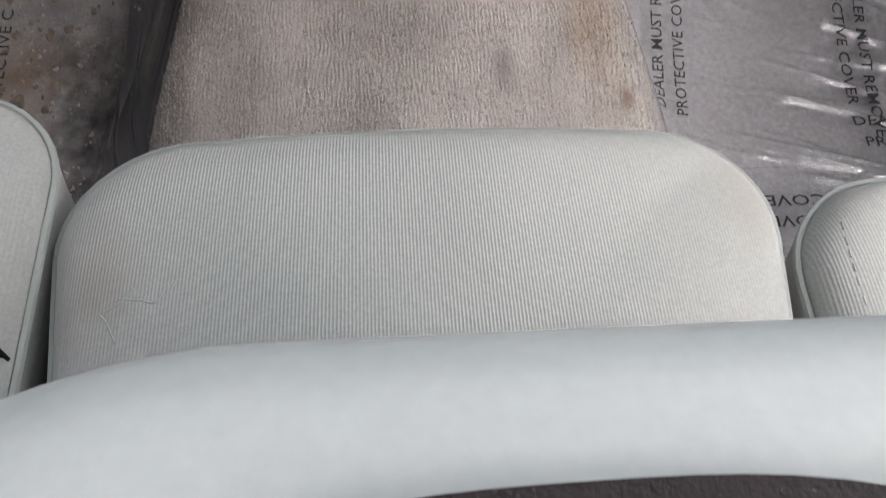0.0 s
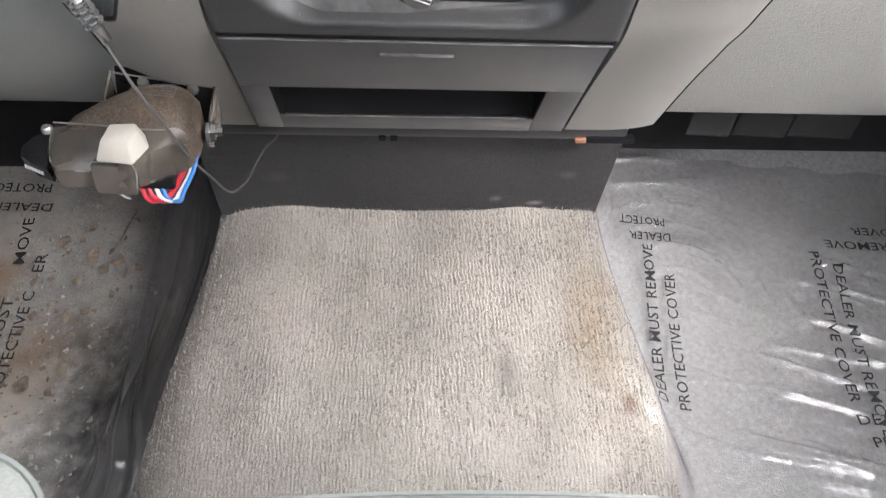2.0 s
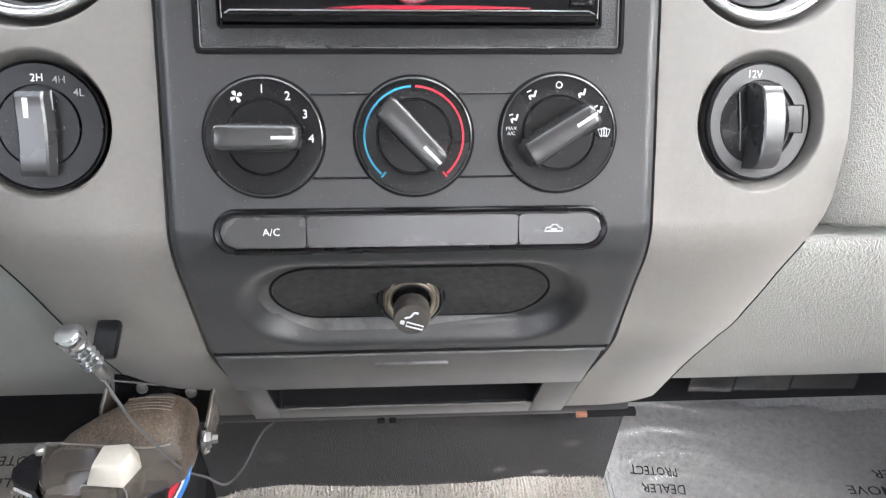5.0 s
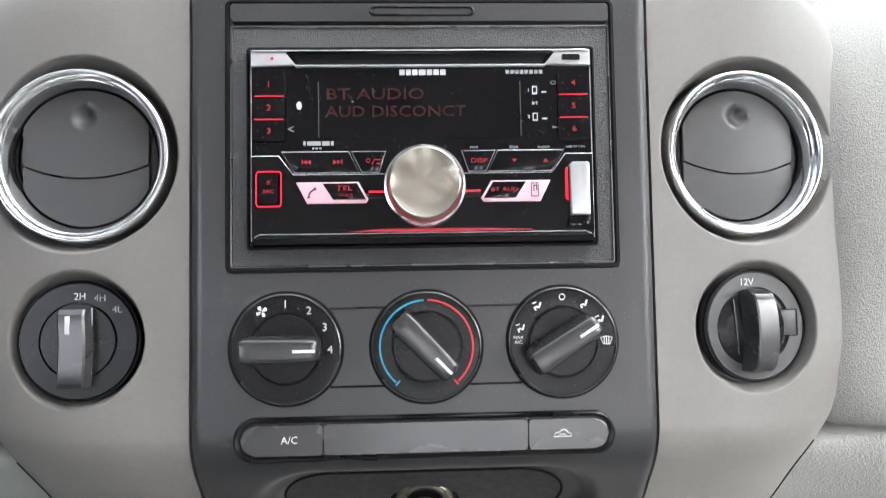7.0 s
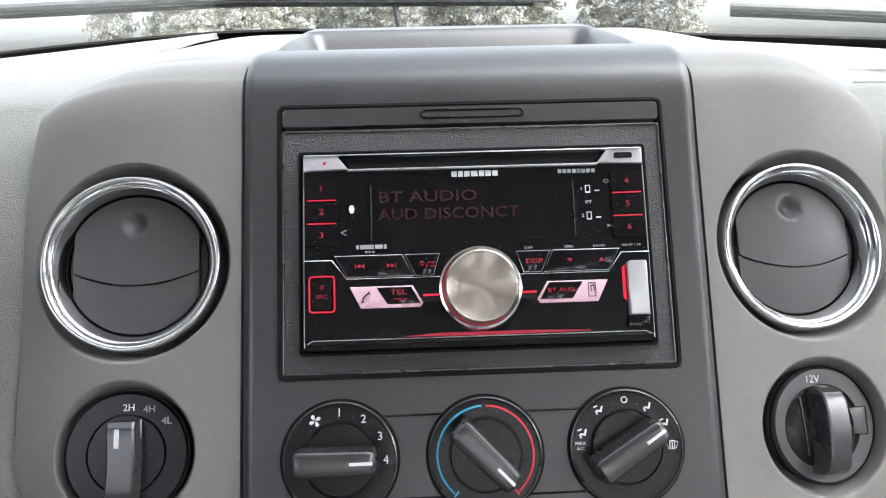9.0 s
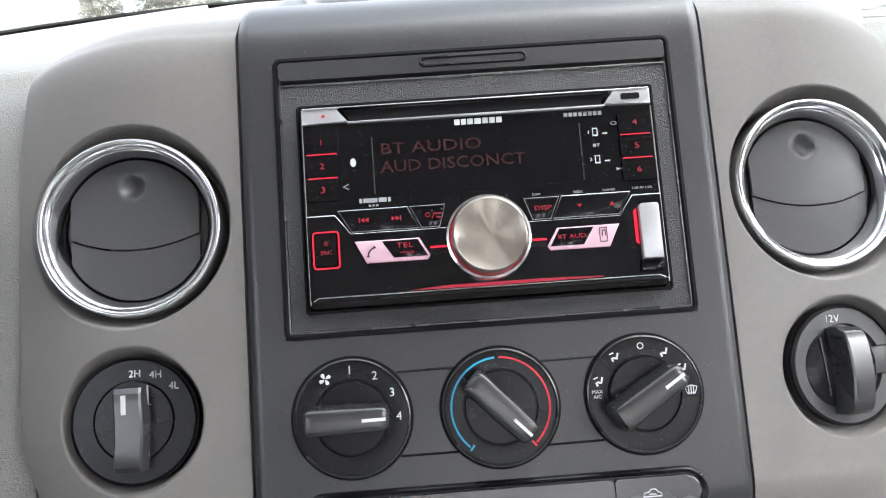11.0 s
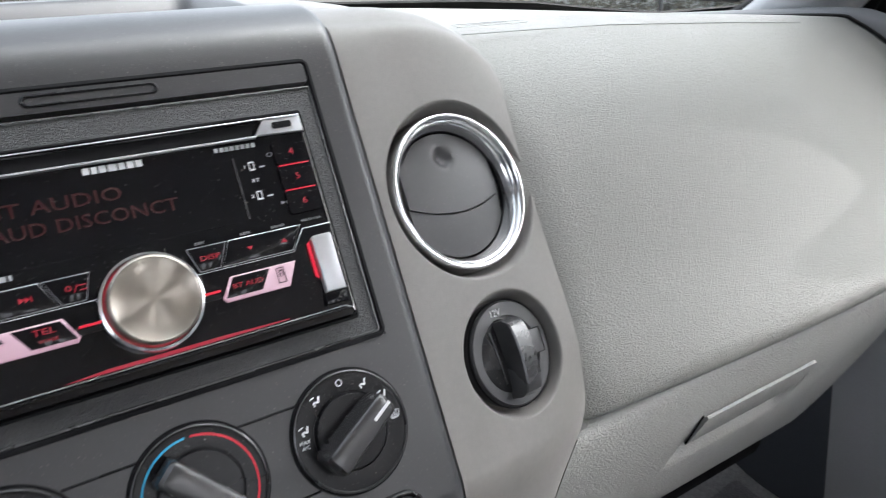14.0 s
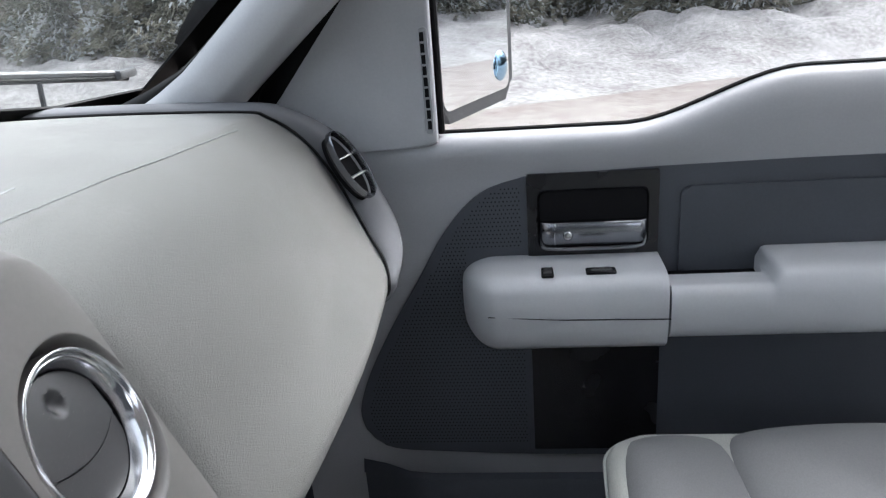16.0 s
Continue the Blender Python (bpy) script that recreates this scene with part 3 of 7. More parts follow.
solo("wall_back", frame_wall((-0.86, -0.02, 0.86, 1.27), (-0.10, 0.62, 0.74, 1.20), -2.02, 0.05, "y"), HEADLINER, "unseen gray rear wall with an opening set for the light", "wall", kind="structure")
# charcoal on this side keeps bounce off the driver's trim
solo("wall_left", frame_wall((-2.0, -0.02, 0.5, 1.24), (-1.9, 0.76, -0.62, 1.19), -0.86, 0.05, "x"), DOORDARK, "unseen charcoal side wall, its opening set for the light", "wall", kind="structure")
solo("wall_right", frame_wall((-2.0, -0.02, -1.12, 1.24), (-1.9, 0.62, -1.2, 1.17), 0.86, 0.05, "x"), HEADLINER, "unseen gray rear side wall, opened for more light", "wall", kind="structure")
solo("wall_kick", rbox(0.03, 0.46, 0.72, at=(0.845, 0.365, 0.33)), DOORDARK, "charcoal kick panel ahead of the door", "wall", kind="structure")
solo("wall_firewall", rbox(1.72, 0.03, 0.74, at=(0, 0.56, 0.34)), DARK, "black firewall behind the dashboard", "wall", kind="structure")

# windshield with its black border, pillars
b = bmesh.new()
wx = [-0.80 + 0.08 * k for k in range(22)]
glass_rows = [[ws_point(x, s) for x in wx] for s in (0.0, 0.2, 0.4, 0.6, 0.78)]
ws_ob = thing("window_front", "clear raked windshield with a black border", "window", kind="structure")
pane = part("pane", thicken(grid(glass_rows), 0.004), WS_GLASS, ws_ob, "clear glass")
pane.visible_shadow = False
band = bmesh.new()
inner = [[ws_point(x, lerp(s, 2.5 * s, sstep(0.3, 0.6, x)) if s > 0 else s) + Vector((0, -0.003, -0.003)) for x in wx] for s in (-0.02, 0.012)]
grid(inner, band)
grid([[ws_point(sx * x, s) + Vector((0, -0.004, -0.003)) for s in (0, 0.2, 0.4, 0.6, 0.78)] for x in (0.836, 0.885) for sx in (1,)], band)
grid([[ws_point(-x, s) + Vector((0, -0.004, -0.003)) for s in (0, 0.2, 0.4, 0.6, 0.78)] for x in (0.774, 0.81)], band)
part("border", thicken(band, 0.003), RUBBER, ws_ob, "black ceramic border")
# block added at the corner to cover a sliver of sky
part("corner_filler", rbox(0.03, 0.15, 0.075, 0.006, at=(0.865, 0.165, 0.712)), RUBBER, ws_ob, "black block added to close the corner gap")


def pillar(sign):
    rows = []
    for s in [0.04 * k for k in range(-3, 21)]:
        p = Vector((0, 0.234, 0.70)) + WS * s
        x = 0.775 - 0.14 * max(s, 0) / 0.8
        flare = 0.03 * (1 - sstep(-0.06, 0.09, s))
        sec = [(x - 0.025, 0.012 + flare), (x - 0.04, -0.015 + flare), (x - 0.042, -0.05), (x - 0.036, -0.058), (x - 0.026, -0.066 - flare), (x - 0.010, -0.071 - flare), (x + 0.03, -0.073), (x + 0.03, 0.01)]
        rows.append([(sign * u, p.y + d * 0.95, p.z + d * 0.25) for u, d in sec])
    return solo("pillar", grid(rows, close_u=True, caps=True), CAPGRAY, "smooth gray windshield pillar trim", "pillar", kind="structure", angle=180)


def pillar_band(sign):
    rows = []
    for s in [0.04 * k for k in range(-2, 21)]:
        p = Vector((0, 0.234, 0.70)) + WS * s
        x = 0.775 - 0.14 * max(s, 0) / 0.8
        flare = 0.026 * (1 - sstep(-0.04, 0.14, s)) ** 1.5
        f0 = 0.03 * (1 - sstep(-0.06, 0.09, s))
        rows.append([(sign * (x + u), p.y + d * 0.95, p.z + d * 0.25) for u, d in ((-0.022, 0.006 + f0), (-0.018, 0.014 + f0 + 0.4 * flare), (-0.006, 0.018 + f0 + flare), (0.06, 0.021 + f0 + flare))])
    part("border", thicken(grid(rows), 0.003), RUBBER, ws_ob, "black border beside the pillar")


pillar(1)
pillar(-1)
pillar_band(1)
pillar_band(-1)

# hood and cowl ahead of the glass
rows = [[(x, y, 0.784 - 0.045 * (x / 0.8) ** 2 - 0.035 * (y - 0.62)) for x in [-0.84 + 0.12 * k for k in range(15)]] for y in (0.62, 0.8, 1.2, 1.6, 1.75)]
solo("hood", thicken(grid(rows), 0.02), REDPAINT, "red painted truck hood ahead of the windshield", "hood", kind="structure")
rows = [[(x, y, z - 0.035 * (x / 0.8) ** 2) for x in [-0.84 + 0.12 * k for k in range(15)]] for y, z in ((0.42, 0.69), (0.48, 0.735), (0.56, 0.752), (0.63, 0.760))]
solo("cowl", thicken(grid(rows), 0.01), RUBBER, "black plastic cowl below the windshield", "cowl", kind="structure")

# ---- dashboard ----
dash = thing("dashboard", "gray vinyl truck dashboard with a padded airbag cover and glove box", "dashboard")

# pad over the airbag: rows from the windshield over the edge and down to the lower lip
PAD_A = [(0.235, 0.455, 0.766), (0.235, 0.30, 0.755), (0.235, 0.117, 0.728), (0.235, 0.085, 0.718), (0.235, 0.052, 0.697), (0.235, 0.026, 0.664), (0.235, 0.006, 0.62), (0.235, -0.012, 0.57), (0.235, -0.028, 0.53), (0.235, -0.034, 0.506), (0.235, -0.031, 0.494), (0.235, 0.0, 0.490)]
PAD_B = [(0.66, 0.42, 0.722), (0.695, 0.27, 0.716), (0.694, 0.11, 0.711), (0.702, 0.08, 0.702), (0.722, 0.05, 0.672), (0.727, 0.025, 0.635), (0.72, 0.003, 0.597), (0.703, -0.021, 0.556), (0.672, -0.043, 0.533), (0.645, -0.052, 0.518), (0.640, -0.045, 0.500), (0.638, 0.0, 0.488)]
rows = []
for i in range(25):
    t = i / 24
    bul = 4 * t * (1 - t)
    row = []
    for k, (a, c) in enumerate(zip(PAD_A, PAD_B)):
        p = Vector(a).lerp(Vector(c), t)
        p.y -= bul * 0.014 * (1 if 4 <= k <= 9 else 0.4 if k in (3, 10) else 0)
        p.z += bul * 0.006 * (1 if k <= 3 else 0)
        row.append(p)
    rows.append(smooth_path(row, 4))
for inset, back in ((0.018, 0.014), (0.045, 0.03)):
    rows.insert(0, [p + Vector((-inset - (0.235 - 0.235), back * (0.3 if p.z > 0.70 else 1.0), -0.02 if p.z > 0.70 else 0)) for p in rows[1 if len(rows) > 25 else 0]])
pad_body = rows
rows = rows[2:]
pad = part("airbag_pad", thicken(grid(pad_body), 0.006), PAD, dash, "light gray grained vinyl airbag cover")


PAD_ROWS = rows


def on_pad(x, y):
    """Height of the pad's top at a place."""
    line = []
    for k in range(25):
        t = (x - 0.235) / (PAD_ROWS[24][k].x - 0.235) * 24
        i = max(0, min(23, int(t)))
        line.append(PAD_ROWS[i][k].lerp(PAD_ROWS[i + 1][k], t - i))
    for a, c in zip(line, line[1:]):
        if c.y <= y <= a.y:
            return lerp(a.z, c.z, (a.y - y) / max(1e-6, a.y - c.y))
    return line[0].z


seam = smooth_path([(0.252, 0.105, 0), (0.31, 0.096, 0), (0.37, 0.089, 0), (0.445, 0.082, 0), (0.535, 0.078, 0), (0.605, 0.077, 0)], 10)
part("seam", tube([(p.x, p.y, on_pad(p.x, p.y) + 0.0002) for p in seam], 0.0007, 6), KNEE, pad, "gray tear seam")
for t0, dy in ((0.0, 0.0), (0.004, 0.013)):
    line = [(x + t0, 0.134 + dy - 0.04 * (x - 0.27)) for x in (0.268, 0.29, 0.312, 0.332)]
    part("emboss_line", tube([(x, y, on_pad(x, y) + 0.0002) for x, y in line], 0.0005, 5), CAPGRAY, pad)
lettering("AIRBAG", 0.009, CAPGRAY, pad, pose(0.300, 0.1395, on_pad(0.3, 0.1395) + 0.0006, -4, 0, -3), wide=1.25)

# end cap beside the door, carrying on along the top
rows = []
OFFS = [(0.004, -0.001, -0.002), (0.006, -0.006, 0.002), (0.010, -0.016, 0.003), (0.018, -0.027, 0.003), (0.030, -0.034, 0.002), (0.046, -0.033, -0.001), (0.066, -0.022, -0.005), (0.085, 0.01, -0.02)]
fine_b = smooth_path(PAD_B, 4)
for k, p in enumerate(fine_b):
    top = 1 - sstep(6, 18, k)
    low = sstep(26, 38, k)
    row = []
    for dx, dy, dz in OFFS:
        row.append(Vector((p.x + dx * (1 - 0.6 * low), p.y + dy * (1 - top) * (1 - 0.75 * low), p.z + dz + top * (0.006 * math.sin(min(1.0, dx / 0.06) * 2.6)))))
    rows.append(row)
cap = part("end_cap", thicken(grid(rows), 0.004), ENDCAP, dash, "mid gray curved end cap")
part("end_gap", tube([p + Vector((0.002, -0.002, 0.001)) for p in fine_b], 0.0018, 6), RUBBER, dash, "dark joint beside the pad")

# driver's side, mirrored and plain
rows = [smooth_path([(-p[0], p[1], p[2] + (0.016, 0.012, 0.004)[k] if k < 3 else p[2]) for k, p in enumerate(r)], 3) for r in ([Vector(a).lerp(Vector(c), t) for a, c in zip(PAD_A, PAD_B)] for t in [k / 8 for k in range(9)])]
part("driver_pad", thicken(grid(rows), 0.006), PAD, dash, "light gray vinyl upper dash on the driver side")

# glove box and lower panels
def lower_panel(x0, x1, n=10):
    rr = []
    for k in range(n + 1):
        x = lerp(x0, x1, k / n)
        rr.append(smooth_path([(x, -0.012, 0.4885), (x, -0.024, 0.482), (x, -0.022, 0.465), (x, 0.0, 0.42), (x, 0.045, 0.345), (x, 0.085, 0.285), (x, 0.102, 0.268), (x, 0.13, 0.266), (x, 0.2, 0.275)], 4))
    return rr


def scooped(rr):
    """The glove box door with a finger scoop pressed into it below the handle."""
    out = []
    for row in rr:
        new_row = []
        for p in row:
            q = Vector(p)
            side = sstep(0.366, 0.384, q.x) * sstep(0.534, 0.516, q.x)
            d = 0.013 * side * sstep(0.364, 0.392, q.z) * sstep(0.412, 0.402, q.z)
            new_row.append(q + Vector((0, 0.857, 0.514)) * d)
        out.append(new_row)
    return out


def fine_panel(x0, x1, n):
    return [smooth_path(r[::4] + ([] if (len(r) - 1) % 4 == 0 else [r[-1]]), 14) for r in lower_panel(x0, x1, n)]


glove = part("glove_box", thicken(grid(scooped(fine_panel(0.205, 0.655, 110))), 0.006), GLOVE, dash, "light gray pebbled glove box door")
flap = bmesh.new()
grid([[(0.371, -0.0105, 0.4350), (0.512, -0.0105, 0.4350)], [(0.3705, -0.0125, 0.4335), (0.5125, -0.0125, 0.4335)], [(0.3700, 0.0065, 0.4035), (0.5160, 0.0065, 0.4035)], [(0.3705, 0.0085, 0.4020), (0.5155, 0.0085, 0.4020)], [(0.3715, 0.0125, 0.4045), (0.5145, 0.0125, 0.4045)]], flap)
part("handle", thicken(flap, 0.003), GLOVE, glove, "light gray pull handle", angle=30)
part("handle_joint", tube([(0.3695, -0.0085, 0.4345), (0.3690, 0.0075, 0.4035)], 0.0009, 5), DARK, glove, "dark joint beside the handle")
part("knee_panel", thicken(grid(lower_panel(-0.70, -0.205)), 0.006), KNEE, dash, "smooth gray knee panel")
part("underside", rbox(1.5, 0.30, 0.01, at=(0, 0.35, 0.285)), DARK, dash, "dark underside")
# black boxes added to stand for the shade deep under the dash
part("driver_shade_box", rbox(0.50, 0.22, 0.20, 0.02, at=(-0.50, 0.31, 0.20)), DARK, dash, "black box added for the dark void under the dash")
part("glove_shade_box", rbox(0.56, 0.2, 0.156, 0.02, at=(0.48, 0.285, 0.226)), DARK, dash, "dark box added for the shade under the dash")

# ---- centre stack ----
stack = thing("center_stack", "black plastic center stack with gray side trim", "dashboard console", FM)
# its side view: w out of the face, v up; from the windshield down to the lower edge
SIDE = [(-0.330, 0.274), (-0.244, 0.237), (-0.141, 0.182), (-0.098, 0.157), (-0.073, 0.139), (-0.045, 0.130), (-0.020, 0.117), (-0.006, 0.104), (0, 0.088), (0, 0.05), (0, 0.0), (0, -0.05), (0, -0.10), (0, -0.140), (-0.001, -0.154), (-0.008, -0.168), (-0.0230, -0.185), (-0.0435, -0.209), (-0.0640, -0.232)]
FINE = smooth_path([(w, v, 0) for w, v in SIDE], 10)
LEN = [0.0]
for a, c in zip(FINE, FINE[1:]):
    LEN.append(LEN[-1] + (c - a).length)


def side_at(s):
    """Point and outward normal of the side view at a length s along it."""
    s = max(0.0, min(LEN[-1] - 1e-6, s))
    i = next(k for k in range(len(LEN) - 1) if LEN[k + 1] >= s)
    f = (s - LEN[i]) / (LEN[i + 1] - LEN[i])
    p = FINE[i].lerp(FINE[i + 1], f)
    d = (FINE[i + 1] - FINE[i]).normalized()
    return p.y, p.x, Vector((-d.y, d.x))  # v, w, normal as (w, v)


S_MID = LEN[min(range(len(FINE)), key=lambda k: (FINE[k].x + 0.035) ** 2 + (FINE[k].y + 0.197) ** 2)]


def stadium(u, v, half, r):
    du = max(abs(u) - (half - r), 0.0)
    return math.hypot(du, v) - r


b = bmesh.new()
us = [-0.1205 + 0.241 * k / 120 for k in range(121)]
ss = [0.0, 0.03, 0.06, 0.09, 0.12]
while ss[-1] < LEN[-1] - 0.002:
    ss.append(ss[-1] + 0.0022)
ss.append(LEN[-1])
vs = []
for s in ss:
    v, w, nv = side_at(s)
    row = []
    for u in us:
        dw = 0.0
        d = stadium(u, (s - S_MID), 0.0934, 0.0350)
        if d < 0.004:
            deep = sstep(0.004, -0.008, d)
            dw -= 0.012 * deep * (1 - 0.45 * sstep(0.02, -0.03, s - S_MID))
        # tray sunk into the top
        if s < LEN[-1] and w < -0.07:
            e = max(abs(u) - 0.101, 0)
            dw -= 0.022 * sstep(0.012, -0.006, e - 0.006) * sstep(-0.074, -0.086, w) * sstep(-0.20, -0.185, w)
        edge = 0.0025 * sstep(0.117, 0.1205, abs(u))
        row.append(b.verts.new((u, v + nv.y * dw - 0.6 * edge * nv.y, w + nv.x * dw - edge * nv.x)))
    vs.append(row)
for i in range(len(ss) - 1):
    vm = (vs[i][0].co.y + vs[i + 1][0].co.y) / 2
    wm = (vs[i][0].co.z + vs[i + 1][0].co.z) / 2
    for j in range(120):
        um = (us[j] + us[j + 1]) / 2
        if abs(um) < 0.1022 and -0.0642 < vm < 0.0787 and wm > -0.02:
            continue
        b.faces.new((vs[i][j], vs[i][j + 1], vs[i + 1][j + 1], vs[i + 1][j]))
faceplate = part("faceplate", thicken(b, 0.003), BLACK, stack, "matte black plastic faceplate")
# mat added over the tray floor to darken it
rows = []
for s in [0.06 + 0.004 * k for k in range(60)]:
    v, w, nv = side_at(s)
    if -0.181 < w < -0.091:
        rows.append([(u, v - 0.0208 * nv.y, w - 0.0208 * nv.x) for u in (-0.0985, -0.05, 0.0, 0.05, 0.0985)])
part("tray_mat", thicken(grid(rows), 0.001), RUBBER, stack, "dark rubber mat added to darken the top tray floor")


def recess(u, s, lift):
    """A place on the floor of the recess, a little above it."""
    v, w, nv = side_at(s)
    d = stadium(u, (s - S_MID), 0.0934, 0.0350)
    dw = -0.012 * sstep(0.004, -0.008, d) * (1 - 0.45 * sstep(0.02, -0.03, s - S_MID)) + lift
    return Vector((u, v + nv.y * dw, w + nv.x * dw))


def stadium_line(half, r, n=12):
    return round_rect(-half, -r, half, r, r * 0.999, n)


oval = []
line = stadium_line(0.0778, 0.0262)
for k in range(len(line)):
    a_, c_ = line[k], line[(k + 1) % len(line)]
    n_ = max(1, int(math.hypot(a_[0] - c_[0], a_[1] - c_[1]) / 0.006))
    oval += [(lerp(a_[0], c_[0], q / n_), lerp(a_[1], c_[1], q / n_)) for q in range(n_)]
part("recess_outline", tube([recess(u - 0.0015, S_MID + q, 0.0004) for u, q in oval], 0.0008, 6, closed=True), DARK, faceplate, "dark outline of the recess floor")
part("recess_floor", grid([[recess(u * f - 0.0015, S_MID + q * f, 0.0006) for u, q in oval] for f in (0.985, 0.8, 0.6, 0.4, 0.2, 0.02)], close_u=True), DUSTY, faceplate, "dusty scuffed recess floor")
rows = []
for k in range(60):
    if k < 26:
        a_ = radians(lerp(150, 270, k / 26))
        u, q, n_ = -0.0515 + 0.0262 * math.cos(a_), -0.0262 * math.sin(a_), (math.cos(a_), -math.sin(a_))
    else:
        u, q, n_ = lerp(-0.0515, 0.062, (k - 26) / 33), 0.0262, (0, 1)
    wd = 0.0048 * min(1.0, k / 8, (59 - k) / 20) * (1.0 if k > 14 else 1.35)
    rows.append([recess(u + n_[0] * t - 0.0015, S_MID + q + n_[1] * t, 0.0003) for t in (0.0014, 0.0014 + wd * 0.5, 0.0016 + wd)])
part("worn_edge", grid(rows), WORN_GLINT, faceplate, "pale worn lower edge of the recess")
OUTER = [(-0.340, 0.254), (-0.255, 0.211), (-0.150, 0.161), (-0.111, 0.137), (-0.088, 0.119), (-0.068, 0.103), (-0.048, 0.092), (-0.036, 0.083), (-0.028, 0.072), (-0.022, 0.042), (-0.020, 0.0), (-0.020, -0.05), (-0.020, -0.10), (-0.022, -0.140), (-0.026, -0.154), (-0.036, -0.168), (-0.050, -0.185), (-0.068, -0.209), (-0.088, -0.232), (-0.142, -0.270), (-0.205, -0.318)]
INNER = [(w - 0.004, v - (0.003 if v > 0.1 else 0)) for w, v in SIDE] + [(-0.130, -0.274), (-0.192, -0.320)]
WIN = smooth_path([(w, v, 0) for w, v in INNER], 30)
WOUT = smooth_path([(w, v, 0) for w, v in OUTER], 30)


VENT_U = 0.1799


def wing(sign):
    """Gray trim beside the faceplate with wells for a vent and a switch."""
    rows = []
    steps = []
    for k in range(len(WIN) - 1):
        if -0.145 < WIN[k].y < 0.065:
            steps += [(WIN[k].lerp(WIN[k + 1], q), WOUT[k].lerp(WOUT[k + 1], q)) for q in (0.0, 0.5)]
        elif k % 3 == 0:
            steps.append((WIN[k], WOUT[k]))
    for a, c in steps + [(WIN[-1], WOUT[-1])]:
        row = []
        low = max(0.0, min(1.0, (-0.107 - a.y) / 0.128))
        for k in range(161):
            f = k / 160
            uu = 0.1225 + f * lerp(0.1175, 0.077, low)
            g = max(0.0, (f - 0.25) / 0.75) ** 2.4
            w, v = lerp(a.x, c.x, g), lerp(a.y, c.y, g)
            v += 0.010 * g * sstep(0.035, 0.09, v) if sign < 0 else 0.0
            w += (-0.0035 if sign > 0 else 0.0040) * sstep(0.0, 0.35, f) * sstep(-0.21, -0.14, v) * sstep(0.12, 0.07, v)
            if w > -0.05:
                d = math.hypot(uu - VENT_U, v + 0.0015)
                w -= 0.024 * sstep(0.0520, 0.0468, d)
                d2 = math.hypot(uu - 0.1800, v + 0.0980)
                w -= 0.015 * sstep(0.0362, 0.0312, d2)
            row.append((sign * uu, v, w))
        rows.append(row)
    line = [r[-1] for r in rows if -0.312 < r[-1][1] < -0.165]
    part("trim_joint", tube([(q[0] + sign * 0.0012, q[1], q[2] - 0.0012) for q in line[::3]], 0.0006, 6), RUBBER, stack, "dark joint beside the trim")
    rows = [[(r[0][0], r[0][1], r[0][2] - 0.012)] + r + [(r[-1][0] + sign * 0.001, r[-1][1], r[-1][2] - 0.03)] for r in rows]
    return part("side_trim", thicken(grid(rows), 0.002), TRIM, stack, "warm gray plastic side trim", angle=75)


wing(1)
wing(-1)

# ash drawer below, with its open pocket
w0, v0 = -0.0631, -0.2331
# drawer frame: x right, y up along its slope, z out of it
DM = Matrix(((1, 0, 0, 0), (0, 0.599, -0.801, v0), (0, 0.801, 0.599, w0), (0, 0, 0, 1)))
drawer = thing("ash_drawer", "black drawer with an open pocket below the lighter", "drawer", FM @ DM)
b = bmesh.new()
for q in ((-0.118, -0.0675, 0.116, -0.002), (-0.118, -0.140, -0.099, -0.0675), (0.090, -0.140, 0.116, -0.0675), (-0.099, -0.140, 0.090, -0.1175)):
    rbox(q[2] - q[0], q[3] - q[1], 0.004, 0.0006, at=((q[0] + q[2]) / 2, (q[1] + q[3]) / 2, -0.002), bm=b)
part("drawer_front", b, BLACK, drawer, "matte black front")
ring = round_rect(-0.099, -0.1175, 0.090, -0.0675, 0.004)
b = grid([[(u, v, -0.0015) for u, v in ring], [(u, v, -0.044) for u, v in ring], [(u * 0.97, -0.0925 + (v + 0.0925) * 0.9, -0.047) for u, v in ring]], close_u=True)
b.faces.new([v for v in b.verts][-len(ring):])
part("pocket", b, DARK, drawer, "deep black pocket")
# pale bars paint the highlights on the pocket and pull lips
part("pocket_lip", tube([(-0.094, -0.1170, -0.0008), (0.085, -0.1170, -0.0008)], 0.0007, 6), WORN_GLINT, drawer, "lower lip of the pocket, pale for its highlight")
part("pull_lip", rbox(0.045, 0.0011, 0.0035, 0.0004, at=(-0.001, -0.0165, 0.0002)), WORN_GLINT, drawer, "thin pull lip, pale for its highlight")
part("joint", rbox(0.236, 0.0022, 0.002, at=(0, 0.0006, -0.002)), DARK, drawer)
part("top_edge", tube([(-0.117, -0.0022, -0.0002), (0.117, -0.0022, -0.0002)], 0.0008, 6), WORN_GLINT, drawer, "pale line along the top edge")

# black closing panel from the stack down to the tunnel carpet
b = bmesh.new()
rows = []
for k in range(9):
    t = k / 8
    zz = lerp(0.30, 0.150, t)
    hw0, hw1 = lerp(-0.190, -0.176, t), lerp(0.192, 0.178, t)
    rows.append([(lerp(hw0, hw1, j / 16), 0.088 + 0.012 * math.cos(j / 16 * math.pi * 2) * 0.3, zz + (0.012 * (1 if j > 13 else 0) if k == 8 else 0) * -0.5) for j in range(17)])
grid(rows, b)
grid([[(r[0][0], r[0][1], r[0][2]), (r[0][0] - 0.012, r[0][1] + 0.1, r[0][2])] for r in rows], b)
grid([[(r[-1][0], r[-1][1], r[-1][2]), (r[-1][0] + 0.012, r[-1][1] + 0.1, r[-1][2])] for r in rows], b)
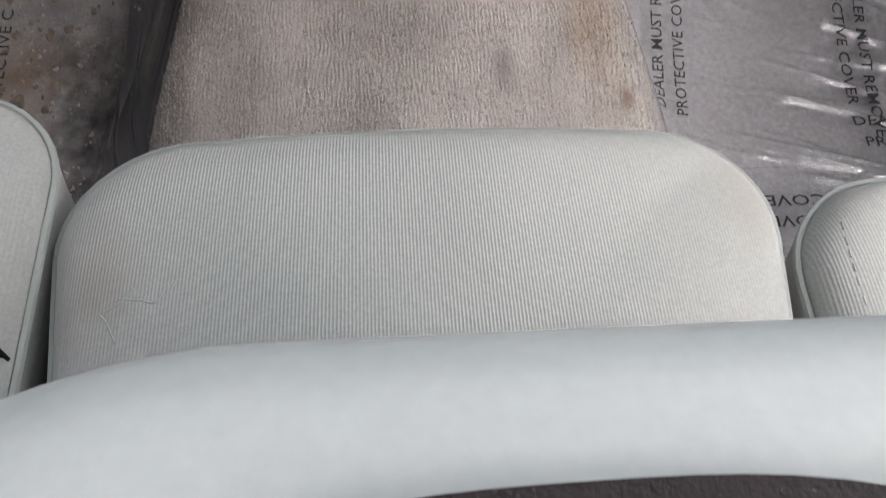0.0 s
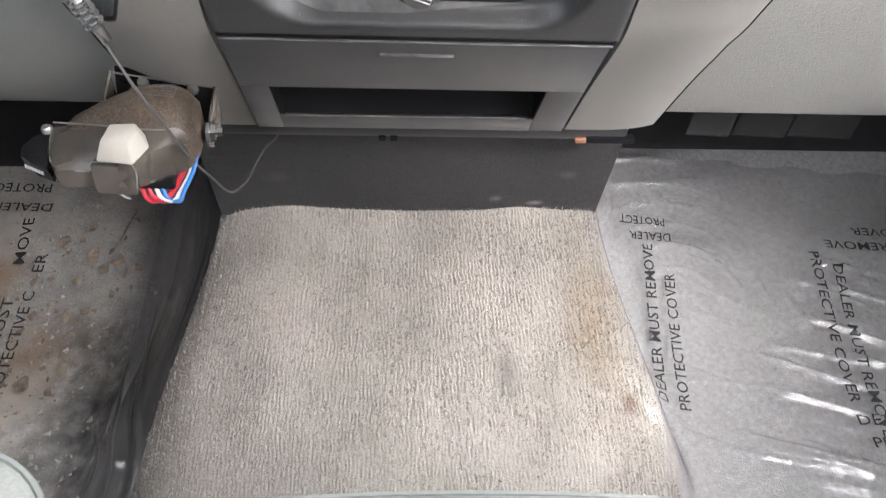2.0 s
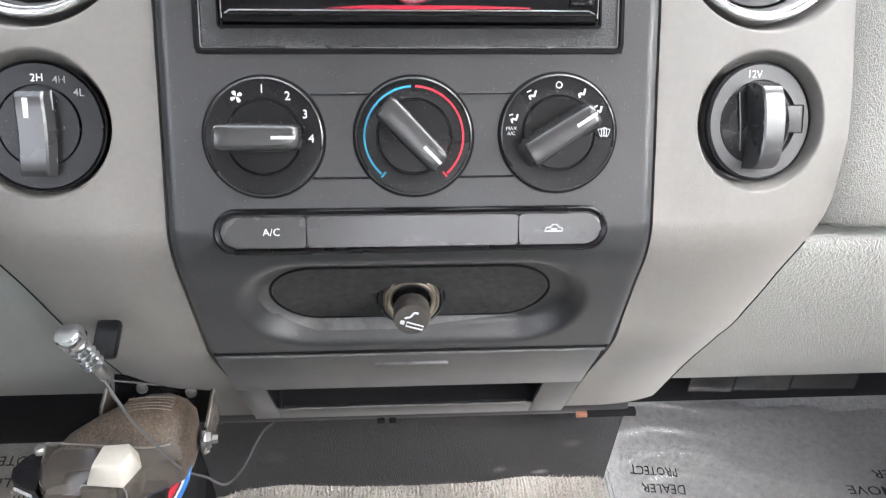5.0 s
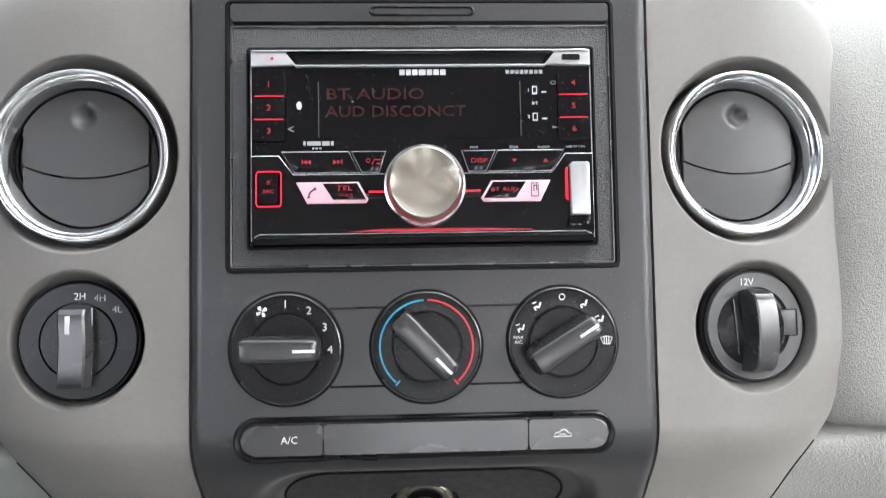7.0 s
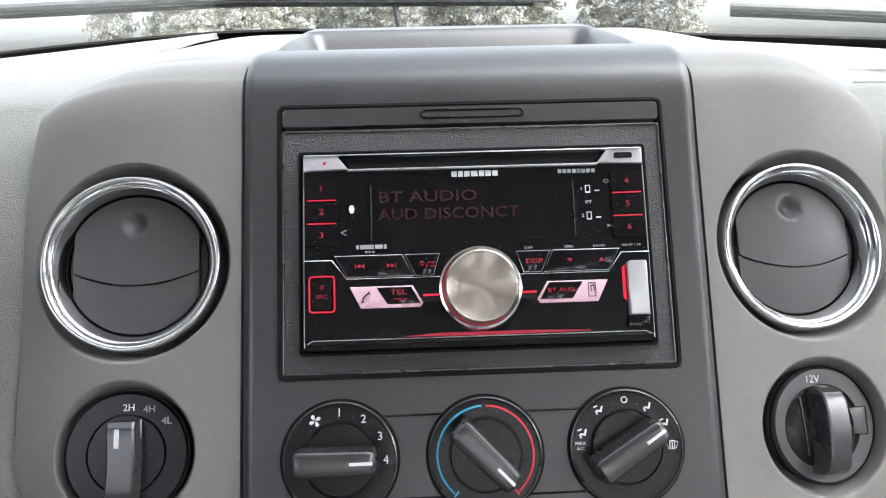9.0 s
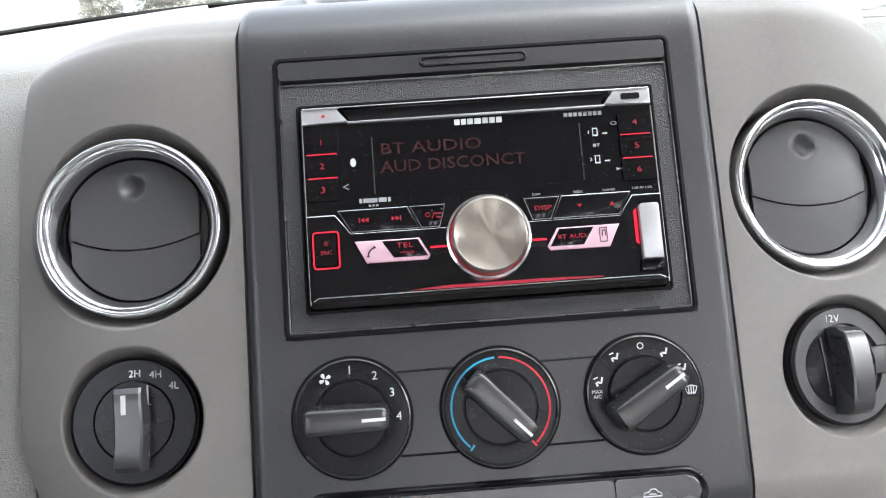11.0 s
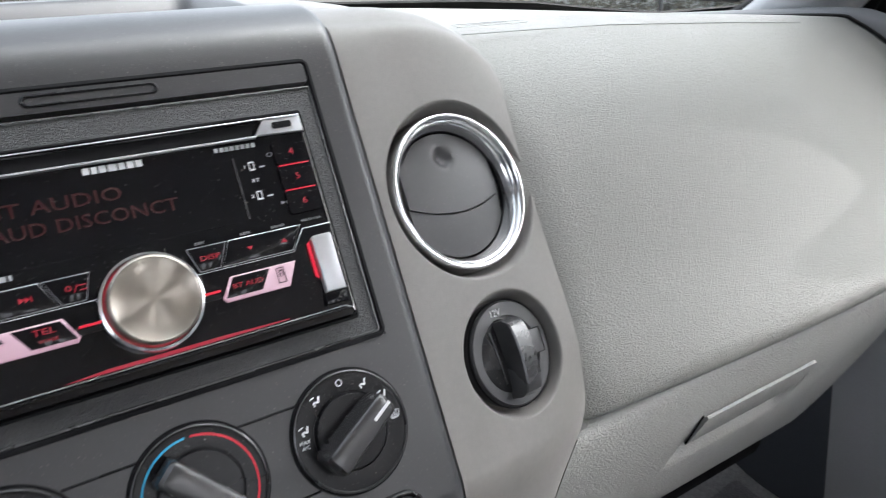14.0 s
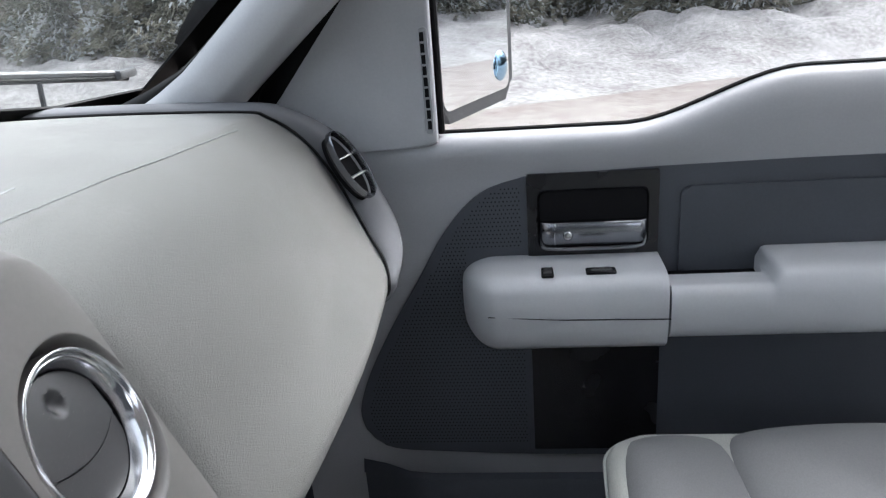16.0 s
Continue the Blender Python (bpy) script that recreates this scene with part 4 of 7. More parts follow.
part("closing_panel", thicken(b, 0.003), PANEL_BLACK, dash, "scuffed black panel above the tunnel")
part("panel_tab", rbox(0.024, 0.003, 0.020, 0.001, at=(0.167, 0.0840, 0.1455)), PANEL_BLACK, dash, "small hanging tab of the panel")
for x_ in (-0.0245, -0.0150):
    part("clip", rbox(0.006, 0.002, 0.005, 0.0006, at=(x_, 0.0600, 0.2665)), DARK, dash, "small dark clip")
part("gap", rbox(0.040, 0.006, 0.0050, at=(0.163, 0.0600, 0.2690)), DARK, dash, "dark gap below the stack")
part("terminal", rbox(0.010, 0.004, 0.0040, 0.001, at=(0.139, 0.0590, 0.2680)), COPPER, dash, "copper terminal")
part("lower_lip", rbox(0.368, 0.05, 0.014, 0.004, at=(-0.006, 0.085, 0.2735)), BLACK, dash, "black lower edge of the stack")

# tunnel carpet: ribbed loops and loose fibre
b = bmesh.new()
rows = []
nx, ny = 560, 170
for j in range(ny):
    y = lerp(-0.34, 0.096, j / (ny - 1))
    e = carpet_edge(y)
    row = []
    for i in range(nx):
        u = lerp(-1, 1, i / (nx - 1))
        x = u * (e + 0.012)
        z = floor_height(x, y) + 0.004 * (1 - u**8)
        z += 0.00042 * math.sin(x * 2 * math.pi / 0.0033 + 6.0 * noise.noise((x * 50, y * 110, 0))) + 0.0016 * noise.noise((x * 480, y * 290, 3.0)) + 0.0024 * noise.noise((x * 25, y * 25, 5))
        row.append((x, y, z))
    rows.append(row)
solo("tunnel_carpet", grid(rows), CARPET, "worn beige ribbed carpet over the transmission tunnel", "carpet", kind="structure")
fib = bmesh.new()
rnd = random.Random(21)
for k in range(52000):
    y = rnd.uniform(-0.30, 0.088)
    e = carpet_edge(y)
    x = rnd.uniform(-e - 0.004, e + 0.004)
    x += 0.0012 * math.sin(x * 2 * math.pi / 0.0062)
    z = floor_height(x, y) + 0.004
    a = rnd.uniform(0, 6.283)
    h = rnd.uniform(0.0012, 0.0042)
    d = Vector((math.cos(a), math.sin(a), 0)) * 0.0007
    tip = Vector((x + rnd.uniform(-0.0016, 0.0016), y + rnd.uniform(-0.0022, 0.001), z + h))
    fib.faces.new([fib.verts.new(p) for p in (Vector((x, y, z)) - d, Vector((x, y, z)) + d, tip)])
tagged(solo("carpet_fibres", fib, CARPET, "loose beige loops of the tunnel carpet", "carpet", smooth=False), kind="stuff")

# footwell covers of clear film, with a raised, wrinkled surface
CREASES = [(-0.101, -0.30, 0.3, 0.31, 0.62, 0.009, 0.0055), (-0.128, -0.22, 0.5, 0.36, 0.60, 0.005, 0.0035), (0.075, -0.34, -0.6, 0.43, 0.66, 0.006, 0.0030), (0.048, -0.40, -0.4, 0.45, 0.66, 0.005, 0.0028), (0.005, -0.42, 0.2, 0.36, 0.58, 0.0045, 0.0030), (-0.035, -0.36, 0.4, 0.36, 0.62, 0.0045, 0.0030)]
rnd = random.Random(31)
for k in range(46):
    x0 = rnd.uniform(0.25, 0.58)
    CREASES.append((rnd.uniform(-0.16, 0.20), rnd.uniform(-0.50, -0.12), rnd.uniform(-1.2, 0.8), x0, x0 + rnd.uniform(0.06, 0.17), rnd.uniform(0.0012, 0.0036), rnd.uniform(0.0018, 0.0034)))
# short standing folds at the tunnel's front corner: foot, direction, length, height, width
FOLDS = [(0.222, 0.150, 1.50, 0.090, 0.011, 0.0045), (0.240, 0.205, 1.30, 0.060, 0.010, 0.0040), (0.268, 0.215, 1.05, 0.060, 0.008, 0.0040), (0.300, 0.212, 0.80, 0.070, 0.006, 0.0036), (0.335, 0.205, 0.55, 0.080, 0.005, 0.0034)]


def film_height(x, y):
    warp = noise.noise((x * 7, y * 7, 9.0))
    if x < 0:
        # smooth over the driver's floor, with a loose ribbon of folds down the side of the tunnel
        a = -x
        wr = 0.0010 * noise.noise((x * 10, y * 6, 2.0)) + 0.0010
        line = lerp(0.250, 0.272, sstep(-0.14, 0.06, y)) + 0.030 * sstep(0.05, 0.15, y) + 0.004 * noise.noise((1.0, y * 22, 3.0))
        wr += 0.012 * math.exp(-(((a - line) / 0.0085) ** 2)) * (0.75 + 0.5 * noise.noise((x * 30, y * 26, 5.0)))
        wr += 0.007 * math.exp(-(((a - line - 0.024 - 0.010 * noise.noise((2.0, y * 16, 3.0))) / 0.0055) ** 2)) * sstep(0.12, 0.0, y)
        wr += 0.004 * math.exp(-(((a - line + 0.020) / 0.004) ** 2))
        wr += 0.012 * math.exp(-(((a - 0.309 + 0.20 * (y - 0.15)) / 0.011) ** 2 + ((y - 0.155) / 0.04) ** 2))
        return floor_height(x, y) + 0.0050 + max(-0.001, wr)
    wr = 0.0022 * noise.noise((x * 14, y * 9, 2.0)) + 0.0012 * noise.noise((x * 40, y * 18, 6.0))
    # curved creases round the tunnel's front corner
    d = math.hypot(x - 0.30, (y - 0.06) * 0.8)
    wr += 0.0042 * sstep(0.06, 0.12, y) * sstep(0.47, 0.36, x) * max(0.0, math.sin(d * 250 + 3 * warp)) ** 5
    if x > 0.2:
        for y0, slope, bend, x0, x1, high, wide in CREASES:
            off = y - y0 - slope * (x - 0.42) - bend * (x - 0.42) ** 2 - 0.004 * warp
            if abs(off) < 3 * wide:
                wr += high * math.exp(-((off / wide) ** 2)) * sstep(x0, x0 + 0.03, x) * sstep(x1, x1 - 0.04, x)
        for fx, fy, turn, length, high, wide in FOLDS:
            dx, dy = x - fx, y - fy
            if abs(dx) + abs(dy) < 0.16:
                p, q = dx * math.cos(turn) + dy * math.sin(turn), -dx * math.sin(turn) + dy * math.cos(turn)
                q -= 1.6 * p * p
                if -0.02 < p < length + 0.02:
                    wr += high * math.exp(-((q / wide) ** 2)) * sstep(-0.02, 0.012, p) * sstep(length + 0.02, length - 0.02, p)
    return floor_height(x, y) + 0.0040 + max(-0.002, wr * 0.9)


def film(sign, label):
    rows = []
    for j in range(360):
        row = []
        for i in range(250):
            f = (i / 249) ** 1.35
            y = lerp(-0.52, 0.284 - 0.07 * (0.2 + 0.6 * f - 0.4) + 0.003 * math.sin(f * 40), j / 359)
            x = sign * lerp(carpet_edge(y) - (0.009 if sign > 0 else 0.001), 0.80, f)
            row.append((x, y, film_height(x, y)))
        rows.append(row)
    ob = solo("floor_film", grid(rows), FILM if sign > 0 else FILM_LEFT, label, "floor cover", angle=180)
    ob.visible_shadow = False
    return ob


film_r = film(1, "clear wrinkled protective film over the gray passenger footwell")
film_l = film(-1, "clear wrinkled protective film over the dirty driver footwell")

# dried mud and grit lying on the driver's film
rnd = random.Random(77)
mud = bmesh.new()
centres = [(-0.335, 0.135), (-0.345, 0.16), (-0.36, 0.12), (-0.31, 0.10), (-0.385, -0.02), (-0.385, 0.02), (-0.37, 0.03), (-0.30, 0.13), (-0.30, -0.15)] + [(-0.33 - 0.20 * rnd.random(), rnd.uniform(-0.20, 0.20)) for k in range(5)]
for k in range(150):
    cx, cy = rnd.choice(centres)
    cx, cy = cx + rnd.gauss(0, 0.022), cy + rnd.gauss(0, 0.028)
    if cx > -0.285:
        continue
    r = 0.0010 + 0.007 * rnd.random() ** 3
    n = 9
    rim = []
    for q in range(n):
        a = 6.283 * q / n
        rr = r * rnd.uniform(0.55, 1.25)
        x, y = cx + rr * math.cos(a), cy + 1.3 * rr * math.sin(a)
        rim.append(mud.verts.new((x, y, film_height(x, y) + 0.0006)))
    top = mud.verts.new((cx, cy, film_height(cx, cy) + 0.0012 + 0.12 * r))
    for q in range(n):
        mud.faces.new((rim[q], rim[(q + 1) % n], top))
tagged(solo("dried_mud", mud, MUD, "crumbs and flakes of dried brown mud on the driver's film", "mud"), kind="stuff")


def film_text(text, x0, y0, x1, y1, size, parent):
    """A printed line on the film from its first to its last letter, lying on the film."""
    cu = bpy.data.curves.new("text", "FONT")
    cu.body, cu.size, cu.align_x, cu.align_y = text, 1.0, "LEFT", "CENTER"
    cu.resolution_u = 2
    cu.offset = 0.004
    tmp = bpy.data.objects.new("text", cu)
    me = bpy.data.meshes.new_from_object(tmp)
    bpy.data.objects.remove(tmp)
    bpy.data.curves.remove(cu)
    co = [v.co.copy() for v in me.vertices]
    wide = max(c.x for c in co)
    dx, dy = x1 - x0, y1 - y0
    ln = math.hypot(dx, dy)
    for v, c in zip(me.vertices, co):
        a, q = c.x / wide, c.y * size / ln
        x, y = x0 + dx * a - dy * q, y0 + dy * a + dx * q
        flat = sum(film_height(x + ex, y + ey) for ex in (-0.014, 0, 0.014) for ey in (-0.014, 0, 0.014)) / 9
        v.co = (x, y, max(flat + 0.0016, film_height(x, y) + 0.0004))
    me.materials.clear()
    me.materials.append(LETTER)
    ob = new("print", me)
    ob.parent = parent
    return ob


T1, T2 = "DEALER MUST REMOVE", "PROTECTIVE COVER"
film_text(T1, 0.256, -0.035, 0.280, 0.163, 0.0165, film_r)
film_text(T2, 0.278, -0.043, 0.297, 0.123, 0.0165, film_r)
film_text("DEALER", 0.310, 0.173, 0.262, 0.179, 0.0165, film_r)
film_text("PROTECT", 0.308, 0.197, 0.254, 0.203, 0.0165, film_r)
film_text(T1, 0.498, 0.136, 0.474, -0.075, 0.0165, film_r)
film_text(T2, 0.475, 0.154, 0.457, -0.035, 0.0165, film_r)
film_text("MUST REMOVE", 0.630, 0.158, 0.495, 0.166, 0.0165, film_r)
film_text("COVER", 0.600, 0.181, 0.535, 0.186, 0.0165, film_r)
film_text(T1, 0.449, -0.055, 0.660, -0.062, 0.0165, film_r)
film_text(T2, 0.455, -0.080, 0.640, -0.087, 0.0165, film_r)
film_text(T1, 0.560, -0.170, 0.335, -0.165, 0.0165, film_r)
film_text(T2, 0.530, -0.148, 0.322, -0.142, 0.0165, film_r)
film_text("DEALER MUST", -0.4165, -0.055, -0.4145, 0.090, 0.0165, film_l)
film_text("MOVE", -0.4170, 0.130, -0.4235, 0.195, 0.0165, film_l)
film_text("PROTECTIVE C", -0.3975, -0.030, -0.3960, 0.098, 0.0165, film_l)
film_text("ER", -0.3955, 0.120, -0.3950, 0.146, 0.0165, film_l)
film_text("DEALER", -0.4030, 0.2110, -0.4700, 0.2120, 0.0165, film_l)
film_text("PROTECT", -0.4100, 0.2380, -0.4860, 0.2390, 0.0165, film_l)

# dirt lying on the driver's side under the film
b = bmesh.new()
rnd = random.Random(4)
rows = [[(x, y, floor_height(x, y) + 0.0006 * noise.noise((x * 60, y * 60, 1))) for x in [-0.80 + 0.005 * k for k in range(105)]] for y in [-0.5 + 0.01 * k for k in range(80)]]
solo("dirty_carpet", grid(rows), DIRT, "brown stained carpet of the driver footwell", "carpet", kind="structure")
rows = [[(-x, y, floor_height(-x, y) + 0.0020) for x in [carpet_edge(y) + 0.005 + 0.004 * k for k in range(17)]] for y in [-0.5 + 0.01 * k for k in range(88)]]
solo("tunnel_liner", grid(rows), HUMPSIDE, "dark liner down the driver side of the tunnel", "carpet", kind="structure")
crumbs = bmesh.new()
for k in range(420):
    x, y = rnd.gauss(-0.375, 0.05), rnd.uniform(-0.20, 0.22)
    s = 0.0008 + 0.0034 * rnd.random() ** 2
    m = pose(x, y, floor_height(x, y) + 0.0025 + s * 0.3, rnd.uniform(0, 90), rnd.uniform(0, 90), rnd.uniform(0, 90))
    c = [crumbs.verts.new(m @ Vector(p)) for p in ((-s, -s, 0), (s, -s * 0.6, 0), (s * 0.5, s, 0), (0, 0, s * 1.2))]
    for q in ((0, 1, 3), (1, 2, 3), (2, 0, 3), (0, 2, 1)):
        crumbs.faces.new([c[i] for i in q])
tagged(solo("crumbs", crumbs, BULB, "pale grit and dry leaf crumbs on the driver footwell", "debris", smooth=False), kind="stuff")

# ---- passenger door ----
DOORM = Matrix(((0, 0, -1, 0.825), (-1, 0, 0, 0), (0, 1, 0, 0), (0, 0, 0, 1)))  # u to the rear, v up, w into the cab
door = thing("door_1", "gray truck door with a charcoal insert, armrest and open window view", "door", DOORM, kind="structure")


def sill(u):
    return 0.646 + 0.060 * sstep(0.34, 0.56, u)


rows = []
for k in range(61):
    u = lerp(-0.14, 1.08, k / 60)
    top = sill(u)
    sec = [(0.0, -0.02), (0.0, 0.15), (0.0, 0.50), (0.002, 0.575), (0.006, 0.592), (0.014, lerp(0.592, top, 0.25)), (0.021, lerp(0.592, top, 0.5)), (0.020, lerp(0.592, top, 0.72)), (0.010, lerp(0.592, top, 0.92)), (-0.006, top), (-0.03, top - 0.003), (-0.035, top - 0.06)]
    front = 1 - sstep(-0.02, 0.14, u)
    rows.append([(u, v, w * (1 - 0.6 * front)) for w, v in sec])
part("door_panel", thicken(grid(rows), 0.004), CAPGRAY, door, "smooth gray door panel with a raised rear sill")
ARC = smooth_path([(0.213, 0.587, 0), (0.153, 0.566, 0), (0.104, 0.516, 0), (0.059, 0.441, 0), (0.011, 0.362, 0), (-0.031, 0.277, 0), (-0.042, 0.217, 0), (-0.010, 0.172, 0), (0.089, 0.160, 0), (0.345, 0.152, 0), (1.04, 0.146, 0)], 6)
insert = part("insert", prism([(p.x, p.y) for p in ARC] + [(1.04, 0.600), (0.66, 0.597), (0.385, 0.593)], 0.001, 0.007, 0.003), DOORDARK, door, "charcoal plastic insert")
holes = bmesh.new()


def arc_at(v):
    """The insert's front edge at a height."""
    for p, q in zip(ARC[:42], ARC[1:43]):
        if q.y <= v <= p.y:
            return lerp(q.x, p.x, (v - q.y) / max(1e-6, p.y - q.y))
    return 0.0


for i in range(48):
    for j in range(70):
        u, v = -0.04 + i * 0.0052 + (j % 2) * 0.0026, 0.178 + j * 0.0057
        if u > 0.206 or v > 0.576 or u < arc_at(v) + 0.014 or (0.385 < v < 0.486 and u > 0.130):
            continue
        holes.faces.new([holes.verts.new((p, q, 0.0074)) for p, q in circle(u, v, 0.0011, 6)])
part("speaker_grille", holes, RUBBER, insert, "perforated speaker grille", smooth=False)
part("cloth_inset", prism(round_rect(0.412, 0.44, 1.03, 0.566, 0.012), 0.006, 0.012, 0.004), DOORDARK, insert, "padded charcoal inset")
bez = part("handle_bezel", prism(round_rect(0.2145, 0.470, 0.3845, 0.590, 0.003), 0.006, 0.011, 0.002), BEZEL, door, "gloss black handle bezel")
b = bmesh.new()
pr = round_rect(0.231, 0.490, 0.369, 0.566, 0.010)
grid([[(u, v, 0.0112) for u, v in pr], [(0.3 + (u - 0.3) * 1.02, 0.528 + (v - 0.528) * 1.03, 0.0135) for u, v in pr], [(0.3 + (u - 0.3) * 1.045, 0.528 + (v - 0.528) * 1.07, 0.0112) for u, v in pr]], b, close_u=True)
part("rim", b, BLACK_GLOSS, bez, "glossy rim")
part("cup", prism(pr, 0.0105, 0.0118), DARK, bez, "dark hollow behind the handle")
rows = []
for u in [0.2310, 0.2325, 0.2360, 0.2420, 0.26, 0.28, 0.30, 0.32, 0.340, 0.3580, 0.3640, 0.3675, 0.3690]:
    e = math.sqrt(max(0.0, 1 - max(0.0, abs(u - 0.300) - 0.057) ** 2 / 0.0125 ** 2))
    dep = 0.012 + 0.0125 * e
    rows.append([(u, 0.5265, 0.0112), (u, 0.5268, dep - 0.002), (u, 0.5250, dep), (u, 0.5150, dep + 0.0006), (u, 0.5040, dep - 0.0006), (u, 0.4950, dep - 0.0050), (u, 0.4915, 0.0112)])
hd = part("door_handle", grid(rows, close_u=True, caps=True), DULLCHROME, bez, "dull chrome pull handle", angle=50)
# the edge highlight, modelled as a brighter chrome bar
part("handle_highlight", tube([(0.2335, 0.5262, 0.0205), (0.2440, 0.5264, 0.0244), (0.300, 0.5266, 0.0248), (0.356, 0.5264, 0.0244), (0.3665, 0.5262, 0.0205)], 0.0011, 6), CHROME, hd, "bright chrome line for the highlight on the upper edge")
part("handle_end", tube([(0.2500, 0.5255, 0.0246), (0.2495, 0.5050, 0.0243), (0.2500, 0.4950, 0.0200)], 0.0006, 5), CHROME, hd, "thin bright joint")
part("lower_bowl", tube(smooth_path([(0.2330, 0.5120, 0.0125), (0.2335, 0.4960, 0.0140), (0.2420, 0.4885, 0.0150), (0.300, 0.4875, 0.0155), (0.3580, 0.4885, 0.0150), (0.3665, 0.4960, 0.0140), (0.3670, 0.5120, 0.0125)], 5), 0.0028, 8), DULLCHROME, bez, "dull chrome rim below the handle")
part("lock_button", lathe([(0.0, 0.004), (0.005, 0.0034), (0.0068, 0.0012), (0.0070, -0.003)], 20, at=(0.2665, 0.5100, 0.0255)), CHROME, door, "round chrome lock button")
# armrest: front part with switches, rear rail and block
def arm_section(u, u0, back=0.004, top=0.477, low=0.373, depth=0.100):
    t = max(0.0, min(1.0, (u - u0) / 0.05))
    e = math.sqrt(max(0.0, 1 - (1 - t) ** 2))
    dep = back + (depth - back) * (0.12 + 0.88 * e)
    mid = (top + low) / 2
    hh = (top - low) / 2 * (0.42 + 0.58 * e)
    return [(back, mid + hh), (dep - 0.030 * e, mid + hh), (dep - 0.012, mid + hh * 0.93), (dep - 0.002, mid + hh * 0.65), (dep, mid + hh * 0.2), (dep - 0.001, mid - hh * 0.3), (dep - 0.008, mid - hh * 0.78), (dep - 0.022, mid - hh), (back, mid - hh)]


rows = []
for k in range(40):
    u = lerp(0.124, 0.3845, (k / 39) ** 1.9)
    rows.append([(u, v, w) for w, v in arm_section(u, 0.124)])
arm = part("armrest_front", grid(rows, close_u=True, caps=True), ARMGRAY, door, "gray armrest end with window switches", angle=60)
rows = []
for u in [lerp(0.3865, 0.494, k / 6) for k in range(7)] + [0.5035, 0.5075, 0.509, 0.512, 0.516, 0.522] + [lerp(0.53, 1.05, k / 10) for k in range(11)]:
    up = sstep(0.5065, 0.518, u)
    top, back = lerp(0.464, 0.4815, up), lerp(0.058, 0.006, sstep(0.5055, 0.510, u))
    rows.append([(u, v, w) for w, v in ((back, top), (0.070, top), (0.084, top - 0.002), (0.096, lerp(top, 0.46, 0.35)), (0.102, 0.452), (0.1045, 0.435), (0.1035, 0.416), (0.097, 0.398), (0.084, 0.389), (0.058, 0.386), (back, 0.386))])
part("armrest_rear", grid(rows, close_u=True, caps=True), ARMGRAY, door, "gray armrest rail rising to a block", angle=70)
part("pull_cup", rbox(0.134, 0.05, 0.045, 0.004, at=(0.453, 0.424, 0.030)), DARK, door, "dark pull cup")
part("arm_joint", tube([(p[0], p[1], p[2]) for p in [(0.16, 0.430, 0.0985), (0.25, 0.4245, 0.1003), (0.385, 0.4225, 0.1012), (1.0, 0.4175, 0.1045)]], 0.0008, 5), RUBBER, door)
for u, sx, sy in ((0.237, 0.016, 0.028), (0.304, 0.038, 0.017)):
    sw = part("window_switch", rbox(sx, 0.005, sy, 0.0022, 3, at=(u, 0.4770, 0.070)), BLACK_GLOSS, arm, "black rocker switch")
    part("rocker", rbox(sx * 0.72, 0.006, sy * 0.62, 0.0026, 3, at=(u, 0.4785, 0.070)), KNOB_BLACK, sw)
part("lower_pocket", prism(round_rect(0.2155, 0.164, 0.392, 0.345, 0.002), 0.0065, 0.0082), BEZEL, door, "glossy black lower insert")
rows = []
for k in range(30):
    u = lerp(-0.05, 1.05, k / 29)
    e = sstep(-0.05, 0.05, u)
    rows.append([(u, -0.02, 0.0), (u, -0.02, 0.06 * e), (u, 0.09, 0.06 * e), (u, 0.125, 0.058 * e), (u, 0.140, 0.048 * e), (u, 0.143, 0.036 * e), (u, 0.12, 0.03 * e)])
part("map_pocket", thicken(grid(rows), 0.004), DOORDARK, door, "charcoal lower map pocket")

# window opening frame, sail panel with demister slots
sail_uv = [(-0.10, 0.700), (-0.085, 0.716), (0.005, 0.826), (0.09, 0.93), (0.105, 0.93), (0.1045, 0.640), (0.085, 0.634), (0.01, 0.634), (-0.10, 0.632)]
sail = part("sail_panel", prism(sail_uv, -0.01, 0.022, 0.005, 3), CAPGRAY, door, "smooth gray sail panel")
b = bmesh.new()
for k in range(9):
    rbox(0.0048, 0.0105, 0.003, at=(0.0965 - 0.0003 * k, 0.664 + k * 0.0135, 0.0225), bm=b)
part("demister_slots", b, DARK, sail, "row of dark demister slots")
part("demister_frame", tube([(q[0], q[1], 0.0222) for q in round_rect(0.0910, 0.653, 0.1005, 0.783, 0.0045)], 0.0011, 6, closed=True), CAPGRAY, sail)
part("window_seal", tube([(0.1085, 0.95, 0.0), (0.1085, 0.648, 0.0)], 0.0045, 8), RUBBER, door, "black window channel")
part("sill_seal", tube([(lerp(0.10, 1.08, k / 40), sill(lerp(0.10, 1.08, k / 40)) + 0.001, -0.010) for k in range(41)], 0.0035, 7), RUBBER, door, "black beltline seal")
seal = [(-0.11, 0.69, -0.02), (-0.092, 0.716, -0.005), (-0.003, 0.824, -0.012), (0.12, 0.98, -0.03), (0.25, 1.11, -0.05)]
part("door_seal", tube(smooth_path(seal, 6), 0.026, 10), RUBBER, door, "black door weatherstrip")
part("red_edge", tube(smooth_path([(u - 0.013, v + 0.011, w + 0.010) for u, v, w in seal[1:]], 6), 0.0045, 8), REDPAINT, door, "red painted door opening edge")
# black sheet added behind the pillar so no sky shows through
edge = smooth_path(seal, 6)
